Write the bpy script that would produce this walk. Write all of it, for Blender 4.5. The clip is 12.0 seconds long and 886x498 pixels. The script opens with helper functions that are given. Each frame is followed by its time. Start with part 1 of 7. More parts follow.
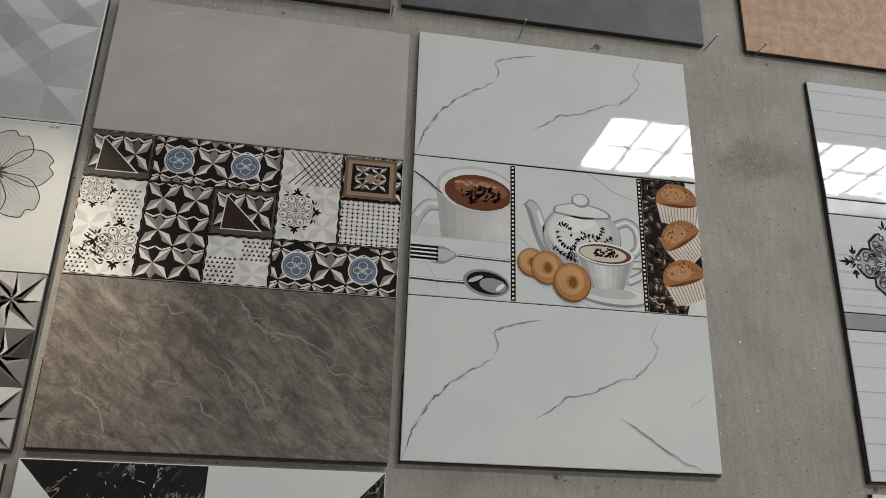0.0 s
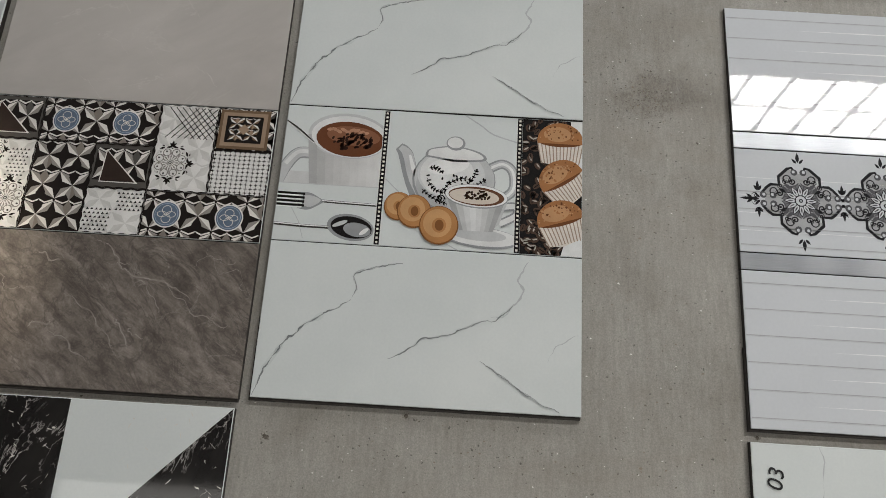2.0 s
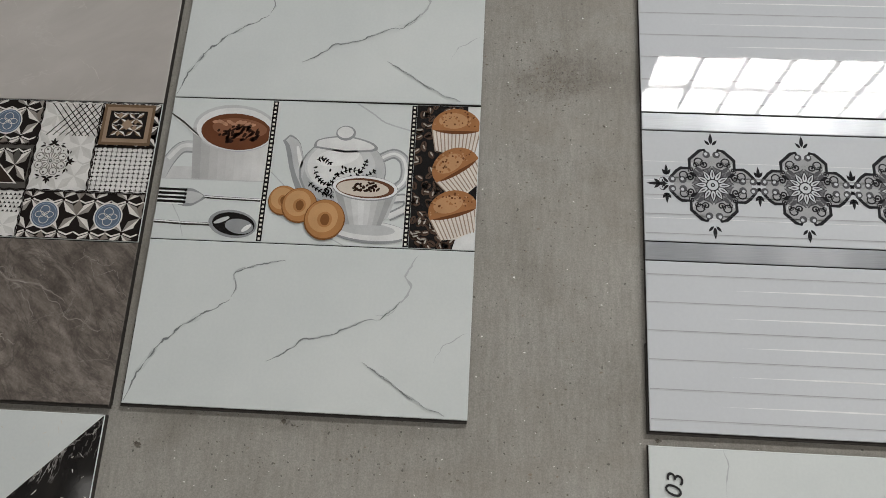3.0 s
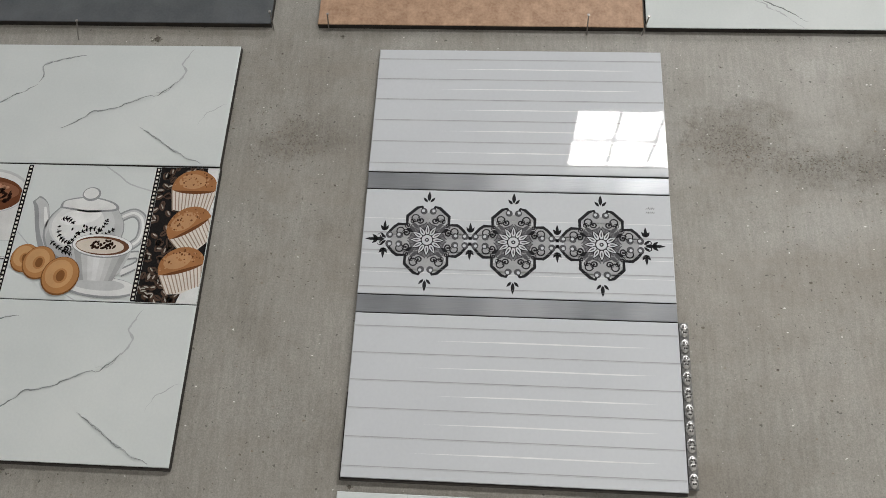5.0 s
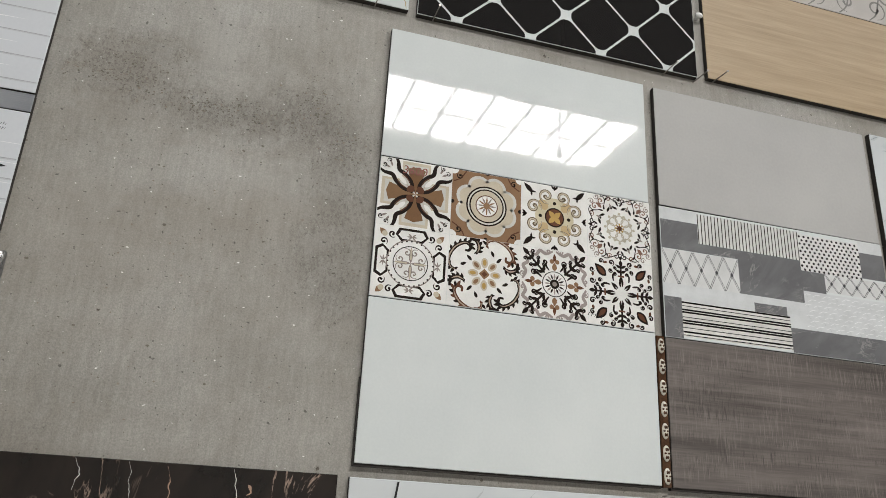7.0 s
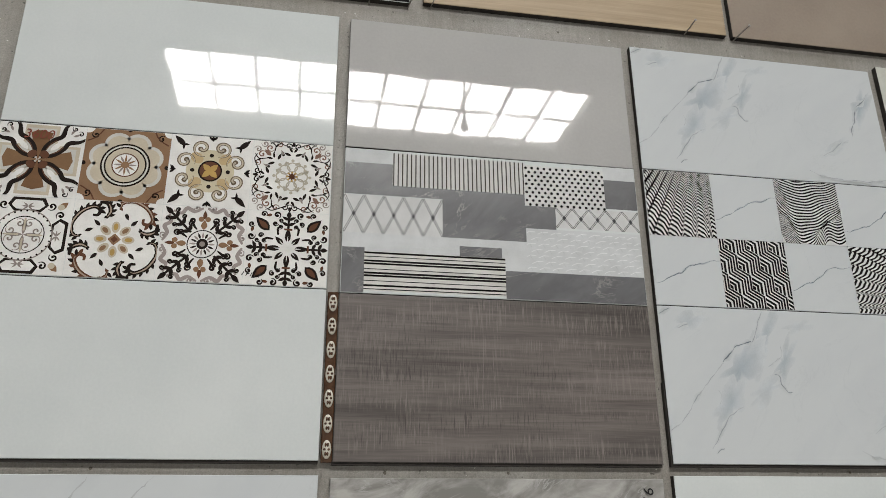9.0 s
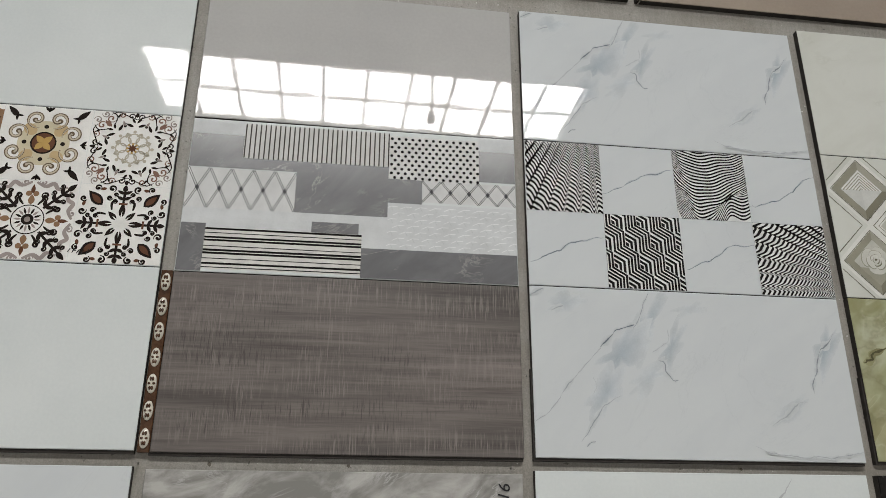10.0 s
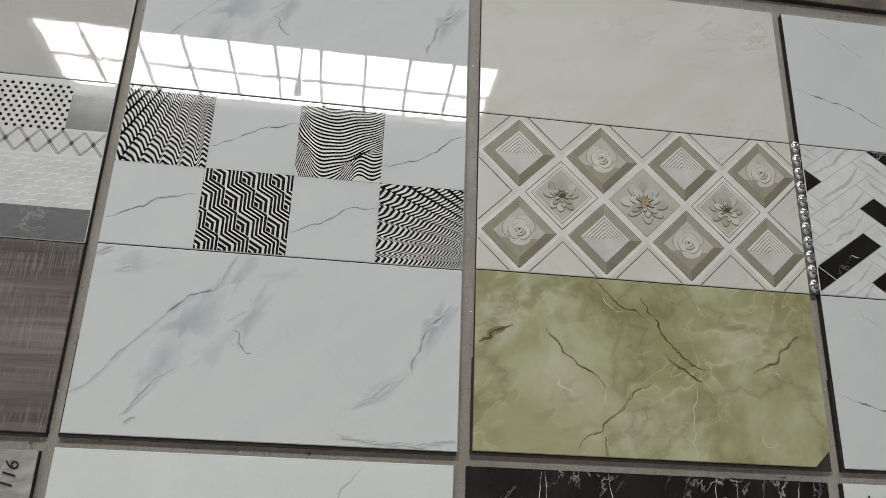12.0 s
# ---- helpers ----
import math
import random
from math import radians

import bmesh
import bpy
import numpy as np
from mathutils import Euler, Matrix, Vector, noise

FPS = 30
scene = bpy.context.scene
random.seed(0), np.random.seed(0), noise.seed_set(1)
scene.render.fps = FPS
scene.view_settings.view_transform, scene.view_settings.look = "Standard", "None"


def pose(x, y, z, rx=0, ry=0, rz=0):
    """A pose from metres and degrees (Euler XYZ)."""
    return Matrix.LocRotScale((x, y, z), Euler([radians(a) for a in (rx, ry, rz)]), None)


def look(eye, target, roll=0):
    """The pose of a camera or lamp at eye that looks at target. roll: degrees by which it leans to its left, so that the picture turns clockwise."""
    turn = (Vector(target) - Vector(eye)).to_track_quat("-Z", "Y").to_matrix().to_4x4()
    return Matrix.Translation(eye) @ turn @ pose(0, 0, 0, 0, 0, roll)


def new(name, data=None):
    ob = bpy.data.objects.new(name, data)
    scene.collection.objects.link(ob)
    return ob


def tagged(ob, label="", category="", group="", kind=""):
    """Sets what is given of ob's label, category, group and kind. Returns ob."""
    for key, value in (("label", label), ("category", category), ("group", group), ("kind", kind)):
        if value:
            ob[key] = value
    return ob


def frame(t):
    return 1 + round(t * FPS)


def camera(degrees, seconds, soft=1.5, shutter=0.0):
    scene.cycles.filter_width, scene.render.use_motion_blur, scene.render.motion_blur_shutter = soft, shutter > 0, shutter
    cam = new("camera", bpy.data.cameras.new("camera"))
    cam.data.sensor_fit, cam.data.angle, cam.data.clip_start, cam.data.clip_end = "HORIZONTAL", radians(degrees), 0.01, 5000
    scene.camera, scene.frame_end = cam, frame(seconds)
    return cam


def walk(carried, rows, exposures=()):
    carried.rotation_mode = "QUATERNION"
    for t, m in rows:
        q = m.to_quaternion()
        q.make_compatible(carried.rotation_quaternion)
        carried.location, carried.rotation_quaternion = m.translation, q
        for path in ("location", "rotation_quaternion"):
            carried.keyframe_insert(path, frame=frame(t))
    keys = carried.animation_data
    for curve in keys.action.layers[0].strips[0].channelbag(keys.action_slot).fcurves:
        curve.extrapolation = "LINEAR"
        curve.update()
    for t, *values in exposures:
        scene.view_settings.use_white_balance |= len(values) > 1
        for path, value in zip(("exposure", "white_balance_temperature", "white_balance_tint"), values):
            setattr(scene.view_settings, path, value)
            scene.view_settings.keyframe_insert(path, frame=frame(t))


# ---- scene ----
cam = camera(60.3, 12.0, soft=0.7)
PATH = [
    (0, (-0.056, 0.075, 1.612), (0.244, 1.926, 2.308), 1.7),
    (0.5, (0.071, 0.12, 1.614), (0.436, 1.968, 2.286), 2.4),
    (1, (0.289, 0.079, 1.619), (0.52, 1.957, 2.269), 3.7),
    (1.5, (0.42, 0.004, 1.604), (0.448, 1.914, 2.198), 3.7),
    (2, (0.448, 0.035, 1.579), (0.435, 1.939, 2.191), 3.6),
    (2.5, (0.539, 0.125, 1.614), (0.485, 2.035, 2.206), 4.5),
    (2.7, (0.612, 0.121, 1.617), (0.547, 2.032, 2.205), 3.9),
    (4.3, (1.055, 0.103, 1.626), (0.847, 1.962, 2.335), 2.9),
    (4.5, (1.094, 0.111, 1.621), (0.95, 1.97, 2.345), 3.1),
    (5, (1.271, 0.064, 1.627), (1.148, 1.926, 2.346), 3.0),
    (5.5, (1.446, 0.049, 1.621), (1.406, 1.917, 2.336), 2.8),
    (6, (1.629, 0.088, 1.605), (1.879, 1.951, 2.288), 2.8),
    (6.5, (1.802, 0.122, 1.623), (2.255, 1.941, 2.32), 4.0),
    (7, (2.026, 0.088, 1.625), (2.522, 1.897, 2.32), 3.1),
    (7.2, (2.121, 0.059, 1.629), (2.619, 1.867, 2.323), 2.2),
    (8.8, (2.735, 0.115, 1.623), (3.116, 1.956, 2.307), 0.4),
    (9, (2.837, 0.096, 1.622), (3.172, 1.944, 2.308), -0.4),
    (9.5, (3.014, 0.087, 1.621), (3.288, 1.939, 2.327), -0.9),
    (10, (3.179, 0.167, 1.607), (3.43, 2.023, 2.31), 0.2),
    (10.5, (3.312, 0.225, 1.615), (3.506, 2.089, 2.314), 1.4),
    (11, (3.548, 0.182, 1.616), (3.629, 2.065, 2.284), 1.2),
    (11.5, (3.736, 0.15, 1.631), (3.871, 2.03, 2.299), 1.2),
    (12, (3.926, 0.222, 1.617), (4.154, 2.087, 2.301), 2.1),
]
walk(cam, [(t, look(eye, target, roll)) for t, eye, target, roll in PATH],
     [(0.0, -0.18), (1.5, -0.09), (2.5, -0.10), (4.5, 0.03), (6.0, -0.09), (7.0, -0.11), (9.0, -0.32), (12.0, -0.38)])

FACE = 1.45     # plane of the sample tiles' glazed faces
WALL = 1.4645   # plane of the wall behind them
CEIL = 4.5

# ---- light ----
world = bpy.data.worlds.new("sky")
scene.world = world
world.use_nodes = True
wn = world.node_tree.nodes
sky = wn.new("ShaderNodeTexSky")
sky.sky_type, sky.sun_disc = "NISHITA", False
sky.sun_elevation, sky.sun_rotation = radians(52), radians(160)
world.node_tree.links.new(sky.outputs[0], wn["Background"].inputs[0])
wn["Background"].inputs[1].default_value = 0.1
scene.view_settings.exposure = 0.0


def area_lamp(name, x, y, z, sx, sy, watts, colour=(1, 1, 1)):
    d = bpy.data.lights.new(name, "AREA")
    d.shape, d.size, d.size_y, d.energy, d.color = "RECTANGLE", sx, sy, watts, colour
    ob = new(name, d)
    ob.matrix_world = pose(x, y, z)
    return ob


SKYLIGHT = (1.83, 4.80, -2.46, -1.63)      # roof light that shows in the glazes
FILL_STRIP = (-5.0, 10.0, -0.12, 0.68)         # unseen opening nearer the wall, added for fill light from above
area_lamp("skylight_daylight", 3.315, -2.045, CEIL + 0.055, 2.95, 0.81, 300, (1.0, 0.985, 0.955))
area_lamp("strip_fill", 2.5, 0.28, CEIL + 0.34, 14.9, 0.76, 135, (1.0, 0.985, 0.96))
FILL_GAP = (-4.0, 9.0, 0.08, 1.5)            # unseen low opening opposite the wall, added to let in frontal fill light
front = area_lamp("front_fill", 2.5, -6.6, 0.79, 12.9, 1.38, 125, (1.0, 0.99, 0.97))
front.matrix_world = pose(2.5, -6.62, 0.79, 90, 0, 0)

# Spot lamp added out of view to make the warm glow at the left.
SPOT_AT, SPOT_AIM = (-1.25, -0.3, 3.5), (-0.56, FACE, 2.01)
spot = bpy.data.lights.new("added_glow_bulb", "SPOT")
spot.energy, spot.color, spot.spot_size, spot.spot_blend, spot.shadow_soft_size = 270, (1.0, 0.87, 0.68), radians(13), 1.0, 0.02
new("added_glow_bulb", spot).matrix_world = look(SPOT_AT, SPOT_AIM)

# ---- materials ----
def nodes_of(name, rough=0.5, metal=0.0, spec=0.5):
    m = bpy.data.materials.new(name)
    m.use_nodes = True
    nt = m.node_tree
    b = nt.nodes["Principled BSDF"]
    b.inputs["Roughness"].default_value, b.inputs["Metallic"].default_value = rough, metal
    b.inputs["Specular IOR Level"].default_value = spec
    return m, nt, b


def coords(nt, scale=(1, 1, 1), turn=(0, 0, 0), shift=(0, 0, 0)):
    tc = nt.nodes.new("ShaderNodeTexCoord")
    turned = nt.nodes.new("ShaderNodeMapping")
    turned.inputs["Rotation"].default_value = [radians(a) for a in turn]
    mp = nt.nodes.new("ShaderNodeMapping")
    mp.inputs["Scale"].default_value = scale
    nt.links.new(turned.outputs[0], mp.inputs[0])
    mp.inputs["Location"].default_value = shift
    nt.links.new(tc.outputs["Object"], turned.inputs[0])
    return mp.outputs[0]


def noise_of(nt, vec, scale, detail=4, rough=0.55, distort=0.0):
    n = nt.nodes.new("ShaderNodeTexNoise")
    n.inputs["Scale"].default_value, n.inputs["Detail"].default_value = scale, detail
    n.inputs["Roughness"].default_value, n.inputs["Distortion"].default_value = rough, distort
    nt.links.new(vec, n.inputs["Vector"])
    return n.outputs["Fac"]


def ramp(nt, fac, stops):
    r = nt.nodes.new("ShaderNodeValToRGB")
    while len(r.color_ramp.elements) < len(stops):
        r.color_ramp.elements.new(0.5)
    for e, (p, c) in zip(r.color_ramp.elements, stops):
        e.position, e.color = p, (*(c if isinstance(c, tuple) else (c, c, c)), 1)
    nt.links.new(fac, r.inputs[0])
    return r.outputs[0]


def math_of(nt, op, a, b=None):
    n = nt.nodes.new("ShaderNodeMath")
    n.operation = op
    for i, v in enumerate((a, b)):
        if v is None:
            continue
        if isinstance(v, (int, float)):
            n.inputs[i].default_value = v
        else:
            nt.links.new(v, n.inputs[i])
    return n.outputs[0]


def mix(nt, fac, a, b, mode="MIX"):
    n = nt.nodes.new("ShaderNodeMix")
    n.data_type, n.blend_type = "RGBA", mode
    for sock, v in ((n.inputs[0], fac), (n.inputs[6], a), (n.inputs[7], b)):
        if isinstance(v, (int, float)):
            sock.default_value = v
        elif isinstance(v, tuple):
            sock.default_value = (*v, 1)
        else:
            nt.links.new(v, sock)
    return n.outputs[2]


def bump(nt, b, height, strength=0.2, dist=0.002):
    n = nt.nodes.new("ShaderNodeBump")
    n.inputs["Strength"].default_value, n.inputs["Distance"].default_value = strength, dist
    nt.links.new(height, n.inputs["Height"])
    nt.links.new(n.outputs[0], b.inputs["Normal"])


def mottled(name, lo, hi, rough=0.5, scale=8, relief=0.0, fine=120, spec=0.5, metal=0.0, waviness=0.0):
    """Two tones at two scales; relief for a grainy skin, waviness for the slow ripple of a glaze."""
    m, nt, b = nodes_of(name, rough, metal, spec)
    v = coords(nt)
    big = noise_of(nt, v, scale, 5)
    small = noise_of(nt, v, fine, 3)
    f = math_of(nt, "ADD", math_of(nt, "MULTIPLY", big, 0.7), math_of(nt, "MULTIPLY", small, 0.3))
    nt.links.new(ramp(nt, f, [(0.35, lo), (0.65, hi)]), b.inputs["Base Color"])
    if relief:
        bump(nt, b, small, relief, 0.001)
    elif waviness:
        h = math_of(nt, "ADD", math_of(nt, "MULTIPLY", noise_of(nt, v, 7, 2), 0.6), math_of(nt, "MULTIPLY", noise_of(nt, v, 120, 2), 0.2))
        bump(nt, b, h, waviness, 0.004)
    return m


def marble(name, base, cloud, vein, rough=0.08, scale=3.0, turn=35, cloud_at=(0.45, 0.75), width=0.035, shift=0.0, waviness=0.03, stretch=2.2, amount=0.8):
    """Stone with cloudy areas and sharp broken veins that run one way."""
    m, nt, b = nodes_of(name, rough)
    v = coords(nt, (1, 1, 1), (0, turn, 0), (shift, 0, shift * 0.7))
    st = coords(nt, (1, 1, stretch), (0, turn, 0), (shift, 0, shift * 0.7))
    clouds = noise_of(nt, st, scale, 6, 0.6, 0.4)
    line = math_of(nt, "ABSOLUTE", math_of(nt, "SUBTRACT", noise_of(nt, st, scale * 0.8, 7, 0.62, 0.9), 0.5))
    veins = ramp(nt, line, [(0.0, 1.0), (width, 0.0)])
    gaps = ramp(nt, noise_of(nt, v, scale * 1.3, 2), [(0.48, 0.0), (0.62, 1.0)])
    c = mix(nt, ramp(nt, clouds, [(cloud_at[0], 0.0), (cloud_at[1], 1.0)]), base, cloud)
    f = math_of(nt, "MULTIPLY", math_of(nt, "MULTIPLY", veins, gaps), amount)
    nt.links.new(mix(nt, f, c, vein), b.inputs["Base Color"])
    if waviness:
        bump(nt, b, math_of(nt, "ADD", math_of(nt, "MULTIPLY", noise_of(nt, v, 7, 2), 0.6), math_of(nt, "MULTIPLY", noise_of(nt, v, 120, 2), 0.10)), waviness, 0.004)
    return m


def blot(nt, x, z, rx, rz, power=1.0):
    """A soft-edged mask round one place on the wall, broken up by noise."""
    v = coords(nt, (1 / rx, 0, 1 / rz), (0, 0, 0), (-x / rx, 0, -z / rz))
    n = nt.nodes.new("ShaderNodeVectorMath")
    n.operation = "LENGTH"
    nt.links.new(v, n.inputs[0])
    rag = noise_of(nt, coords(nt, (1, 1, 1.5), (0, 0, 0), (x, 0, z)), 14, 6, 0.7, 0.4)
    d = math_of(nt, "ADD", n.outputs["Value"], math_of(nt, "MULTIPLY", math_of(nt, "SUBTRACT", rag, 0.5), 4.0))
    return math_of(nt, "MULTIPLY", ramp(nt, d, [(0.25, 1.0), (1.0, 0.0)]), power)


def concrete():
    m, nt, b = nodes_of("cement_wall", 0.55, 0, 0.4)
    v = coords(nt)
    big = noise_of(nt, v, 1.1, 4, 0.55)
    patch = noise_of(nt, v, 5.5, 9, 0.68, 0.2)
    brush = noise_of(nt, coords(nt, (1, 1, 0.13)), 120, 4, 0.7)
    grain = noise_of(nt, v, 330, 4, 0.75)
    tone = math_of(nt, "ADD", math_of(nt, "MULTIPLY", big, 0.4), math_of(nt, "MULTIPLY", patch, 0.6))
    base = ramp(nt, tone, [(0.36, (0.245, 0.228, 0.20)), (0.5, (0.30, 0.286, 0.258)), (0.64, (0.352, 0.342, 0.316))])
    base = mix(nt, 0.30, base, ramp(nt, brush, [(0.36, 0.36), (0.64, 0.62)]), "OVERLAY")
    base = mix(nt, 0.36, base, ramp(nt, grain, [(0.36, 0.28), (0.64, 0.70)]), "OVERLAY")
    # trowel bands, broad and nearly level
    smear = noise_of(nt, coords(nt, (0.6, 1, 2.4), (0, 4, 0)), 2.0, 5, 0.6, 0.3)
    base = mix(nt, ramp(nt, smear, [(0.50, 0.0), (0.72, 0.35)]), base, (0.25, 0.215, 0.175))
    # old stains where tiles were taken down
    brown, soot, lime = (0.215, 0.185, 0.148), (0.185, 0.17, 0.145), (0.40, 0.388, 0.36)
    for x, z, rx, rz, col, k in ((1.76, 2.43, 0.14, 0.08, brown, 0.75), (1.80, 2.33, 0.22, 0.06, brown, 0.5), (1.92, 2.365, 0.12, 0.05, soot, 0.55), (2.06, 2.385, 0.16, 0.07, soot, 0.5),
                                 (2.17, 2.25, 0.08, 0.22, soot, 0.55), (2.20, 2.06, 0.05, 0.12, soot, 0.5), (2.12, 1.92, 0.14, 0.10, soot, 0.3), (0.86, 2.40, 0.10, 0.05, brown, 0.8), (0.84, 2.28, 0.08, 0.14, brown, 0.3),
                                 (1.93, 2.49, 0.07, 0.12, lime, 0.6), (2.02, 2.24, 0.20, 0.05, lime, 0.4), (1.75, 2.15, 0.10, 0.14, lime, 0.35), (0.88, 2.05, 0.08, 0.16, lime, 0.25)):
        base = mix(nt, blot(nt, x, z, rx, rz, k * 0.42), base, col)
    worn = ramp(nt, noise_of(nt, v, 3.0, 4, 0.6, 0.3), [(0.54, 0.0), (0.72, 0.45)])
    for x, z, rx, rz in ((1.77, 2.43, 0.16, 0.10), (2.12, 2.36, 0.14, 0.13), (2.19, 2.15, 0.08, 0.24), (0.86, 2.40, 0.13, 0.07), (1.93, 2.37, 0.14, 0.06)):
        worn = math_of(nt, "MAXIMUM", worn, blot(nt, x, z, rx, rz))
    spots = ramp(nt, noise_of(nt, coords(nt, (1.3, 1, 0.8)), 150, 7, 0.85), [(0.50, 0.0), (0.55, 1.0)])
    flake = math_of(nt, "MULTIPLY", worn, spots)
    base = mix(nt, math_of(nt, "MULTIPLY", flake, 0.46), base, (0.115, 0.10, 0.082))
    pits = ramp(nt, noise_of(nt, v, 110, 1), [(0.25, 1.0), (0.29, 0.0)])
    base = mix(nt, math_of(nt, "MULTIPLY", pits, 0.7), base, (0.07, 0.065, 0.055))
    chips = ramp(nt, noise_of(nt, coords(nt, (1, 1, 1.6), (0, 0, 0), (7, 0, 3)), 95, 1), [(0.755, 0.0), (0.78, 1.0)])
    base = mix(nt, chips, base, (0.70, 0.69, 0.66))
    nt.links.new(base, b.inputs["Base Color"])
    h = math_of(nt, "ADD", math_of(nt, "MULTIPLY", grain, 0.5), math_of(nt, "MULTIPLY", flake, -0.8))
    bump(nt, b, math_of(nt, "SUBTRACT", h, pits), 0.5, 0.0014)
    return m


GLOSS = 0.014
CEMENT = concrete()
# Clay body taken near black: shade along the tile edges is in its colour.
SHADED_BISCUIT = mottled("tile_biscuit_shaded", (0.016, 0.013, 0.011), (0.035, 0.03, 0.025), 0.8, 30, 0.3)
WHITE_GLAZE = mottled("white_glaze", (0.572, 0.607, 0.603), (0.64, 0.668, 0.66), GLOSS, 4, 0, 200, 0.5, 0, 0.03)
GREY_GLAZE = mottled("taupe_glaze", (0.40, 0.395, 0.385), (0.455, 0.45, 0.435), GLOSS, 4, 0, 150, 0.5, 0, 0.03)
STRIPE_GLAZE = mottled("striped_white_glaze", (0.545, 0.565, 0.59), (0.595, 0.615, 0.64), GLOSS, 3, 0, 150, 0.5, 0, 0.03)
CARRARA = marble("white_marble_glaze", (0.567, 0.592, 0.60), (0.53, 0.556, 0.572), (0.30, 0.33, 0.36), GLOSS, 3.2, 42, (0.50, 0.74), 0.006, 3.1, 0.03, 2.6, 0.12)
CREAM_MARBLE = marble("cream_marble_glaze", (0.59, 0.60, 0.555), (0.52, 0.525, 0.475), (0.45, 0.45, 0.395), GLOSS, 4, 30, (0.4, 0.75), 0.02, 7.7)
PALE_STONE = marble("pale_stone_matt", (0.395, 0.37, 0.345), (0.48, 0.452, 0.425), (0.55, 0.53, 0.5), 0.42, 3, 30, (0.4, 0.7), 0.008, 5.2, 0.0)
BLACK_MARBLE = marble("black_marble_glaze", (0.012, 0.011, 0.011), (0.022, 0.02, 0.019), (0.55, 0.52, 0.5), 0.06, 7, 70, (0.4, 0.7), 0.012, 4.4)
GOLD_BLACK = marble("black_gold_marble_glaze", (0.014, 0.012, 0.011), (0.026, 0.02, 0.017), (0.45, 0.33, 0.26), 0.06, 6, 80, (0.4, 0.7), 0.014, 9.4)
GREY_MARBLE = marble("grey_marble_glaze", (0.22, 0.215, 0.20), (0.43, 0.42, 0.40), (0.5, 0.49, 0.48), 0.1, 8, 20, (0.44, 0.60), 0.02, 6.4)


def onyx():
    m, nt, b = nodes_of("green_onyx_glaze", 0.06)
    v = coords(nt, (1, 1, 1), (0, 40, 0), (3.3, 0, 1.2))
    f = noise_of(nt, v, 5.0, 9, 0.60, 0.35)
    c = ramp(nt, f, [(0.34, (0.205, 0.20, 0.10)), (0.44, (0.30, 0.30, 0.165)), (0.54, (0.375, 0.38, 0.24)), (0.66, (0.465, 0.47, 0.345))])
    # curled flakes with a pale rim and a darker hollow
    st = coords(nt, (1, 1, 1.5), (0, 25, 0), (1.3, 0, 4.2))
    curl = noise_of(nt, st, 15, 2, 0.45, 1.1)
    where = ramp(nt, noise_of(nt, v, 7, 3), [(0.46, 0.0), (0.60, 1.0)])
    rim = ramp(nt, math_of(nt, "ABSOLUTE", math_of(nt, "SUBTRACT", curl, 0.53)), [(0.0, 0.42), (0.03, 0.0)])
    hollow = ramp(nt, curl, [(0.40, 0.5), (0.50, 0.0)])
    c = mix(nt, math_of(nt, "MULTIPLY", hollow, where), c, (0.22, 0.22, 0.11))
    c = mix(nt, math_of(nt, "MULTIPLY", rim, where), c, (0.54, 0.53, 0.40))
    rust = noise_of(nt, coords(nt, (1, 1, 1), (0, 0, 0), (9, 0, 2)), 4.0, 4)
    c = mix(nt, ramp(nt, rust, [(0.50, 0.0), (0.68, 0.45)]), c, (0.33, 0.285, 0.16))
    line = math_of(nt, "ABSOLUTE", math_of(nt, "SUBTRACT", noise_of(nt, v, 3.0, 6, 0.58, 0.2), 0.5))
    c = mix(nt, ramp(nt, line, [(0.0, 0.40), (0.010, 0.18), (0.035, 0.0)]), c, (0.145, 0.135, 0.07))
    nt.links.new(c, b.inputs["Base Color"])
    bump(nt, b, noise_of(nt, v, 9, 2), 0.02, 0.004)
    return m


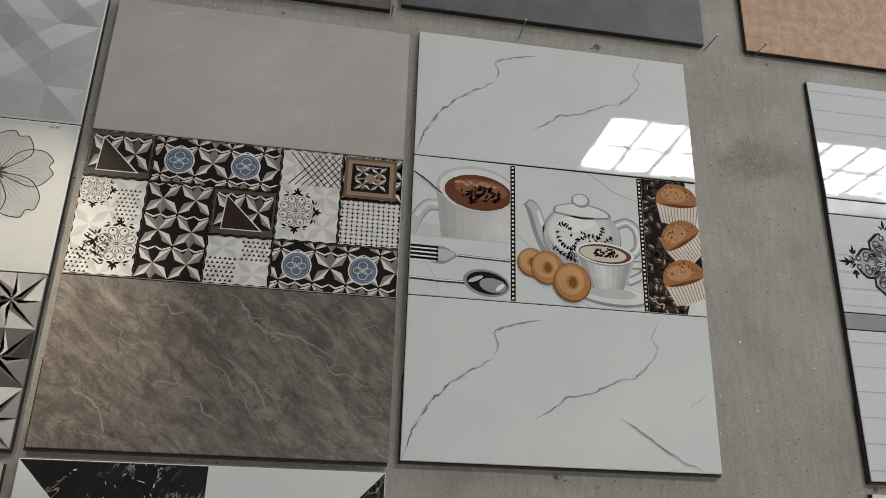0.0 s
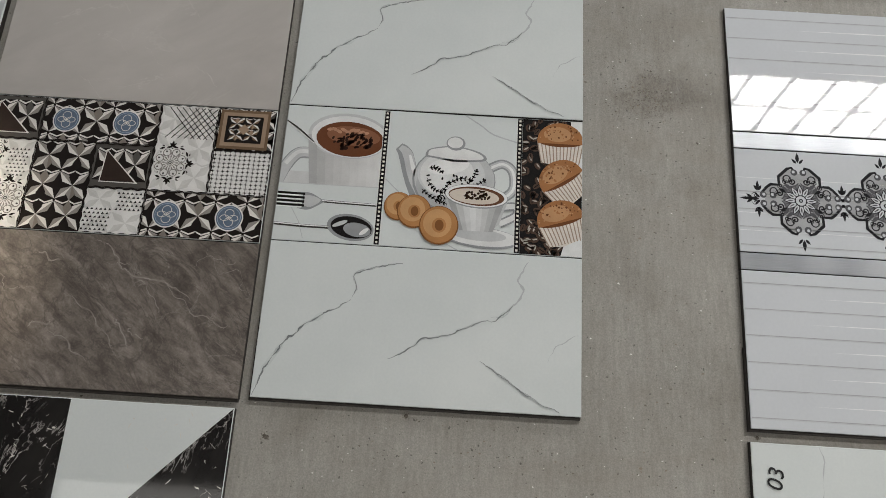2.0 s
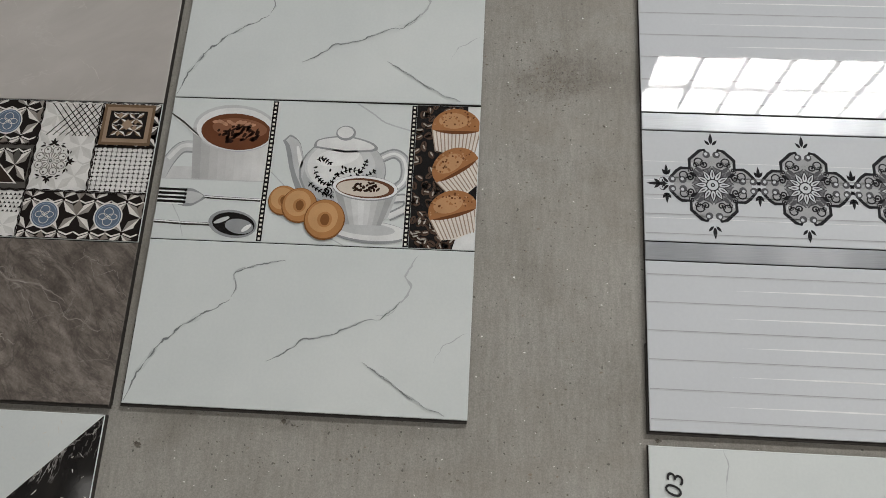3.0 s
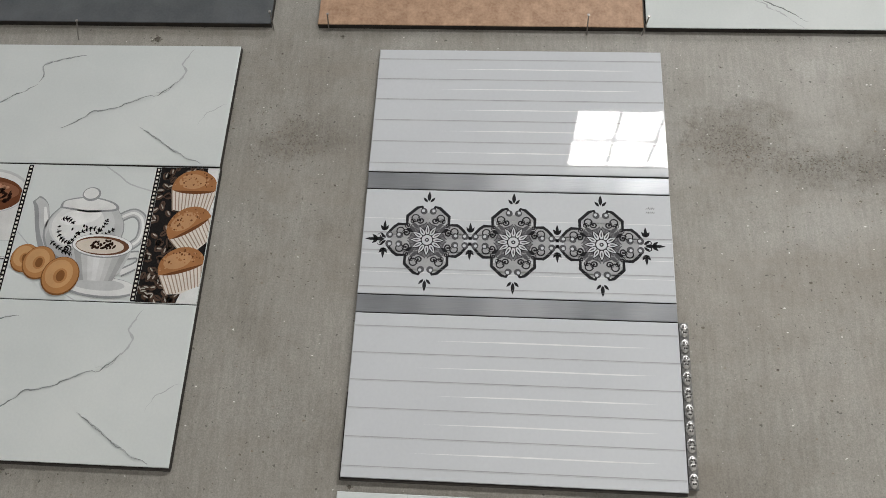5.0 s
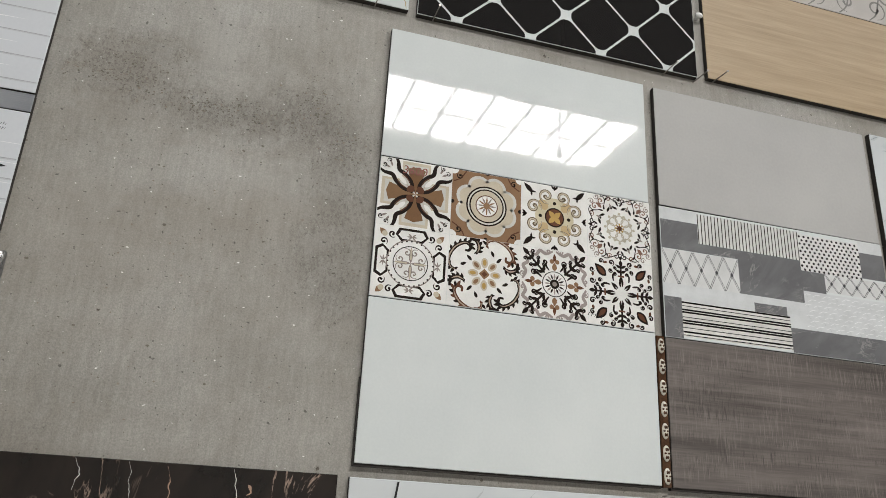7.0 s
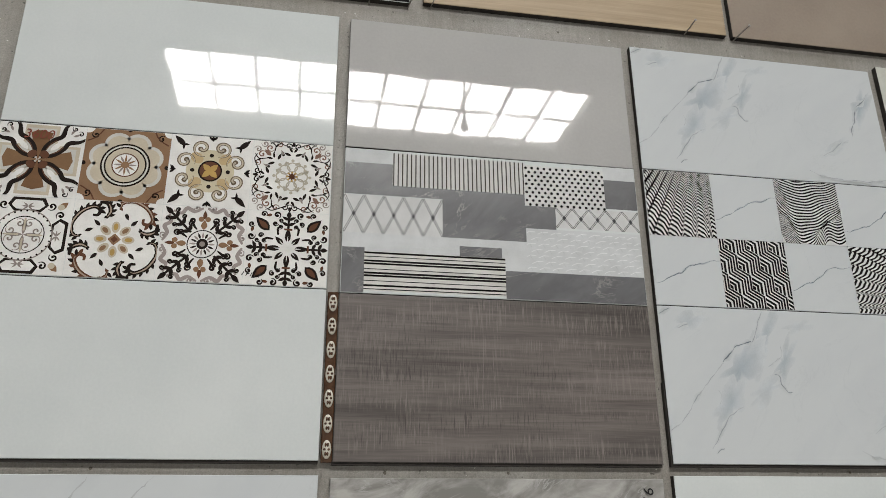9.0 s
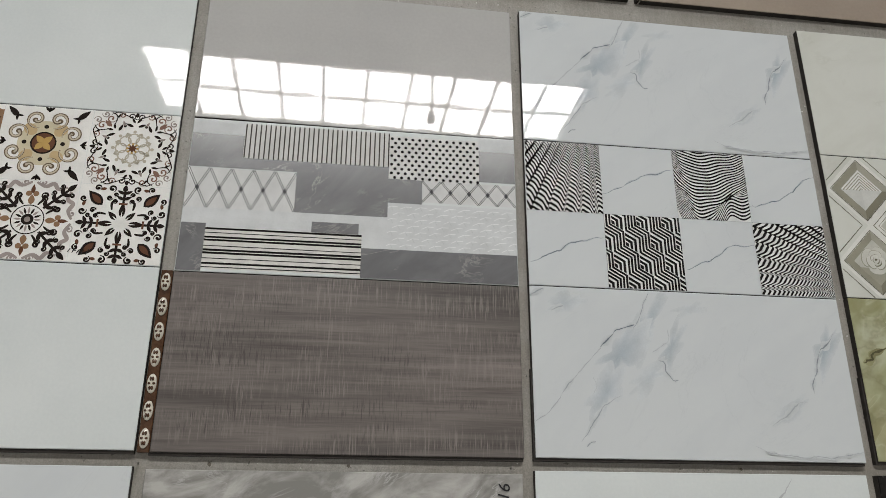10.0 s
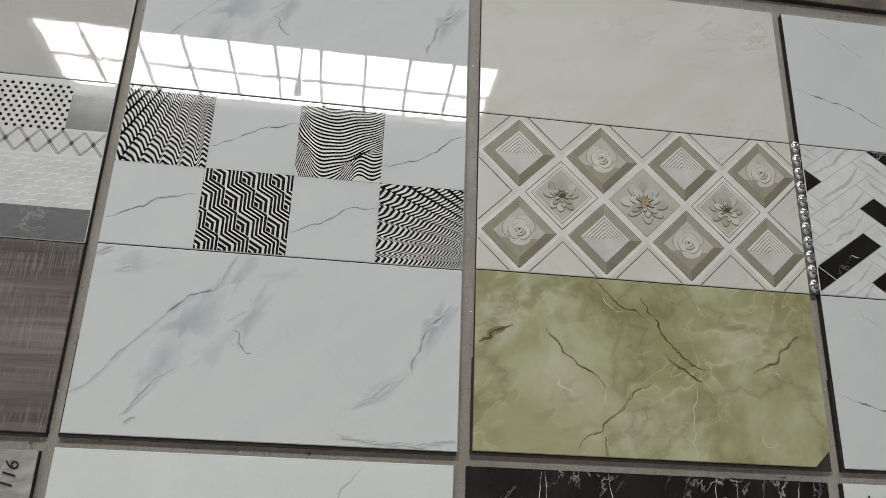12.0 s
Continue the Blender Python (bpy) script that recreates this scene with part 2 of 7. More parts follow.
def streaked_stone():
    m, nt, b = nodes_of("brown_stone_matt", 0.40)
    v = coords(nt, (1, 1, 1), (0, -40, 0))
    st = coords(nt, (1, 1, 2.3), (0, -40, 0))
    swirl = noise_of(nt, st, 7.5, 9, 0.60, 1.5)
    fine = noise_of(nt, coords(nt, (1, 1, 2.6), (0, -36, 0), (2, 0, 5)), 26, 6, 0.68, 1.0)
    f = math_of(nt, "ADD", math_of(nt, "MULTIPLY", swirl, 0.50), math_of(nt, "ADD", math_of(nt, "MULTIPLY", fine, 0.35), math_of(nt, "MULTIPLY", noise_of(nt, v, 260, 3), 0.15)))
    c = ramp(nt, f, [(0.37, (0.058, 0.047, 0.040)), (0.46, (0.115, 0.096, 0.082)), (0.53, (0.172, 0.147, 0.128)), (0.64, (0.285, 0.252, 0.225))])
    edge = math_of(nt, "ABSOLUTE", math_of(nt, "SUBTRACT", noise_of(nt, st, 6.0, 6, 0.6, 1.6), 0.47))
    c = mix(nt, ramp(nt, edge, [(0.0, 0.55), (0.03, 0.0)]), c, (0.050, 0.040, 0.034))
    for scale, w, k, sh in ((4.0, 0.007, 0.9, 1.0), (8.0, 0.008, 0.55, 4.0)):
        vv = coords(nt, (1, 1, 1.7), (0, -44, 0), (sh, 0, sh))
        line = math_of(nt, "ABSOLUTE", math_of(nt, "SUBTRACT", noise_of(nt, vv, scale, 9, 0.66, 1.3), 0.5))
        gap = ramp(nt, noise_of(nt, vv, scale * 1.2, 2), [(0.52, 0.0), (0.62, 1.0)])
        c = mix(nt, math_of(nt, "MULTIPLY", math_of(nt, "MULTIPLY", ramp(nt, line, [(0.0, 1.0), (w, 0.0)]), gap), k * 0.6), c, (0.36, 0.33, 0.30))
    nt.links.new(c, b.inputs["Base Color"])
    bump(nt, b, f, 0.4, 0.0015)
    return m


ONYX = onyx()
BROWN_STONE = streaked_stone()
SLATE = mottled("dark_slate_matt", (0.05, 0.056, 0.062), (0.085, 0.092, 0.10), 0.5, 14, 0.25, 180)
CORK = mottled("tan_speckled_matt", (0.29, 0.165, 0.095), (0.47, 0.30, 0.19), 0.55, 40, 0.25, 160)
TAUPE_MATT = mottled("brown_taupe_matt", (0.23, 0.18, 0.14), (0.28, 0.225, 0.175), 0.5, 6, 0.2, 150)
DARK_BROWN = mottled("dark_brown_stone", (0.06, 0.048, 0.036), (0.14, 0.115, 0.09), 0.5, 22, 0.2, 120)


def wood(name, lo, hi, along="x", weave=0.0, rough=0.35):
    m, nt, b = nodes_of(name, rough)
    s = (0.9, 1, 26) if along == "x" else (26, 1, 1.2)
    g = noise_of(nt, coords(nt, s), 3.2, 6, 0.65, 0.3)
    fine = noise_of(nt, coords(nt, (s[0] * 2, 1, s[2] * 2)), 8, 3)
    f = math_of(nt, "ADD", math_of(nt, "MULTIPLY", g, 0.7), math_of(nt, "MULTIPLY", fine, 0.3))
    c = ramp(nt, f, [(0.32, lo), (0.68, hi)])
    if weave:
        band = noise_of(nt, coords(nt, (0.35, 1, 5.5)), 3.0, 4, 0.6, 0.25)
        c = mix(nt, 0.85, c, ramp(nt, band, [(0.32, 0.20), (0.5, 0.50), (0.66, 0.68)]), "OVERLAY")
        # fine cross scores, pale and dark, gathered in patches along the grain
        for k, (sx, sz, shift, at, tone) in enumerate(((95, 5.0, 0.0, 0.40, tuple(min(1, q * 1.2) for q in hi)), (120, 7.5, 4.0, 0.44, tuple(q * 0.55 for q in lo)), (150, 3.5, 9.0, 0.47, tuple(min(1, q * 1.35) for q in hi)))):
            score = noise_of(nt, coords(nt, (sx, 1, sz), (0, 0, 0), (shift, 0, shift)), 3.4, 3, 0.6)
            zone = ramp(nt, noise_of(nt, coords(nt, (0.8, 1, 3.4), (0, 0, 0), (shift, 0, 2 * shift)), 6, 3), [(at + 0.04, 0.0), (at + 0.16, 1.0)])
            f2 = math_of(nt, "MULTIPLY", math_of(nt, "MULTIPLY", ramp(nt, score, [(0.52, 0.0), (0.64, 1.0)]), zone), weave)
            c = mix(nt, f2, c, tone)
    nt.links.new(c, b.inputs["Base Color"])
    bump(nt, b, f, 0.12, 0.001)
    return m


DARK_WOOD = wood("grey_brown_wood_print", (0.078, 0.066, 0.060), (0.185, 0.163, 0.150), "x", 0.78, 0.3)
OAK = wood("oak_print", (0.29, 0.21, 0.125), (0.44, 0.335, 0.215), "x", 0.0, 0.45)
PLASTER = mottled("hall_plaster", (0.40, 0.395, 0.38), (0.47, 0.46, 0.445), 0.8, 2, 0.2)
FLOOR_STONE = mottled("hall_floor", (0.30, 0.29, 0.27), (0.40, 0.385, 0.36), 0.3, 3, 0.1)
ROOF_DECK = mottled("grey_roof_deck", (0.17, 0.17, 0.165), (0.23, 0.23, 0.22), 0.7, 2, 0.2)
STEEL = mottled("nail_steel", (0.23, 0.21, 0.19), (0.38, 0.36, 0.34), 0.35, 60, 0.2, 300, 0.5, 1.0)
BAR_PAINT = mottled("glazing_bar_paint", (0.16, 0.16, 0.16), (0.22, 0.22, 0.22), 0.5, 10)


# ---- mesh helpers ----
def mesh_ob(name, bm, mats, parent=None, label=""):
    me = bpy.data.meshes.new(name)
    bm.to_mesh(me)
    bm.free()
    for m in mats if isinstance(mats, (list, tuple)) else [mats]:
        me.materials.append(m)
    ob = new(name, me)
    if parent:
        ob.parent = parent
    if label:
        ob["label"] = label
    return ob


def part(name, bm, material, parent, label=""):
    return mesh_ob(name, bm, material, parent, label)


def add_box(bm, x0, x1, y0, y1, z0, z1, mat=0):
    vs = [bm.verts.new(p) for p in ((x0, y0, z0), (x1, y0, z0), (x1, y1, z0), (x0, y1, z0), (x0, y0, z1), (x1, y0, z1), (x1, y1, z1), (x0, y1, z1))]
    out = []
    for q in ((3, 2, 1, 0), (4, 5, 6, 7), (0, 1, 5, 4), (1, 2, 6, 5), (2, 3, 7, 6), (3, 0, 4, 7)):
        f = bm.faces.new([vs[i] for i in q])
        f.material_index = mat
        out.append(f)
    return out


def slab(name, x0, x1, y0, y1, z0, z1, mat, label, category="", kind="structure"):
    bm = bmesh.new()
    add_box(bm, x0, x1, y0, y1, z0, z1)
    return tagged(mesh_ob(name, bm, mat), label, category, "", kind)


# ---- the hall ----
X0, X1, Y0 = -8.0, 13.0, -6.5
slab("floor", X0, X1, Y0, WALL, -0.1, 0.0, FLOOR_STONE, "pale grey stone floor of the tile hall")
slab("wall_north", X0, X1, WALL, WALL + 0.2, 0, CEIL + 0.4, CEMENT, "grey worn cement wall behind the sample tiles")
# The south wall's low opening is added, only to admit the fill lamp.
bm = bmesh.new()
for box in ((X0, FILL_GAP[0], 0, CEIL + 0.4), (FILL_GAP[1], X1, 0, CEIL + 0.4), (FILL_GAP[0], FILL_GAP[1], 0, FILL_GAP[2]), (FILL_GAP[0], FILL_GAP[1], FILL_GAP[3], CEIL + 0.4)):
    add_box(bm, box[0], box[1], Y0 - 0.2, Y0, box[2], box[3])
tagged(mesh_ob("wall_south", bm, PLASTER), "plain pale plaster wall with a low opening added for light", "", "", "structure")
slab("wall_west", X0 - 0.2, X0, Y0 - 0.2, WALL + 0.2, 0, CEIL + 0.4, PLASTER, "plain pale plaster end wall of the hall")
slab("wall_east", X1, X1 + 0.2, Y0 - 0.2, WALL + 0.2, 0, CEIL + 0.4, PLASTER, "plain pale plaster end wall of the hall")
bm = bmesh.new()
c0, c1 = CEIL, CEIL + 0.2
sx0, sx1, sy0, sy1 = SKYLIGHT
tx0, tx1, ty0, ty1 = FILL_STRIP
add_box(bm, X0, X1, Y0, sy0, c0, c1)
add_box(bm, X0, sx0, sy0, sy1, c0, c1)
add_box(bm, sx1, X1, sy0, sy1, c0, c1)
add_box(bm, X0, X1, sy1, ty0, c0, c1)
add_box(bm, X0, tx0, ty0, ty1, c0, c1)
add_box(bm, tx1, X1, ty0, ty1, c0, c1)
add_box(bm, X0, X1, ty1, WALL, c0, c1)
tagged(mesh_ob("ceiling", bm, ROOF_DECK), "grey painted roof deck with a roof light and an added opening", "", "", "structure")


def roof_light(name, box, nx, ny, label):
    """An upstand round the opening with a grid of glazing bars."""
    x0, x1, y0, y1 = box
    base = tagged(new(name), label, "skylight", "", "structure")
    bm = bmesh.new()
    add_box(bm, x0 - 0.05, x1 + 0.05, y0 - 0.05, y0 + 0.0, c1, c1 + 0.3)
    add_box(bm, x0 - 0.05, x1 + 0.05, y1, y1 + 0.05, c1, c1 + 0.3)
    add_box(bm, x0 - 0.05, x0, y0, y1, c1, c1 + 0.3)
    add_box(bm, x1, x1 + 0.05, y0, y1, c1, c1 + 0.3)
    part("upstand", bm, PLASTER, base)
    for i in range(1, nx):
        x = x0 + (x1 - x0) * i / nx
        bm = bmesh.new()
        add_box(bm, x - 0.0095, x + 0.0095, y0, y1, c0 + 0.015, c0 + 0.04)
        part("glazing_bar", bm, BAR_PAINT, base)
    for j in range(1, ny):
        y = y0 + (y1 - y0) * j / ny
        bm = bmesh.new()
        add_box(bm, x0, x1, y - 0.011, y + 0.011, c0 + 0.02, c0 + 0.035)
        part("cross_bar", bm, BAR_PAINT, base)
    return base


roof_light("window_1", SKYLIGHT, 10, 2, "long roof light with a grid of thin bars")
# Barred like the first, but added out of view to carry the strip lamp.
roof_light("fill_opening", FILL_STRIP, 30, 2, "long unseen roof opening added to light the tile wall")


# ---- sample tiles ----
def tile(x0, x1, z0, z1, mat, label, thick=0.0143, group="sample tiles on the wall", chip=0.0, name="sample_tile", shade_drop=0.0):
    """A glazed tile with eased edges, hung on the wall. Its origin is the lower left corner of its face."""
    w, h, r = x1 - x0, z1 - z0, 0.0012
    bm = bmesh.new()

    def loop(d, y):
        pts = [(d, d), (w - d - chip, d), (w - d, d + chip), (w - d, h - d), (d, h - d)] if chip else [(d, d), (w - d, d), (w - d, h - d), (d, h - d)]
        return [bm.verts.new((x, y, z)) for x, z in pts]
    front, rim, back = loop(r, 0), loop(0, r), loop(0, thick)
    bm.faces.new(front).material_index = 0
    n = len(front)
    for i in range(n):
        j = (i + 1) % n
        bm.faces.new((front[j], front[i], rim[i], rim[j])).material_index = 0
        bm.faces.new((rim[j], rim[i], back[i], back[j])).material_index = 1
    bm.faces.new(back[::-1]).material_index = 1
    bmesh.ops.recalc_face_normals(bm, faces=bm.faces)
    ob = mesh_ob(name, bm, [mat, SHADED_BISCUIT])
    ob.location = (x0, FACE, z0)
    # Added dark strip peeping out below and left, in place of the tile's shadow.
    if shade_drop:
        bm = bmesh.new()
        add_box(bm, -0.0025, w - 0.001, 0.0045, thick, -shade_drop, h * 0.5)
        part("shade_strip", bm, SHADED_BISCUIT, ob, "dark strip standing in for shade below and left of the tile")
    return tagged(ob, label, "wall tile", group)


Z = (1.727, 2.0285, 2.328, 2.6295)   # joints of the middle row of panels
J = 0.0008


def panel(x0, x1, mats, labels, zs=Z, chip=0.0):
    """Three tiles one above another, from the top down."""
    out = []
    for k in (2, 1, 0):
        out.append(tile(x0, x1, zs[k] + J, zs[k + 1] - J, mats[2 - k], labels[2 - k], chip=chip if k == 0 else 0.0, shade_drop=0.005 if k == 0 else 0.0))
    return out

P0 = panel(-1.135, -0.535, (WHITE_GLAZE, WHITE_GLAZE, SLATE), ("white tile with a raised faceted pattern", "pale tile printed with a large grey flower", "dark grey tile with a star facet pattern"), (1.717, 2.018, 2.316, 2.612))
P1 = panel(-0.514, 0.081, (PALE_STONE, WHITE_GLAZE, BROWN_STONE), ("matt pale grey stone-look tile", "patchwork tile of black, white and blue patterns", "matt dark brown stone-look tile with pale veins"), (1.722, 2.022, 2.312, 2.616))
P2 = panel(0.102, 0.7095, (WHITE_GLAZE, WHITE_GLAZE, WHITE_GLAZE), ("glossy white marble-look tile with grey veins", "kitchen tile printed with teapot, coffee cup and muffins", "glossy white marble-look tile with grey veins"), (1.727, 2.032, 2.328, 2.63))
P3 = []
P3.append(tile(1.019, 1.6225, 2.328, 2.6275, STRIPE_GLAZE, "glossy white tile with fine grey stripes"))
P3.append(tile(1.019, 1.6225, 2.067, 2.2885, STRIPE_GLAZE, "glossy white tile with three dark medallions"))
P3.append(tile(1.019, 1.6225, 1.727, 2.0285, STRIPE_GLAZE, "glossy white tile with fine grey stripes", shade_drop=0.005))
P4 = panel(2.260, 2.865, (WHITE_GLAZE, WHITE_GLAZE, WHITE_GLAZE), ("plain glossy white tile", "patchwork tile of eight brown and black ornaments", "plain glossy white tile with a brown chip at its edge"), (1.729, 2.034, 2.329, 2.634))
P5 = panel(2.889, 3.491, (GREY_GLAZE, WHITE_GLAZE, DARK_WOOD), ("glossy pale taupe tile", "white and slate tile with patchwork of stripes and dots", "dark grey-brown wood-look tile"))
P6 = panel(3.5105, 4.111, (CARRARA, CARRARA, CARRARA), ("glossy white marble-look tile with blue-grey veins", "marble tile with black and white optical squares", "glossy white marble-look tile with blue-grey veins"), (1.728, 2.032, 2.330, 2.634))
P7 = panel(4.135, 4.749, (CREAM_MARBLE, CREAM_MARBLE, ONYX), ("pale cream marble-look tile", "cream tile with diamonds, roses and flowers", "glossy green onyx-look tile with a chipped corner"), (1.731, 2.036, 2.343, 2.65), 0.03)
P8 = panel(4.770, 5.372, (CARRARA, CARRARA, CARRARA), ("glossy white marble-look tile", "white herringbone tile with black marble blocks", "glossy white marble-look tile"), (1.731, 2.036, 2.343, 2.65))

# the top tiles hang a little out of true, as their bedding left them
for t, rx, rz in ((P2[0], -0.9, -0.35), (P3[0], -0.9, -0.15), (P4[0], 0.25, 0.3), (P5[0], 0.0, 0.45), (P6[0], 0.0, 0.1)):
    c = Vector((0.3, 0.0, 0.15))
    turn = pose(0, 0, 0, rx, 0, rz)
    t.matrix_world = Matrix.Translation(t.location + c) @ turn @ Matrix.Translation(-c)

UP, UH = 2.690, 0.715
U0 = tile(-0.68, 0.036, UP - 0.018, UP - 0.018 + UH, DARK_BROWN, "dark brown mottled stone-look tile")
U1 = tile(0.060, 0.767, UP, UP + UH, SLATE, "dark slate-grey matt tile")
U2 = tile(0.874, 1.590, UP, UP + UH, CORK, "tan speckled matt tile")
U3 = tile(1.596, 2.292, UP, UP + UH, WHITE_GLAZE, "white tile with grey and gold veins")
U4 = tile(2.312, 3.014, UP - 0.004, UP + UH, WHITE_GLAZE, "black tile with a white curved lattice")
U5 = tile(3.044, 3.756, UP + 0.002, 2.996, OAK, "pale oak wood-look tile")
U5B = tile(3.044, 3.756, 2.9975, 3.303, PALE_STONE, "cream tile with grey scroll ornament")
U6 = tile(3.772, 4.48, UP, UP + UH, TAUPE_MATT, "plain brown matt tile")
U7 = tile(4.50, 5.21, UP, UP + UH, DARK_BROWN, "dark brown mottled stone-look tile")
LO = 1.706
L0 = tile(-1.14, -0.54, LO - 0.6, LO - 0.01, PALE_STONE, "matt pale grey stone-look tile")
L1 = tile(-0.519, 0.078, LO - 0.6, LO, WHITE_GLAZE, "cream tile with black marble triangles")
L3 = tile(1.016, 1.618, LO - 0.6, LO - 0.003, WHITE_GLAZE, "white tile with handwriting in pen")
L4 = tile(1.638, 2.234, LO - 0.6, LO + 0.002, GOLD_BLACK, "black marble-look tile with gold-brown veins")
L5 = tile(2.255, 2.866, LO - 0.6, LO, CARRARA, "white marble-look tile with handwriting in pen")
L6 = tile(2.886, 3.487, LO - 0.6, LO - 0.004, GREY_MARBLE, "grey marble-look tile with handwriting in pen")
L7 = tile(3.508, 4.106, LO - 0.6, LO + 0.002, WHITE_GLAZE, "plain glossy white ceramic tile")
L8 = tile(4.127, 4.735, LO - 0.6, LO + 0.002, BLACK_MARBLE, "black marble-look tile with thin white veins")
L9 = tile(4.762, 5.37, LO - 0.6, LO + 0.002, WHITE_GLAZE, "white tile with handwriting in pen")


# ---- printing on tiles ----
INKS = {}


def ink(rgb, rough=GLOSS):
    """Glazed printing colour, slightly uneven as screen printing is."""
    key = (rgb, rough)
    if key not in INKS:
        lo, hi = tuple(c * 0.9 for c in rgb), tuple(min(1, c * 1.08) for c in rgb)
        INKS[key] = mottled("print_ink", lo, hi, rough, 25, 0, 350, 0.3 if rough > 0.1 else 0.5)
    return INKS[key]


class Sheet:
    """Flat printing on a tile face, in metres from the tile's lower left corner."""

    def __init__(self, box=None):
        self.v, self.f, self.m, self.mats, self.box = [], [], [], [], box
        self.place()

    def place(self, x=0, y=0, ang=0, k=1, flip=1):
        self.o, self.c, self.s, self.k, self.flip = (x, y), math.cos(radians(ang)), math.sin(radians(ang)), k, flip
        return self

    def poly(self, pts, mat, layer=0):
        out = []
        for x, y in pts:
            x, y = x * self.k * self.flip, y * self.k
            out.append((self.o[0] + x * self.c - y * self.s, self.o[1] + x * self.s + y * self.c))
        if self.box:
            x0, x1, y0, y1 = self.box
            for axis, lim, sign in ((0, x0, 1), (0, x1, -1), (1, y0, 1), (1, y1, -1)):
                res = []
                for a, b in zip(out, out[1:] + out[:1]):
                    ia, ib = (a[axis] - lim) * sign >= 0, (b[axis] - lim) * sign >= 0
                    if ia:
                        res.append(a)
                    if ia != ib:
                        t = (lim - a[axis]) / (b[axis] - a[axis])
                        res.append((a[0] + t * (b[0] - a[0]), a[1] + t * (b[1] - a[1])))
                out = res
                if len(out) < 3:
                    return
        area = sum(a[0] * b[1] - b[0] * a[1] for a, b in zip(out, out[1:] + out[:1]))
        if abs(area) < 1e-9:
            return
        if area < 0:
            out = out[::-1]
        if mat not in self.mats:
            self.mats.append(mat)
        n = len(self.v)
        self.v += [(x, -0.0002 - 0.00012 * layer, y) for x, y in out]
        self.f.append(tuple(range(n, n + len(out))))
        self.m.append(self.mats.index(mat))

    def rect(self, x0, x1, y0, y1, mat, layer=0):
        self.poly([(x0, y0), (x1, y0), (x1, y1), (x0, y1)], mat, layer)

    def disc(self, x, y, r, mat, layer=0, ry=None, ang=0, n=26, a0=0, a1=360):
        ry = r if ry is None else ry
        c, s = math.cos(radians(ang)), math.sin(radians(ang))
        pts = []
        for i in range(n + (a1 - a0 < 360)):
            a = radians(a0 + (a1 - a0) * i / n)
            px, py = r * math.cos(a), ry * math.sin(a)
            pts.append((x + px * c - py * s, y + px * s + py * c))
        self.poly(pts, mat, layer)

    def stroke(self, pts, w, mat, layer=0, ends=(1, 1), smooth=0):
        if smooth:
            pts = curve_through(pts, smooth)
        n = len(pts)
        rail = []
        for i, (x, y) in enumerate(pts):
            xa, ya = pts[max(i - 1, 0)]
            xb, yb = pts[min(i + 1, n - 1)]
            d = math.hypot(xb - xa, yb - ya) or 1
            t = i / max(n - 1, 1)
            k = ends[0] + (1 - ends[0]) * min(1, t * 3) if t < 0.5 else ends[1] + (1 - ends[1]) * min(1, (1 - t) * 3)
            h = w * k / 2
            rail.append(((x - (yb - ya) / d * h, y + (xb - xa) / d * h), (x + (yb - ya) / d * h, y - (xb - xa) / d * h)))
        for (a, b), (c, d) in zip(rail, rail[1:]):
            self.poly([a, b, d, c], mat, layer)

    def ring(self, x, y, r, w, mat, layer=0, ry=None, n=36, a0=0, a1=360):
        ry = r if ry is None else ry
        self.stroke([(x + r * math.cos(radians(a0 + (a1 - a0) * i / n)), y + ry * math.sin(radians(a0 + (a1 - a0) * i / n))) for i in range(n + 1)], w, mat, layer)

    def leaf(self, x, y, ang, length, width, mat, layer=0):
        c, s = math.cos(radians(ang)), math.sin(radians(ang))
        side = [(t / 6, math.sin(math.pi * (t / 6) ** 0.8)) for t in range(7)]
        pts = [(t * length, h * width / 2) for t, h in side] + [(t * length, -h * width / 2) for t, h in side[-2:0:-1]]
        self.poly([(x + a * c - b * s, y + a * s + b * c) for a, b in pts], mat, layer)

    def scroll(self, x, y, ang, size, w, mat, layer=0, turns=1.1, flip=1):
        pts = []
        for i in range(22):
            t = i / 21
            a = radians(ang) + flip * t * turns * 2 * math.pi
            r = size * (1 - 0.8 * t)
            pts.append((x + r * math.cos(a), y + r * math.sin(a)))
        self.stroke(pts, w, mat, layer, (0.3, 1.0))
        self.disc(pts[-1][0], pts[-1][1], w * 0.8, mat, layer, n=8)

    def done(self, name, parent, label=""):
        if not self.f:
            return None
        me = bpy.data.meshes.new(name)
        me.from_pydata(self.v, [], self.f)
        for m in self.mats:
            me.materials.append(m)
        me.polygons.foreach_set("material_index", self.m)
        me.update()
        ob = new(name, me)
        ob.parent = parent
        if label:
            ob["label"] = label
        return ob


def curve_through(pts, n):
    out = []
    for i in range(len(pts) - 1):
        p0, p1, p2, p3 = pts[max(i - 1, 0)], pts[i], pts[i + 1], pts[min(i + 2, len(pts) - 1)]
        for k in range(n):
            t = k / n
            out.append(tuple(0.5 * (2 * p1[j] + (p2[j] - p0[j]) * t + (2 * p0[j] - 5 * p1[j] + 4 * p2[j] - p3[j]) * t * t + (3 * p1[j] - p0[j] - 3 * p2[j] + p3[j]) * t ** 3) for j in (0, 1)))
    return out + [pts[-1]]


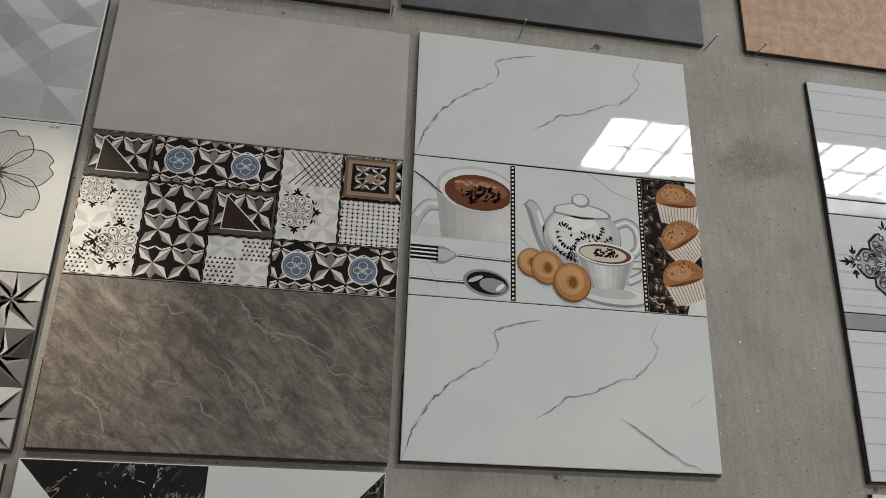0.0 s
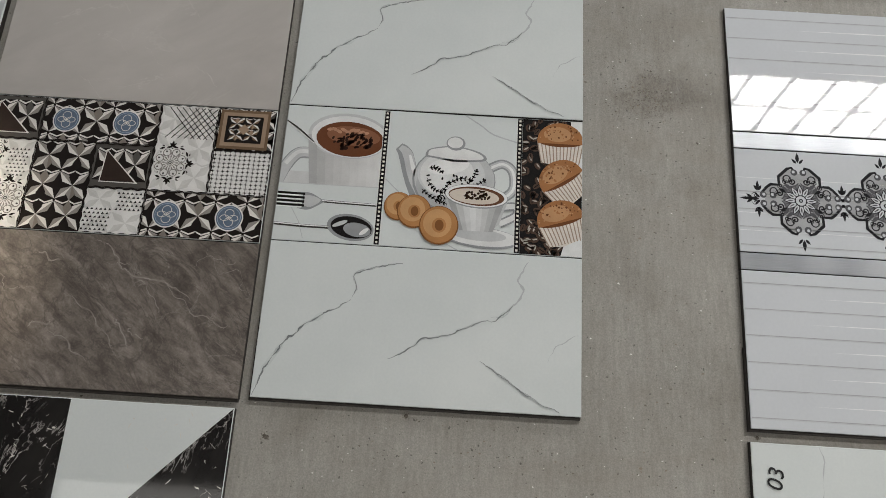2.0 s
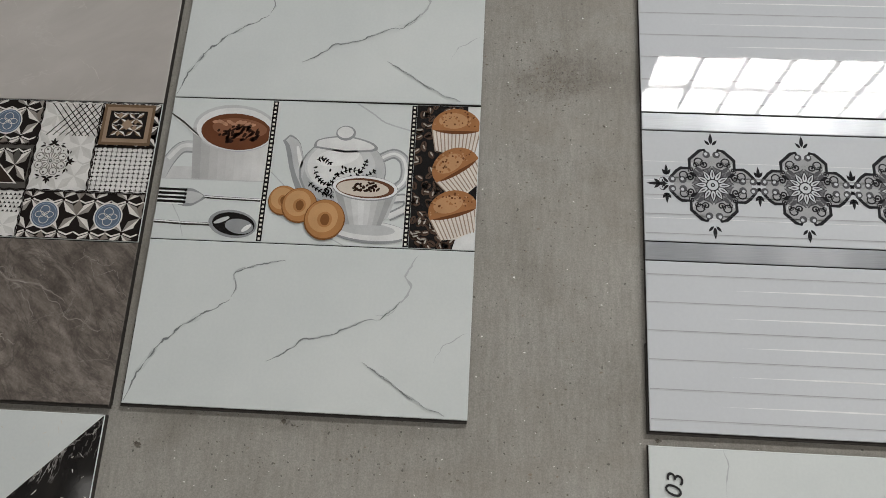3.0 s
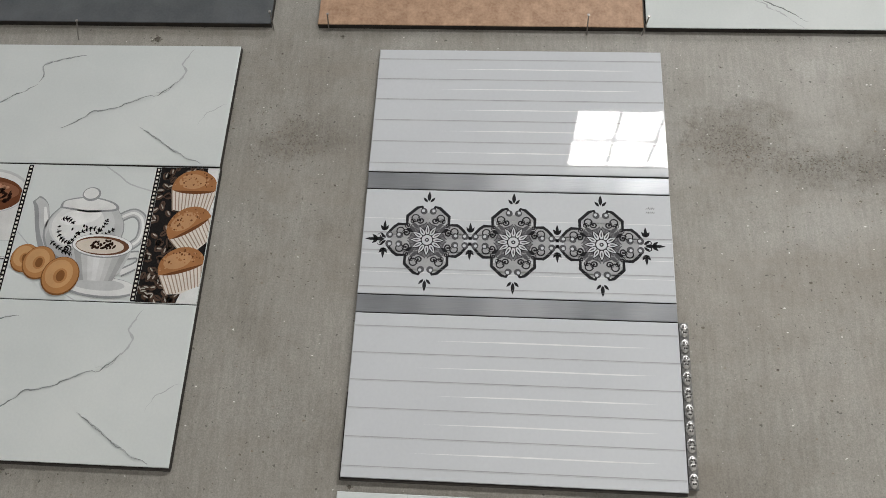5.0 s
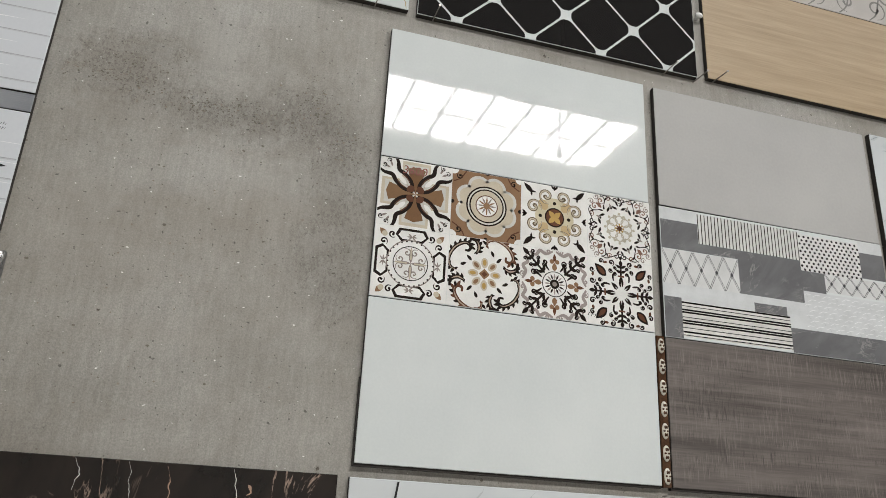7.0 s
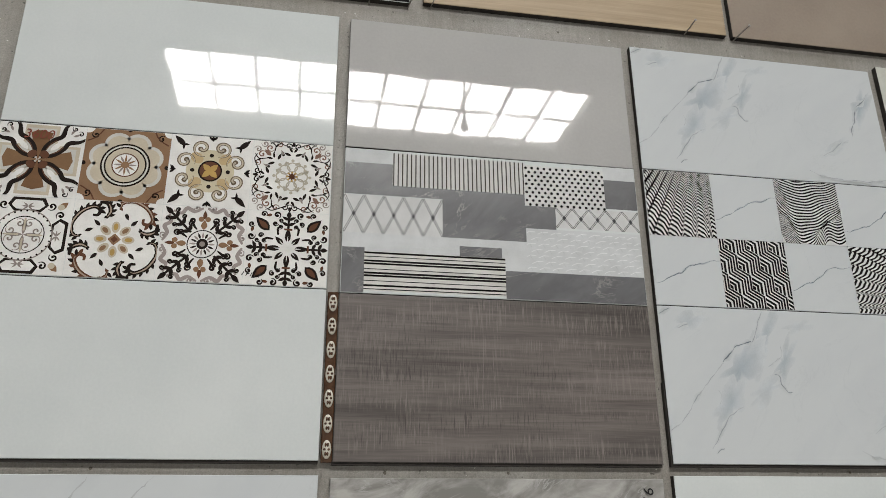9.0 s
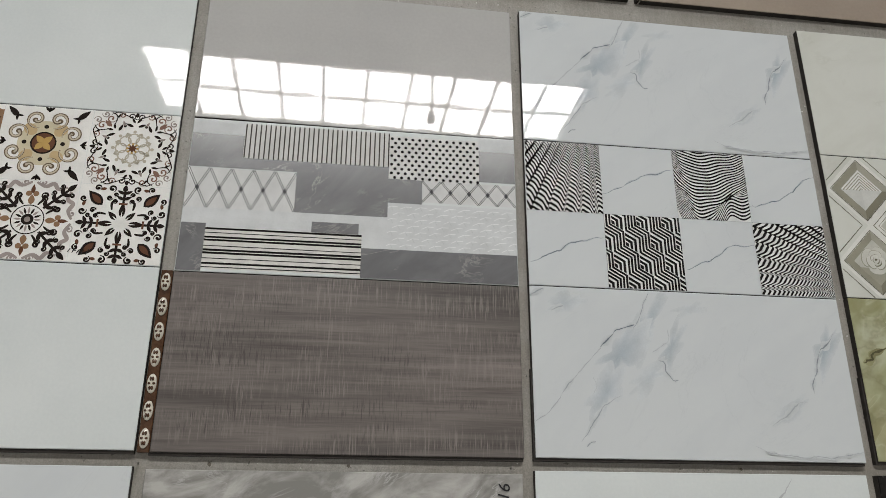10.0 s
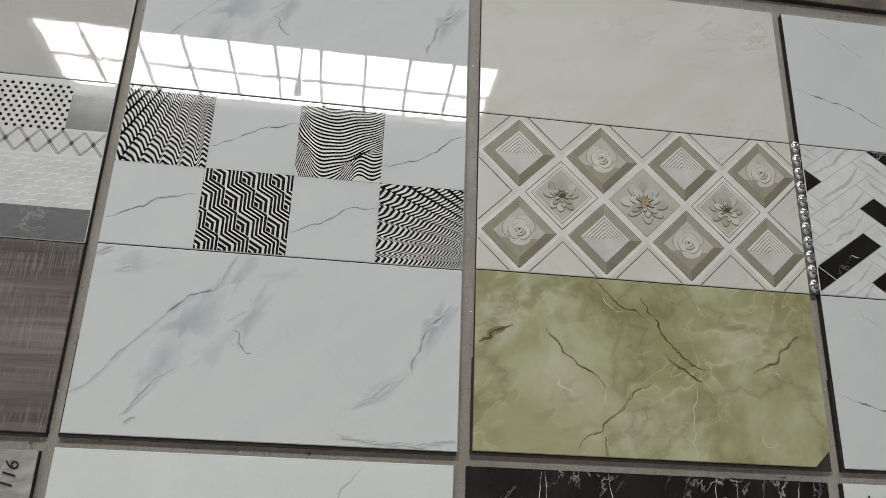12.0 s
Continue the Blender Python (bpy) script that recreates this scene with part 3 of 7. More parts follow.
def vein(sheet, pts, w, mat, rng, rough=0.006, layer=0, halo=None):
    """A wandering line of uneven width, with an optional paler halo of two steps."""
    fine = curve_through(pts, 3)
    path, seed = [], rng.uniform(0, 50)
    for (x0, y0), (x1, y1) in zip(fine, fine[1:]):
        n = max(1, int(math.hypot(x1 - x0, y1 - y0) / 0.0035))
        path += [(x0 + (x1 - x0) * i / n, y0 + (y1 - y0) * i / n) for i in range(n)]
    path.append(fine[-1])
    n = len(path)
    for k, (wide, m) in enumerate(((3.0, halo[0]), (1.7, halo[1]), (1, mat)) if halo else ((1, mat),)):
        moved = []
        for x, y in path:
            a = noise.noise((x * 40, y * 40, seed)) * rough
            b = noise.noise((x * 40, y * 40, seed + 9)) * rough
            if wide == 1:
                a += noise.noise((x * 150, y * 150, seed)) * rough * 0.4
                b += noise.noise((x * 150, y * 150, seed + 9)) * rough * 0.4
            moved.append((x + a, y + b))
        rail = []
        for i, (x, y) in enumerate(moved):
            xa, ya = moved[max(i - 1, 0)]
            xb, yb = moved[min(i + 1, n - 1)]
            d = math.hypot(xb - xa, yb - ya) or 1
            t = i / max(n - 1, 1)
            h = 0.5 * w * wide * min(1, 0.15 + 5 * t, 0.15 + 5 * (1 - t)) * (0.75 + 1.3 * noise.noise((x * 60, y * 60, seed + 20 + k)))
            h = max(h, 0.0002)
            rail.append(((x - (yb - ya) / d * h, y + (xb - xa) / d * h), (x + (yb - ya) / d * h, y - (xb - xa) / d * h)))
        for (a, b), (c, d) in zip(rail, rail[1:]):
            sheet.poly([a, b, d, c], m, layer + k * 0.6)


WHITE = ink((0.66, 0.67, 0.66))
IVORY = ink((0.64, 0.62, 0.57))
BLACK = ink((0.014, 0.013, 0.013))
CHAR = ink((0.05, 0.046, 0.043))
HALO = (ink((0.56, 0.595, 0.59)), ink((0.43, 0.455, 0.455)))
VEIN_GREY = ink((0.185, 0.195, 0.20))
VEIN_PALE = ink((0.45, 0.47, 0.48))
PEN = ink((0.012, 0.012, 0.014), 0.3)


def pen_strokes(parent, u, v, size, lines, name="handwriting", label="black pen handwriting", ang=0):
    """Unreadable pen marks as short bars; lines is how many words stand one under another."""
    sh = Sheet()
    rng = random.Random(int(u * 1000) + int(v * 1000))
    sh.place(u, v, ang)
    for k in range(lines):
        x = 0
        for i in range(5):
            h = size * rng.uniform(0.6, 1)
            sh.stroke([(x, -k * size * 1.5), (x + size * 0.25, -k * size * 1.5 + h)], size * 0.13, PEN, 3)
            if i % 2:
                sh.stroke([(x, -k * size * 1.5 + h * 0.5), (x + size * 0.5, -k * size * 1.5 + h * 0.55)], size * 0.12, PEN, 3)
            x += size * 0.62
    return sh.done(name, parent, label)


def written(parent, text, u, v, size, ang=0, mat=None):
    cu = bpy.data.curves.new("pen_text", "FONT")
    cu.body, cu.size, cu.shear = text, size, 0.15
    tmp = bpy.data.objects.new("pen_text", cu)
    scene.collection.objects.link(tmp)
    me = bpy.data.meshes.new_from_object(tmp)
    bpy.data.objects.remove(tmp)
    me.materials.clear()
    me.materials.append(mat or PEN)
    ob = new("handwriting", me)
    ob.parent = parent
    ob.matrix_basis = Matrix.Translation((u, -0.0022, v)) @ Matrix.Rotation(radians(-ang), 4, "Y") @ Matrix.Rotation(radians(90), 4, "X")
    ob["label"] = "handwritten mark in black pen"
    return ob


# white marble tiles above and below the kitchen picture
for n, t in enumerate((P2[0], P2[2])):
    rng = random.Random(5)
    w, h = 0.607, 0.30
    for k, (pts, wd, m) in enumerate((
            ([(0.005, 0.01), (0.06, 0.30), (0.16, 0.50), (0.24, 0.60), (0.275, 0.66)], 0.0032, VEIN_GREY),
            ([(0.275, 0.66), (0.295, 0.72), (0.275, 0.80), (0.31, 0.845), (0.43, 0.90)], 0.0022, VEIN_GREY),
            ([(0.275, 0.80), (0.295, 0.835), (0.31, 0.845)], 0.004, VEIN_PALE),
            ([(0.41, 0.29), (0.455, 0.33), (0.49, 0.40), (0.545, 0.43), (0.63, 0.495), (0.715, 0.57)], 0.0022, VEIN_GREY),
            ([(0.715, 0.57), (0.755, 0.60), (0.79, 0.68), (0.814, 0.77), (0.80, 0.84), (0.835, 0.98)], 0.0042, VEIN_PALE),
            ([(0.715, 0.57), (0.755, 0.60), (0.79, 0.68)], 0.0022, VEIN_GREY),
            ([(0.69, 0.31), (0.76, 0.22), (0.83, 0.12), (0.93, 0.01)], 0.0022, VEIN_GREY),
            ([(0.90, 0.33), (0.92, 0.42), (0.96, 0.47), (0.995, 0.50)], 0.0015, VEIN_PALE))):
        sh = Sheet((0.001, w - 0.001, 0.001, h - 0.001))
        vein(sh, [(a * w, b * h) for a, b in pts], wd * 0.95, m, rng, 0.007, 0.68 * k, HALO if m == VEIN_GREY else None)
        sh.done("printed_vein", t)


# kitchen picture
def kitchen(t):
    w, h = 0.6075, 0.294
    full = (0.001, w - 0.001, 0.001, h - 0.001)
    U = lambda f: f * w          # noqa: E731
    V = lambda f: (1 - f) * h    # noqa: E731
    china, china_shade, china_dark = ink((0.68, 0.685, 0.68)), ink((0.50, 0.51, 0.515)), ink((0.28, 0.29, 0.30))
    lit = ink((0.76, 0.765, 0.76))
    coffee, froth, choc = ink((0.135, 0.05, 0.024)), ink((0.225, 0.10, 0.055)), ink((0.035, 0.018, 0.012))
    # cup of cocoa
    s = Sheet((0.001, U(0.328), V(0.585), h - 0.001))
    for k in range(9):
        f, g = k / 9, (k + 1) / 9
        v = (0.40, 0.44, 0.48, 0.52, 0.55, 0.58, 0.60, 0.62, 0.635)[k]
        s.poly([(U(0.078 + 0.26 * f), V(0.22)), (U(0.10 + 0.24 * f), V(0.60)), (U(0.10 + 0.24 * g), V(0.60)), (U(0.078 + 0.26 * g), V(0.22))], ink((v, v, v * 0.99)), 2.5 if k == 0 else 1)
    s.disc(U(0.215), V(0.215), U(0.138), china_shade, 2, U(0.083), -4)
    s.disc(U(0.217), V(0.222), U(0.129), china, 3, U(0.076), -4)
    s.disc(U(0.22), V(0.24), U(0.115), coffee, 4, U(0.064), -4)
    s.disc(U(0.23), V(0.215), U(0.09), froth, 5, U(0.035), -4)
    rng = random.Random(3)
    for i in range(60):
        a, r = rng.uniform(0, 6.28), rng.random() ** 0.7
        s.disc(U(0.225) + U(0.075) * r * math.cos(a), V(0.255) + U(0.03) * r * math.sin(a), U(rng.uniform(0.005, 0.012)), choc, 6, U(rng.uniform(0.003, 0.006)), rng.uniform(0, 90), 8)
    for i in range(9):
        s.disc(U(0.15 + 0.015 * i), V(0.17 + 0.02 * rng.random()), U(0.012), ink((0.45, 0.24, 0.15)), 6, U(0.006), rng.uniform(-30, 30), 8)
    s.stroke([(U(0.095), V(0.36)), (U(0.05), V(0.37)), (U(0.015), V(0.47)), (U(-0.01), V(0.60))], U(0.042), china_dark, 0.3, smooth=6)
    s.stroke([(U(0.10), V(0.355)), (U(0.052), V(0.365)), (U(0.018), V(0.46)), (U(-0.006), V(0.60))], U(0.034), china_shade, 0.6, smooth=6)
    s.stroke([(U(0.09), V(0.35)), (U(0.05), V(0.36)), (U(0.014), V(0.45))], U(0.014), china, 0.9, smooth=6)
    s.stroke([(U(0.0), V(0.12)), (U(0.05), V(0.19)), (U(0.10), V(0.28))], 0.0035, CHAR, 7, (0.6, 1), 4)
    s.stroke([(U(0.0), V(0.135)), (U(0.05), V(0.205)), (U(0.10), V(0.285))], 0.0016, lit, 8, (0.6, 1), 4)
    s.done("printed_cocoa_cup", t, "white cup of cocoa with a spoon")
    s = Sheet((0.001, U(0.328), V(0.6), h - 0.001))
    s.rect(0.001, U(0.328), V(0.592), V(0.585), china_shade)
    s.rect(0.001, U(0.10), V(0.585), V(0.50), ink((0.56, 0.565, 0.565)))
    s.done("printed_table_edge", t)
    # fork and spoon
    s = Sheet((0.001, U(0.328), 0.001, V(0.59)))
    for k in range(4):
        s.stroke([(0, V(0.662 + 0.028 * k)), (U(0.092), V(0.665 + 0.028 * k))], 0.0052, BLACK, 1.2)
        s.stroke([(0, V(0.675 + 0.028 * k)), (U(0.085), V(0.677 + 0.028 * k))], 0.0026, lit, 2)
    s.poly(curve_through([(U(0.07), V(0.655)), (U(0.11), V(0.655)), (U(0.15), V(0.70)), (U(0.155), V(0.715)), (U(0.11), V(0.775)), (U(0.07), V(0.77))], 5), china_dark, 0)
    s.poly(curve_through([(U(0.09), V(0.675)), (U(0.115), V(0.675)), (U(0.145), V(0.705)), (U(0.115), V(0.755)), (U(0.09), V(0.75))], 5), china_shade, 1)
    s.stroke([(U(0.15), V(0.708)), (U(0.2), V(0.712)), (U(0.33), V(0.718))], 0.006, CHAR, 0, smooth=4)
    s.stroke([(U(0.15), V(0.705)), (U(0.2), V(0.709)), (U(0.33), V(0.714))], 0.0022, lit, 2, smooth=4)
    s.done("printed_fork", t, "steel fork with four tines")
    s = Sheet((0.001, U(0.328), 0.001, V(0.59)))
    s.stroke([(0, V(0.885)), (U(0.1), V(0.893)), (U(0.18), V(0.893))], 0.0065, CHAR, 0)
    s.stroke([(0, V(0.880)), (U(0.1), V(0.888)), (U(0.18), V(0.888))], 0.0022, lit, 1)
    s.disc(U(0.25), V(0.885), U(0.077), china_dark, 1, U(0.045), -8)
    s.disc(U(0.253), V(0.885), U(0.068), BLACK, 2, U(0.037), -8)
    s.disc(U(0.272), V(0.90), U(0.045), china_dark, 3, U(0.024), -8)
    s.disc(U(0.215), V(0.862), U(0.026), china_shade, 4, U(0.007), 24)
    s.disc(U(0.295), V(0.91), U(0.018), lit, 4, U(0.007), 40)
    s.stroke([(U(0.05), V(0.76)), (U(0.08), V(0.86)), (U(0.1), V(0.98))], 0.0014, VEIN_PALE, 0)
    s.done("printed_spoon", t, "polished steel spoon")
    # film strips
    for u in (0.338, 0.789):
        s = Sheet(full)
        s.rect(U(u) - 0.005, U(u) + 0.005, 0.002, h - 0.002, BLACK)
        for k in range(32):
            y = 0.007 + k * (h - 0.014) / 31
            s.rect(U(u) - 0.0022, U(u) + 0.0022, y - 0.0022, y + 0.0022, IVORY, 1)
        s.done("film_strip", t, "black film strip with square holes")
    # teapot
    s = Sheet((U(0.348), U(0.779), 0.001, h - 0.001))
    cx, cy = U(0.575), V(0.50)
    s.stroke([(U(0.47), V(0.62)), (U(0.435), V(0.50)), (U(0.41), V(0.33)), (U(0.385), V(0.27))], U(0.05), china_dark, 0, (1.5, 0.6), 6)
    s.stroke([(U(0.475), V(0.60)), (U(0.44), V(0.49)), (U(0.417), V(0.33)), (U(0.39), V(0.275))], U(0.034), china_shade, 1, (1.5, 0.5), 6)
    s.stroke([(U(0.48), V(0.58)), (U(0.446), V(0.47)), (U(0.424), V(0.33))], U(0.014), lit, 2, (1.2, 0.5), 6)
    for wd, m, l in ((0.034, china_dark, 0), (0.022, china_shade, 1), (0.009, lit, 2)):
        s.stroke([(U(0.69), V(0.40)), (U(0.735), V(0.36)), (U(0.77), V(0.42)), (U(0.768), V(0.56)), (U(0.70), V(0.66))], U(wd), m, l, smooth=8)
    s.disc(cx, cy, U(0.138), china_dark, 2, U(0.118))
    s.disc(cx + 0.001, cy + 0.002, U(0.133), china_shade, 3, U(0.113))
    s.disc(cx - 0.004, cy - 0.012, U(0.118), ink((0.42, 0.43, 0.44)), 3.5, U(0.085))
    s.disc(cx - 0.006, cy + 0.012, U(0.112), ink((0.57, 0.58, 0.585)), 4, U(0.086))
    s.disc(cx - 0.014, cy + 0.012, U(0.090), china, 4.5, U(0.078))
    s.disc(cx - 0.012, cy + 0.03, U(0.07), lit, 5, U(0.03), 12)
    s.poly(curve_through([(cx - U(0.10), V(0.335)), (cx - U(0.085), V(0.275)), (cx, V(0.245)), (cx + U(0.085), V(0.285)), (cx + U(0.10), V(0.345)), (cx, V(0.365))], 6), china_dark, 5)
    s.poly(curve_through([(cx - U(0.09), V(0.325)), (cx - U(0.08), V(0.28)), (cx, V(0.255)), (cx + U(0.075), V(0.29)), (cx + U(0.09), V(0.335)), (cx, V(0.35))], 6), china, 6)
    s.disc(cx, V(0.225), U(0.032), china_dark, 7, U(0.026))
    s.disc(cx - 0.001, V(0.22), U(0.026), china, 8, U(0.02))
    rng = random.Random(6)
    for pts in ([(-0.050, 0.002), (-0.040, -0.016), (-0.024, -0.026), (0.0, -0.024), (0.016, -0.036)], [(-0.03, -0.05), (-0.022, -0.028), (-0.008, -0.008), (0.012, 0.004), (0.034, 0.002)],
                [(0.006, -0.03), (0.022, -0.014), (0.036, 0.008), (0.042, 0.024)], [(-0.058, -0.022), (-0.044, -0.034), (-0.024, -0.046), (-0.006, -0.05)], [(-0.048, 0.022), (-0.034, 0.024), (-0.022, 0.014)], [(0.02, -0.018), (0.044, -0.006), (0.058, 0.004)]):
        way = curve_through([(cx + p * 1.08, cy + q * 1.05) for p, q in pts], 6)
        s.stroke(way, 0.0018, BLACK, 7, (0.5, 0.5))
        for i in range(2, len(way) - 1, 2):
            ang = math.degrees(math.atan2(way[i + 1][1] - way[i][1], way[i + 1][0] - way[i][0]))
            for sg in (1, -1):
                s.leaf(way[i][0], way[i][1], ang + sg * rng.uniform(45, 75), rng.uniform(0.004, 0.008), 0.0034, BLACK, 7)
        s.disc(way[-1][0], way[-1][1], 0.0022, BLACK, 7, n=8)
    for dx, dy, sz, a, fl in ((0.002, -0.026, 0.013, 90, -1), (-0.024, -0.040, 0.010, 200, 1), (0.030, -0.016, 0.009, 30, 1)):
        s.scroll(cx + dx, cy + dy, a, sz, 0.0024, BLACK, 7, 1.4, fl)
    for q in range(14):
        a, r = rng.uniform(0, 6.28), rng.random() ** 0.5
        s.leaf(cx - 0.004 + 0.055 * r * math.cos(a), cy - 0.012 + 0.034 * r * math.sin(a), rng.uniform(0, 360), rng.uniform(0.005, 0.011), 0.0042, BLACK, 7)
    s.stroke([(U(0.60), V(0.0)), (U(0.66), V(0.08)), (U(0.70), V(0.14)), (U(0.78), V(0.19))], 0.003, VEIN_PALE, 0, smooth=3)
    s.stroke([(U(0.35), V(0.52)), (U(0.42), V(0.66)), (U(0.52), V(0.9)), (U(0.6), V(1.0))], 0.0022, VEIN_PALE, 0, smooth=3)
    s.done("printed_teapot", t, "white china teapot with black scrollwork")
    # cup on a saucer
    s = Sheet((U(0.348), U(0.779), 0.001, h - 0.001))
    s.disc(U(0.675), V(0.905), U(0.125), china_dark, 8, U(0.036), -3)
    s.disc(U(0.675), V(0.898), U(0.12), china, 9, U(0.031), -3)
    s.disc(U(0.665), V(0.885), U(0.09), china_shade, 10, U(0.02), -3)
    for wd, m, l in ((0.03, china_dark, 10), (0.018, china, 11)):
        s.stroke([(U(0.735), V(0.68)), (U(0.78), V(0.67)), (U(0.785), V(0.73)), (U(0.73), V(0.80))], U(wd), m, l, smooth=6)
    body = [(U(0.552), V(0.62)), (U(0.558), V(0.70)), (U(0.585), V(0.82)), (U(0.62), V(0.885)), (U(0.69), V(0.885)), (U(0.73), V(0.80)), (U(0.752), V(0.66)), (U(0.752), V(0.62))]
    s.poly(body, china_shade, 12)
    for k in range(8):
        f, g = k / 8, (k + 1) / 8
        v = (0.36, 0.50, 0.60, 0.66, 0.60, 0.52, 0.44, 0.36)[k]
        s.poly([(U(0.556 + 0.192 * f), V(0.63)), (U(0.60 + 0.11 * f), V(0.86)), (U(0.60 + 0.11 * g), V(0.86)), (U(0.556 + 0.192 * g), V(0.63))], ink((v, v * 1.01, v * 1.01)), 13)
    s.disc(U(0.652), V(0.61), U(0.104), china_dark, 14, U(0.042), -3)
    s.disc(U(0.652), V(0.607), U(0.102), lit, 15, U(0.039), -3)
    s.disc(U(0.652), V(0.61), U(0.092), ink((0.13, 0.06, 0.035)), 16, U(0.033), -3)
    s.disc(U(0.645), V(0.612), U(0.082), ink((0.60, 0.53, 0.46)), 17, U(0.027), -3)
    rng = random.Random(8)
    for i in range(34):
        a, r = rng.uniform(0, 6.28), rng.random() ** 0.8
        s.disc(U(0.655) + U(0.048) * r * math.cos(a), V(0.61) + U(0.02) * r * math.sin(a), U(rng.uniform(0.003, 0.009)), choc, 18, U(0.004), rng.uniform(0, 90), 7)
    s.done("printed_coffee_cup", t, "white coffee cup on its saucer")
    # doughnuts
    dough, dough_lit, dough_dark = ink((0.41, 0.20, 0.078)), ink((0.52, 0.295, 0.135)), ink((0.20, 0.085, 0.03))
    for k, (u, v, r) in enumerate(((0.40, 0.715, 0.048), (0.452, 0.745, 0.056), (0.535, 0.835, 0.064))):
        s = Sheet((U(0.348), U(0.779), 0.001, h - 0.001))
        b = 14 + k * 5
        s.disc(U(u), V(v), U(r), dough_dark, b, U(r) * 1.04)
        s.disc(U(u), V(v) + 0.0012, U(r) * 0.94, dough, b + 1, U(r) * 0.98)
        s.disc(U(u) - 0.003, V(v) + 0.004, U(r) * 0.72, dough_lit, b + 2, U(r) * 0.76)
        s.disc(U(u) + 0.0005, V(v), U(r) * 0.36, dough, b + 3, U(r) * 0.4)
        s.disc(U(u) + 0.001, V(v), U(r) * 0.22, dough_dark, b + 4, U(r) * 0.3)
        s.done("printed_doughnut", t, "golden ring doughnut")
    # coffee beans and muffins
    s = Sheet((U(0.798), w - 0.001, 0.001, h - 0.001))
    s.rect(U(0.798), w, 0, h, BLACK)
    rng = random.Random(21)
    bean, bean_lit = ink((0.075, 0.048, 0.036)), ink((0.42, 0.38, 0.34))
    for i in range(150):
        x, y, a = rng.uniform(U(0.80), U(0.95)), rng.uniform(0, h), rng.uniform(0, 180)
        s.disc(x, y, 0.0085, bean, 1 + i % 2, 0.0055, a, 12)
        if i % 2 == 0:
            s.disc(x + 0.001, y + 0.0015, 0.0055, bean_lit, 3, 0.0016, a, 8)
        else:
            s.stroke([(x - 0.006 * math.cos(radians(a)), y - 0.006 * math.sin(radians(a))), (x + 0.006 * math.cos(radians(a)), y + 0.006 * math.sin(radians(a)))], 0.0015, BLACK, 3)
    s.poly([(w, V(0.80)), (U(0.95), V(0.86)), (U(0.93), V(1.0)), (w, V(1.0))], china, 4)
    s.poly([(w, V(0.0)), (U(0.96), V(0.0)), (U(0.97), V(0.4)), (w, V(0.45))], china, 4)
    s.done("printed_bean_bed", t, "dark roasted coffee beans")["kind"] = "stuff"
    cake, cake_dark, cake_lit = ink((0.34, 0.155, 0.065)), ink((0.15, 0.058, 0.024)), ink((0.47, 0.26, 0.13))
    paper, paper_dark = ink((0.68, 0.62, 0.56)), ink((0.33, 0.25, 0.20))
    for u, v, tilt in ((0.925, 0.165, 0), (0.932, 0.45, 34), (0.93, 0.745, 18)):
        s = Sheet((U(0.80), w - 0.001, 0.001, h - 0.001))
        s.place(U(u), V(v), tilt)
        r = 0.047
        s.poly([(-r, 0), (-r * 0.78, -0.048), (-0.01, -0.054), (r * 0.85, -0.045), (r, 0.004)], paper, 5)
        for k in range(13):
            x = -r + 2 * r * k / 12
            s.stroke([(x, 0.0), (x * 0.8, -0.05)], 0.0022, paper_dark, 6)
        s.disc(0, 0.0, r, cake_dark, 7, 0.012)
        s.disc(0, 0.002, r, cake, 8, 0.040, 0, 26, -10, 190)
        s.disc(-0.006, 0.016, r * 0.6, cake_lit, 9, 0.017)
        for k in range(60):
            a, q = rng.uniform(0, math.pi), rng.random() ** 0.5
            s.disc(q * r * 0.95 * math.cos(a), 0.004 + q * 0.036 * math.sin(a), rng.uniform(0.0010, 0.0026), (cake_dark, cake_lit, cake)[k % 3], 10, None, 0, 6)
        s.done("printed_muffin", t, "brown muffin in a pleated paper case")


kitchen(P2[1])


# crisp pale veins of the brown stone
PALE_LINE = ink((0.31, 0.285, 0.26), 0.4)
rng = random.Random(17)
for k in range(6):
    s = Sheet((0.0013, 0.5935, 0.0013, 0.2985))
    x, y = rng.uniform(0.0, 0.58), rng.uniform(0.04, 0.30)
    ln = rng.uniform(0.03, 0.13)
    vein(s, [(x, y), (x + ln * 0.5, y - ln * rng.uniform(0.0, 0.5)), (x + ln, y - ln * rng.uniform(0.3, 1.0))], rng.uniform(0.0005, 0.0015), PALE_LINE, rng, 0.018)
    s.done("printed_vein", P1[2])
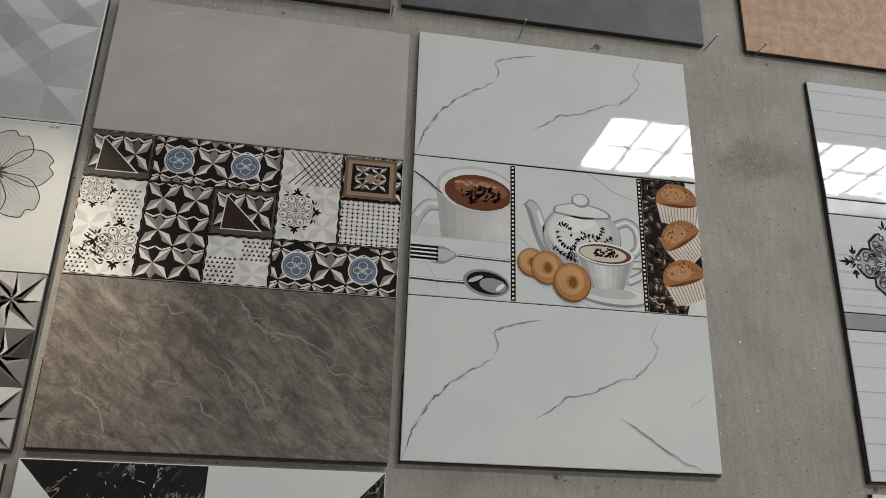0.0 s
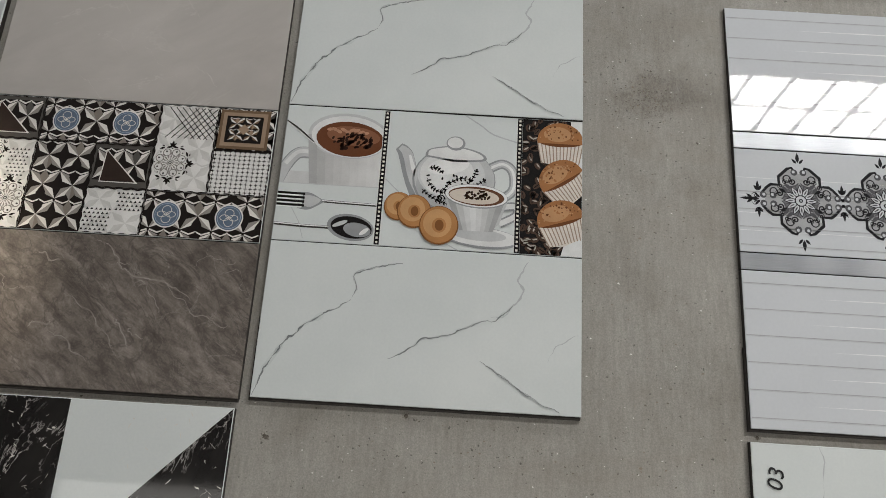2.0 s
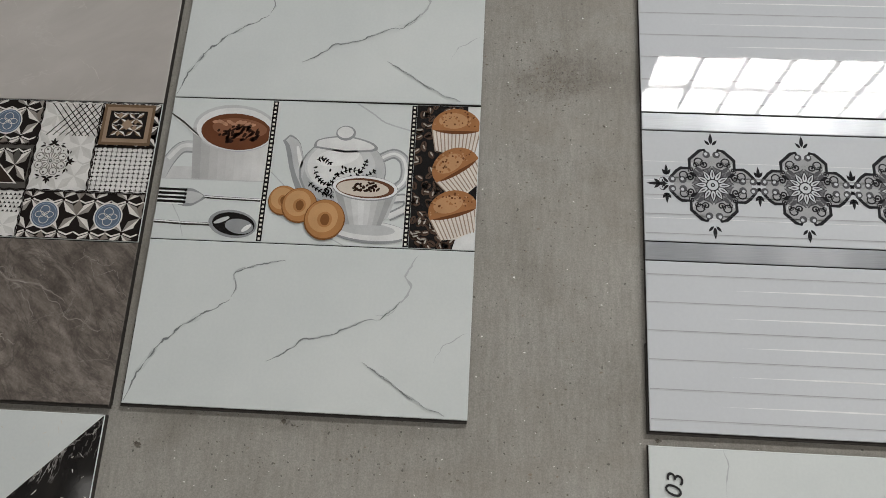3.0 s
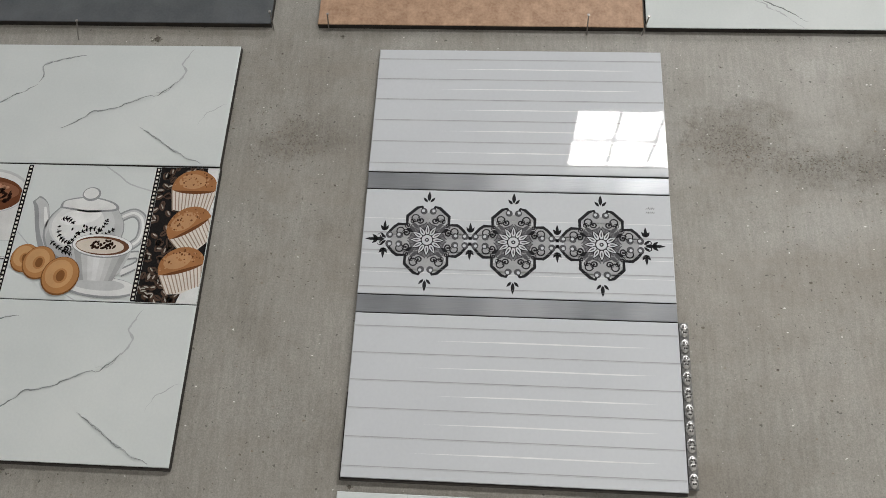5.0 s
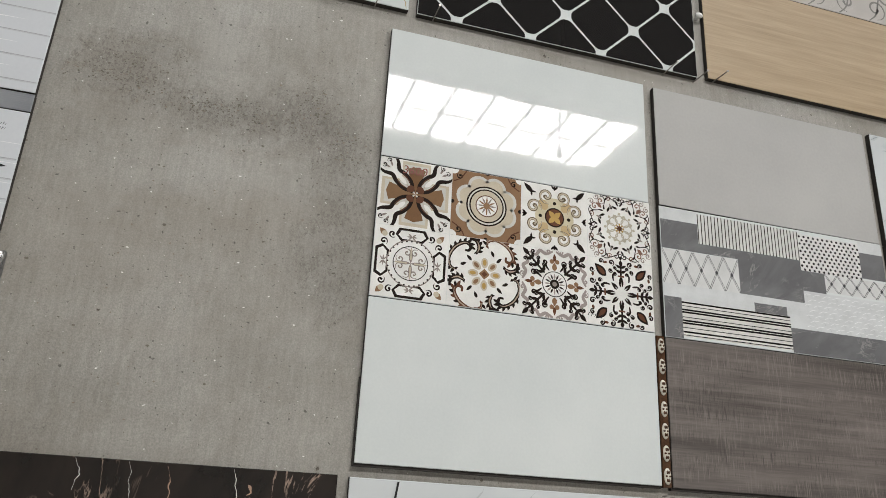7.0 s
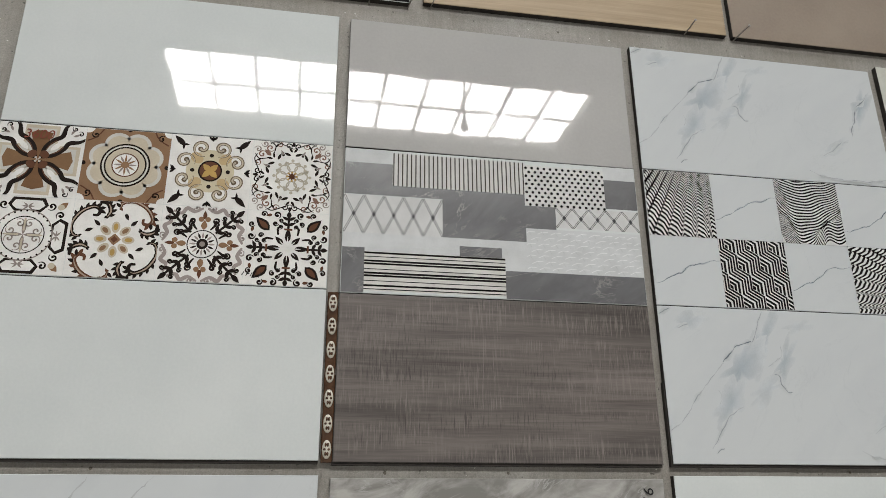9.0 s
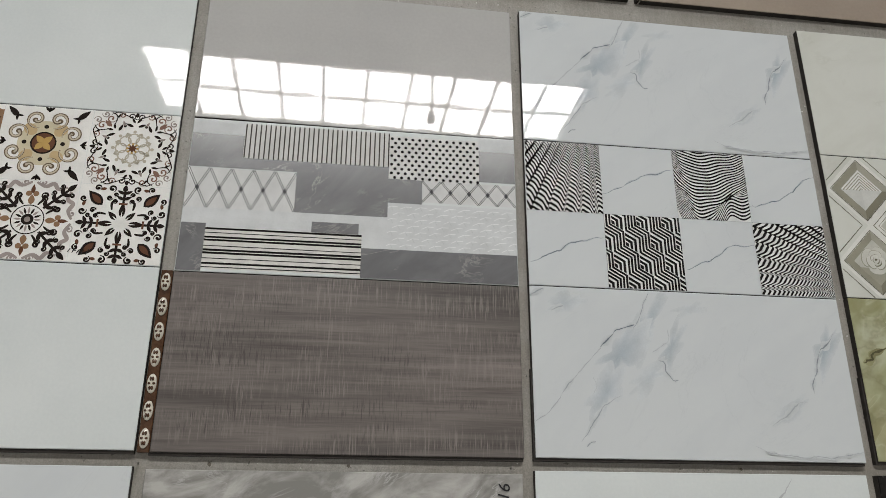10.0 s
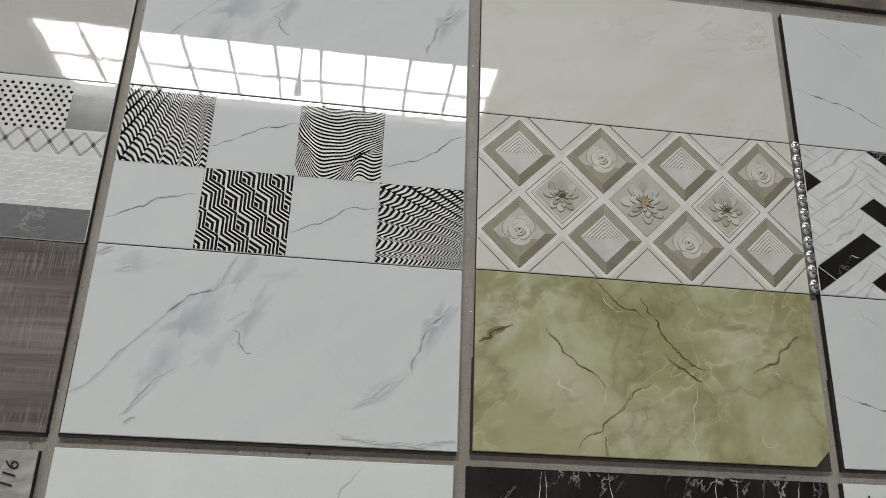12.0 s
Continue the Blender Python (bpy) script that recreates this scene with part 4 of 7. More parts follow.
for pts, wd in (([(0.48, 0.96), (0.545, 0.86), (0.57, 0.78), (0.655, 0.72), (0.715, 0.70), (0.81, 0.61)], 0.0022), ([(0.36, 0.35), (0.425, 0.31), (0.465, 0.23), (0.52, 0.18)], 0.0018), ([(0.08, 0.34), (0.145, 0.25), (0.20, 0.11)], 0.0018),
                ([(0.56, 0.46), (0.59, 0.40), (0.645, 0.27)], 0.0020), ([(0.30, 0.37), (0.345, 0.39), (0.39, 0.43)], 0.0018), ([(0.28, 0.88), (0.33, 0.82), (0.37, 0.79)], 0.0016), ([(0.72, 0.68), (0.78, 0.60), (0.82, 0.52), (0.95, 0.42)], 0.0010), ([(0.40, 0.60), (0.46, 0.52), (0.55, 0.36), (0.62, 0.20)], 0.0010)):
    s = Sheet((0.0013, 0.5935, 0.0013, 0.2985))
    vein(s, [(a * 0.595, b * 0.299) for a, b in pts], wd * 0.8, PALE_LINE, rng, 0.011, 0.5, (ink((0.175, 0.152, 0.134), 0.4), ink((0.235, 0.208, 0.186), 0.4)))
    s.done("printed_vein", P1[2])
for k in range(7):
    s = Sheet((0.0013, 0.5935, 0.0013, 0.3025))
    x, y = rng.uniform(0.05, 0.5), rng.uniform(0.05, 0.28)
    vein(s, [(x, y), (x + 0.03, y - 0.02), (x + 0.055, y - 0.05)], 0.0016, ink((0.50, 0.475, 0.445), 0.42), rng, 0.008)
    s.done("printed_vein", P1[0])


# facet patterns
def facets(s, x0, y0, w, h, nx, ny, tones, layer=0, diamonds=True):
    """Four-pointed stars of split kites, tall lozenges between them and pale chevrons over dark wedges."""
    cw, ch = w / nx, h / ny
    dark, light, mid, soft = tones
    for i in range(nx):
        for j in range(ny):
            x, y = x0 + i * cw, y0 + j * ch
            s.rect(x, x + cw, y, y + ch, dark, layer)
            cx, cy = x + cw / 2, y + ch / 2
            for sx in (-1, 1):
                for sy in (-1, 1):
                    tip = (cx + sx * cw * 0.5, cy + sy * ch * 0.46)
                    s.poly([(cx, cy), (cx + sx * cw * 0.17, cy + sy * ch * 0.33), tip], light if sx * sy > 0 else soft, layer + 0.5)
                    s.poly([(cx, cy), (cx + sx * cw * 0.36, cy + sy * ch * 0.12), tip], soft if sx * sy > 0 else light, layer + 0.5)
            if diamonds:
                odd = (i + j) % 2
                for sg in (-1, 1):
                    s.poly([(cx, cy), (cx + cw * 0.16, cy + sg * ch * 0.27), (cx, cy + sg * ch * 0.5), (cx - cw * 0.16, cy + sg * ch * 0.27)], (mid if sg > 0 else dark) if odd else (dark if sg > 0 else soft), layer + 1)
                    s.poly([(cx, cy), (cx + cw * 0.16, cy + sg * ch * 0.27), (cx, cy + sg * ch * 0.5)], (mid if sg > 0 else dark) if odd else (dark if sg > 0 else mid), layer + 1.3)
                    if sg < 0:
                        continue
                    s.stroke([(cx - cw * 0.46, cy + sg * ch * 0.49), (cx - cw * 0.2, cy + sg * ch * 0.40), (cx, cy + sg * ch * 0.49), (cx + cw * 0.2, cy + sg * ch * 0.40), (cx + cw * 0.46, cy + sg * ch * 0.49)], ch * 0.05, light, layer + 0.8)


TAN, MIDGREY, PALEGREY = ink((0.20, 0.175, 0.155), 0.2), ink((0.085, 0.078, 0.072), 0.2), ink((0.27, 0.25, 0.23), 0.2)
DARKINK, IVINK, BLUEINK = ink((0.016, 0.013, 0.012), 0.2), ink((0.67, 0.645, 0.61), 0.2), ink((0.115, 0.155, 0.215), 0.2)
WHT2 = ink((0.69, 0.68, 0.66), 0.2)
SHADOWG = ink((0.24, 0.225, 0.21), 0.2)


def rosette(s, x, y, r, dark, mid, layer):
    """A round lace flower: fine petals in two rows, a scalloped rim and black sprays at its four points."""
    s.disc(x, y, r * 1.02, WHT2, layer - 0.5, n=24)
    for k in range(16):
        a = radians(k * 22.5)
        s.stroke([(x + 0.14 * r * math.cos(a), y + 0.14 * r * math.sin(a)), (x + 0.52 * r * math.cos(a), y + 0.52 * r * math.sin(a))], r * 0.035, mid, layer)
        s.leaf(x + 0.30 * r * math.cos(a), y + 0.30 * r * math.sin(a), k * 22.5, r * 0.30, r * 0.09, mid, layer)
    for k in range(8):
        a = radians(k * 45 + 22.5)
        px, py = x + 0.74 * r * math.cos(a), y + 0.74 * r * math.sin(a)
        s.ring(px, py, r * 0.24, r * 0.055, mid, layer + 0.4, n=14)
        s.leaf(px, py, k * 45 + 22.5, r * 0.16, r * 0.12, dark, layer + 0.6)
        a = radians(k * 45)
        s.scroll(x + 0.70 * r * math.cos(a), y + 0.70 * r * math.sin(a), k * 45, r * 0.13, r * 0.05, mid, layer + 0.6, 1.0)
        s.disc(x + 0.97 * r * math.cos(a), y + 0.97 * r * math.sin(a), r * 0.05, dark, layer + 0.8, n=7)
    s.disc(x, y, r * 0.11, dark, layer + 1, n=12)
    s.disc(x, y, r * 0.05, WHT2, layer + 1.4, n=8)


def spray(s, x, y, r, ang, layer):
    """Black leaves that close one point of a rosette's square."""
    c, q = math.cos(radians(ang)), math.sin(radians(ang))
    px, py = x + 1.12 * r * c, y + 1.12 * r * q
    for da, ln, wd in ((0, 0.42, 0.16), (42, 0.34, 0.13), (-42, 0.34, 0.13), (105, 0.40, 0.15), (-105, 0.40, 0.15)):
        s.leaf(px, py, ang + da, r * ln, r * wd, DARKINK, layer)
    for sg in (1, -1):
        b = radians(ang + sg * 24)
        s.leaf(x + 1.14 * r * math.cos(b), y + 1.14 * r * math.sin(b), ang + sg * 112, r * 0.38, r * 0.13, DARKINK, layer)
        s.leaf(x + 1.22 * r * math.cos(b), y + 1.22 * r * math.sin(b), ang + sg * 70, r * 0.22, r * 0.09, CHAR, layer + 0.3)


def mosaic(t):
    w, h = 0.595, 0.288
    cw, ch = w / 5, h / 3

    def cell(c, r, nc=1, nr=1):
        box = (c * cw + 0.0002, (c + nc) * cw - 0.0002, h - (r + nr) * ch + 0.0002, h - r * ch - 0.0002)
        return Sheet((max(box[0], 0.0012), min(box[1], w - 0.0012), max(box[2], 0.0012), min(box[3], h - 0.0012))), box

    def wavy(s, box):
        x0, x1, y0, y1 = box
        n = 30
        for a, b in (((x0, y0), (x1, y0)), ((x1, y0), (x1, y1)), ((x1, y1), (x0, y1)), ((x0, y1), (x0, y0))):
            d = math.hypot(b[0] - a[0], b[1] - a[1])
            m = int(n * d / cw)
            nx, ny = (b[1] - a[1]) / d, (a[0] - b[0]) / d
            s.stroke([(a[0] + (b[0] - a[0]) * k / m + nx * 0.0011 * math.sin(k * 1.1), a[1] + (b[1] - a[1]) * k / m + ny * 0.0011 * math.sin(k * 1.1)) for k in range(m + 1)], 0.0042, DARKINK, 8)
    for c, r in ((1, 0), (3, 2)):
        s, b = cell(c, r, 2, 1)
        facets(s, b[0] - 0.0454, (b[2] + b[3]) / 2 - 0.096, 0.31, 0.192, 5, 3, (DARKINK, IVINK, TAN, PALEGREY))
        for k in (0.2, 0.72):
            x, y = b[0] + k * (b[1] - b[0]), (b[2] + b[3]) / 2
            s.disc(x, y, 0.028, WHT2, 3)
            s.disc(x, y, 0.0255, BLUEINK, 4)
            s.ring(x, y, 0.0225, 0.0012, ink((0.3, 0.36, 0.44), 0.2), 5)
            for a in (0, 90, 180, 270):
                s.ring(x + 0.009 * math.cos(radians(a)), y + 0.009 * math.sin(radians(a)), 0.009, 0.0012, IVINK, 5, 0.009 if a % 180 else 0.006, 14)
        wavy(s, b)
        s.done("patch", t, "black and grey facets with blue discs")
    s, b = cell(1, 1, 1, 2)
    facets(s, b[0], b[2], b[1] - b[0], b[3] - b[2], 2, 3, (DARKINK, IVINK, TAN, PALEGREY))
    wavy(s, b)
    s.done("patch", t, "black, grey and tan facets")
    for c, r in ((0, 0), (2, 1)):
        s, b = cell(c, r)
        s.rect(*b, MIDGREY)
        facets(s, b[0] + 0.006, b[2] + 0.016, b[1] - b[0] - 0.012, b[3] - b[2] - 0.026, 2, 1, (DARKINK, IVINK, MIDGREY, PALEGREY), 1)
        s.poly([(b[0] + 0.020, b[2] + 0.012), (b[0] + 0.098, b[2] + 0.012), (b[0] + 0.024, b[3] - 0.012)], IVINK, 4)
        s.poly([(b[0] + 0.022, b[2] + 0.014), (b[0] + 0.092, b[2] + 0.014), (b[0] + 0.026, b[3] - 0.016)], ink((0.035, 0.024, 0.02), 0.2), 5)
        wavy(s, b)
        s.done("patch", t, "grey square with a dark triangle")
    s, b = cell(3, 0, 1, 2)
    s.rect(*b, WHT2)
    facets(s, b[0], b[2], b[1] - b[0], b[3] - b[2], 2, 3, (WHT2, ink((0.55, 0.54, 0.52), 0.2), WHT2, ink((0.58, 0.57, 0.55), 0.2)), 1)
    for k in range(-5, 6):
        for sg in (1, -1):
            s2 = [(b[0] + 0.085 + k * 0.013 - 0.03 * sg, b[3] - 0.075), (b[0] + 0.085 + k * 0.013 + 0.03 * sg, b[3] - 0.005)]
            if abs(k) < 4:
                s.stroke(s2, 0.0019, DARKINK, 3)
    x, y = b[0] + 0.036, b[2] + 0.062
    rosette(s, x, y, 0.032, CHAR, SHADOWG, 3)
    for a in (0, 90, 270):
        spray(s, x, y, 0.032, a, 4)
    wavy(s, b)
    s.done("patch", t, "white square with lattice and rosette")
    s, b = cell(4, 0)
    brown, ltbrown = ink((0.16, 0.105, 0.065), 0.2), ink((0.30, 0.215, 0.15), 0.2)
    s.rect(*b, DARKINK)
    facets(s, b[0], b[2], b[1] - b[0], b[3] - b[2], 3, 2, (DARKINK, IVINK, TAN, MIDGREY))
    for d, m in ((0.004, brown), (0.010, ltbrown), (0.018, DARKINK)):
        s.rect(b[0] + d, b[1] - 0.008 - d, b[2] + d, b[3] - d, m, 3 + int(d * 500))
    facets(s, b[0] + 0.024, b[2] + 0.022, b[1] - b[0] - 0.056, b[3] - b[2] - 0.044, 2, 2, (DARKINK, IVINK, ltbrown, brown), 13)
    cx, cy = (b[0] + b[1] - 0.008) / 2, (b[2] + b[3]) / 2
    s.poly([(cx - 0.012, cy), (cx, cy - 0.012), (cx + 0.012, cy), (cx, cy + 0.012)], ltbrown, 15)
    wavy(s, b)
    s.done("patch", t, "brown framed square on dark facets")
    s, b = cell(4, 1)
    s.rect(*b, WHT2)
    for i in range(12):
        for j in range(11):
            x, y = b[0] + 0.005 + i * 0.0100, b[2] + 0.006 + j * 0.0088
            s.rect(x - 0.0034, x + 0.0034, y - 0.0008, y + 0.0008, DARKINK, 1)
            s.rect(x - 0.0008, x + 0.0008, y - 0.0034, y + 0.0034, DARKINK, 1)
    wavy(s, b)
    s.done("patch", t, "white square covered with small crosses")
    s, b = cell(2, 2)
    s.rect(*b, WHT2)
    facets(s, b[0], b[2], b[1] - b[0], b[3] - b[2], 2, 2, (WHT2, ink((0.55, 0.54, 0.52), 0.2), WHT2, ink((0.58, 0.57, 0.55), 0.2)), 1, False)
    rng = random.Random(4)
    for x0, y0, nx, ny in ((b[0] + 0.006, b[2] + 0.008, 6, 6), (b[0] + 0.066, b[2] + 0.052, 6, 5)):
        for i in range(nx):
            for j in range(ny):
                x, y = x0 + i * 0.0088 + (j % 2) * 0.004, y0 + j * 0.0085
                s.poly([(x - 0.0029, y - 0.002), (x + 0.0029, y - 0.0014), (x + rng.uniform(-0.001, 0.001), y + 0.0031)], BLACK, 4)
    wavy(s, b)
    s.done("patch", t, "white square with dark dots")
    s, b = cell(0, 1, 1, 2)
    s.rect(*b, WHT2)
    facets(s, b[0], b[2], b[1] - b[0], b[3] - b[2], 2, 3, (WHT2, ink((0.55, 0.54, 0.52), 0.2), WHT2, ink((0.58, 0.57, 0.55), 0.2)), 1, False)
    for x, y, r in ((b[0] + 0.028, b[3] - 0.026, 0.026), (b[0] + 0.082, b[2] + 0.062, 0.034)):
        rosette(s, x, y, r, CHAR, SHADOWG, 3)
        for a in (0, 90, 180, 270):
            spray(s, x, y, r, a, 4)
    for x0, y0, nx, ny in ((b[0] + 0.004, b[2] + 0.006, 5, 6), (b[0] + 0.07, b[3] - 0.08, 5, 8)):
        for i in range(nx):
            for j in range(ny):
                x, y = x0 + i * 0.008 + (j % 2) * 0.004, y0 + j * 0.008
                s.poly([(x - 0.0025, y - 0.0018), (x + 0.0025, y - 0.0013), (x, y + 0.0027)], BLACK, 4)
    wavy(s, b)
    s.done("patch", t, "white square with rosettes and dots")
    pen_strokes(t, 0.03, 0.045, 0.012, 3, ang=75)


mosaic(P1[1])


# medallion tile
def medallions(t):
    w, h = 0.6035, 0.2215
    dark, mid, soft = ink((0.026, 0.026, 0.029)), ink((0.10, 0.10, 0.108)), ink((0.25, 0.255, 0.265))
    R = 0.083
    fill = ink((0.375, 0.38, 0.39))
    for k, cx in enumerate((0.128, 0.297, 0.467)):
        s = Sheet((0.001, w - 0.001, 0.001, h - 0.001))
        cy = 0.113
        for q in (0, 2):
            for fl in (1, -1):
                s.place(cx, cy, q * 90, R, fl)
                s.stroke([(0.10, 0.74), (0.16, 0.86), (0.27, 0.83), (0.50, 0.61), (0.50, 0.395), (0.70, 0.395), (0.80, 0.32), (0.95, 0.14)], 0.078, dark, 1, (0.8, 0.8))
                s.poly([(0, 0), (0, 0.70), (0.12, 0.80), (0.27, 0.81), (0.49, 0.60), (0.49, 0.385), (0.70, 0.385), (0.80, 0.31), (0.92, 0.10), (0.86, 0.0)], fill, 0)
                s.disc(0.90, 0.11, 0.085, mid, 2, n=12)
                s.ring(0.30, 0.56, 0.09, 0.03, dark, 2, n=12)
                s.ring(0.64, 0.22, 0.09, 0.03, dark, 2, n=12)
                s.leaf(0.5, 0.3, 215, 0.2, 0.09, dark, 2)
                s.leaf(0.38, 0.40, 60, 0.16, 0.07, STRIPE_GLAZE, 2)
                s.disc(0.885, 0.12, 0.04, STRIPE_GLAZE, 3, n=8)
        for q in range(4):
            for fl in (1, -1):
                s.place(cx, cy, q * 90, R, fl)
                s.disc(0.11, 0.74 if q % 2 == 0 else 0.66, 0.085, mid, 2, n=12)
                s.disc(0.125, 0.755 if q % 2 == 0 else 0.675, 0.04, STRIPE_GLAZE, 3, n=8)
                s.scroll(0.17, 0.50, 80, 0.10, 0.035, dark, 2, 1.3, -1)
                s.scroll(0.36, 0.47, 200, 0.075, 0.03, dark, 2, 1.2, -1)
                s.stroke([(0.02, 0.46), (0.12, 0.38), (0.28, 0.36), (0.38, 0.40)], 0.026, mid, 1, smooth=5)
                s.leaf(0.22, 0.30, 45, 0.2, 0.09, mid, 2)
                s.leaf(0.30, 0.30, 20, 0.14, 0.05, soft, 1)
                s.leaf(0.03, 0.98, 48, 0.17, 0.065, dark, 1)
            s.place(cx, cy, q * 90, R)
            if q in (0, 2) or (k == 0 and q == 1) or (k == 2 and q == 3):
                s.leaf(0.0, 1.0, 90, 0.28, 0.09, dark, 1)
        s.place(cx, cy, 0, R)
        s.disc(0, 0, 0.43, ink((0.17, 0.17, 0.18)), 0.6, n=24)
        for q in range(24):
            s.leaf(0.2 * math.cos(q * 0.2618), 0.2 * math.sin(q * 0.2618), q * 15, 0.24, 0.035, mid, 1)
        for q in range(12):
            a = q * 30
            s.leaf(0.1 * math.cos(radians(a)), 0.1 * math.sin(radians(a)), a, 0.32, 0.15, dark, 2)
            s.leaf(0.12 * math.cos(radians(a)), 0.12 * math.sin(radians(a)), a, 0.27, 0.10, STRIPE_GLAZE, 3)
            s.leaf(0.18 * math.cos(radians(a)), 0.18 * math.sin(radians(a)), a, 0.16, 0.035, mid, 3.5)
        s.disc(0, 0, 0.15, dark, 4, n=16)
        s.disc(0, 0, 0.125, STRIPE_GLAZE, 5, n=14)
        s.disc(0, 0, 0.05, dark, 6, n=12)
        s.disc(0, 0, 0.02, STRIPE_GLAZE, 7, n=8)
        s.done("printed_medallion", t, "dark lacework medallion")
    s = Sheet((0.001, w - 0.001, 0.001, h - 0.001))
    for x in (0.2125, 0.382, 0.043, 0.552):
        for sg in (1, -1):
            for a in (90, 55, 125):
                s.leaf(x, 0.113 + sg * 0.018, sg * a, 0.022 if a == 90 else 0.014, 0.0062, dark, 1)
        if x in (0.043, 0.552):
            d = -1 if x < 0.1 else 1
            s.scroll(x + d * 0.006, 0.120, 180, 0.007, 0.002, dark, 1, 1, d)
            s.scroll(x + d * 0.006, 0.106, 180, 0.007, 0.002, dark, 1, 1, -d)
            for a in (0, 40, -40):
                s.leaf(x + d * 0.012, 0.113, (0 if d > 0 else 180) + a, 0.026 if a == 0 else 0.015, 0.0062, dark, 1)
    s.done("printed_leaves", t, "small dark leaf sprays")
    pen_strokes(t, 0.555, 0.19, 0.006, 2, "faint_mark", "faint pencil mark")


medallions(P3[1])
ln1, ln2, ln3 = ink((0.37, 0.375, 0.385)), ink((0.76, 0.765, 0.77)), ink((0.50, 0.515, 0.535))
for t, hh in ((P3[0], 0.2995), (P3[2], 0.3015), (P3[1], 0.2215)):
    for k in range(6 if hh > 0.25 else 4):
        s = Sheet((0.0015, 0.602, 0.0015, hh - 0.0015))
        y = hh * (0.065 + k * 0.17)
        for q in range(12):
            x0, x1 = 0.002 + q * 0.05, 0.002 + (q + 1) * 0.05
            s.rect(x0, x1, y - 0.0022, y + 0.0016, ln3)
            s.rect(x0, x1, y, y + 0.0013, ln1, 1)
        if hh > 0.25:
            x0 = 0.12 + 0.02 * ((k * 7) % 3)
            s.poly([(x0, y + 0.026), (0.50, y + 0.0255), (0.56, y + 0.0275), (0.30, y + 0.0285)], ln2)
        else:
            s.poly([(0.002, y + 0.03), (0.602, y + 0.03), (0.602, y + 0.031), (0.002, y + 0.031)], ln2)
        s.done("printed_stripe", t)


# brushed metal listels above and below the medallions
def listel(z0, z1):
    m, nt, b = nodes_of("brushed_metal", 0.3, 0.35)
    f = noise_of(nt, coords(nt, (2.2, 1, 1)), 2.4, 2)
    g = noise_of(nt, coords(nt, (3, 1, 300)), 6, 2)
    f = math_of(nt, "ADD", math_of(nt, "MULTIPLY", f, 0.8), math_of(nt, "MULTIPLY", g, 0.2))
    nt.links.new(ramp(nt, f, [(0.38, (0.20, 0.21, 0.225)), (0.62, (0.40, 0.41, 0.43))]), b.inputs["Base Color"])
    t = tile(1.019, 1.6225, z0, z1, m, "narrow brushed grey metal border strip", group="border strips", name="border_strip")
    t["category"] = "border strip"
    return t


listel(2.2905, 2.3265)
listel(2.0305, 2.0650)


# ---- flower panel beside the patchwork ----
def relief_tile(t, w, h, nx, ny, height, mat):
    """Raised prisms: flat triangles with every other joint lifted."""
    bm = bmesh.new()
    grid = {}
    for i in range(nx + 1):
        for j in range(ny + 1):
            up = height if (i + j) % 2 and 0 < i < nx and 0 < j < ny else 0.0
            grid[i, j] = bm.verts.new((0.003 + (w - 0.006) * i / nx, -0.0004 - up, 0.003 + (h - 0.006) * j / ny))
    for i in range(nx):
        for j in range(ny):
            a, b, c, d = grid[i, j], grid[i + 1, j], grid[i + 1, j + 1], grid[i, j + 1]
            m = bm.verts.new(((a.co.x + c.co.x) / 2, -0.0004 - height * (0.55 if (i + 2 * j) % 3 else 0.1), (a.co.z + c.co.z) / 2))
            for p, q in ((a, b), (b, c), (c, d), (d, a)):
                bm.faces.new((p, q, m))
    return part("relief", bm, mat, t, "raised faceted relief")


PEARL = mottled("pearl_white_satin", (0.40, 0.42, 0.425), (0.46, 0.475, 0.48), 0.3, 5, 0, 90)
relief_tile(P0[0], 0.6, 0.294, 8, 4, 0.014, PEARL)
relief_tile(P0[1], 0.6, 0.296, 8, 4, 0.0008, PEARL)


def big_flower(t):
    petal, petal_dark, line = ink((0.33, 0.338, 0.345), 0.25), ink((0.20, 0.205, 0.21), 0.25), ink((0.03, 0.03, 0.032), 0.25)
    cx, cy = 0.475, 0.185
    for k, (a, r) in enumerate(((15, 0.095), (-45, 0.10), (-100, 0.095), (75, 0.085), (135, 0.09), (195, 0.095))):
        s = Sheet((0.001, 0.599, 0.001, 0.295))
        s.place(cx, cy, a)
        edge = curve_through([(0, 0), (r * 0.45, 0.034), (r * 0.85, 0.03), (r * 1.02, 0.008), (r * 0.94, -0.004), (r * 0.98, -0.022), (r * 0.6, -0.04), (0.0, 0)], 7)
        s.poly(edge, petal, 8 + k % 2)
        s.stroke(edge, 0.0018, line, 11)
        for q in range(-4, 5):
            s.stroke([(0.005, 0), (r * 0.4, q * 0.006), (r * 0.72, q * 0.0075)], 0.0011, petal_dark, 10, (1, 0.2), 5)
        s.done("printed_petal", t, "grey petal with a black outline")
    s = Sheet()
    s.place(cx, cy)
    for k in range(9):
        s.leaf(0, 0, k * 40, 0.02, 0.006, line, 12)
    s.done("printed_stamen", t, "black flower centre")


big_flower(P0[1])
pen_strokes(P0[1], 0.545, 0.283, 0.007, 1)
s = Sheet((0.0015, 0.5985, 0.0015, 0.2985))
G = [ink((v, v * 0.985, v * 0.97), 0.22) for v in (0.035, 0.42, 0.09, 0.28, 0.06, 0.36, 0.14, 0.22)]
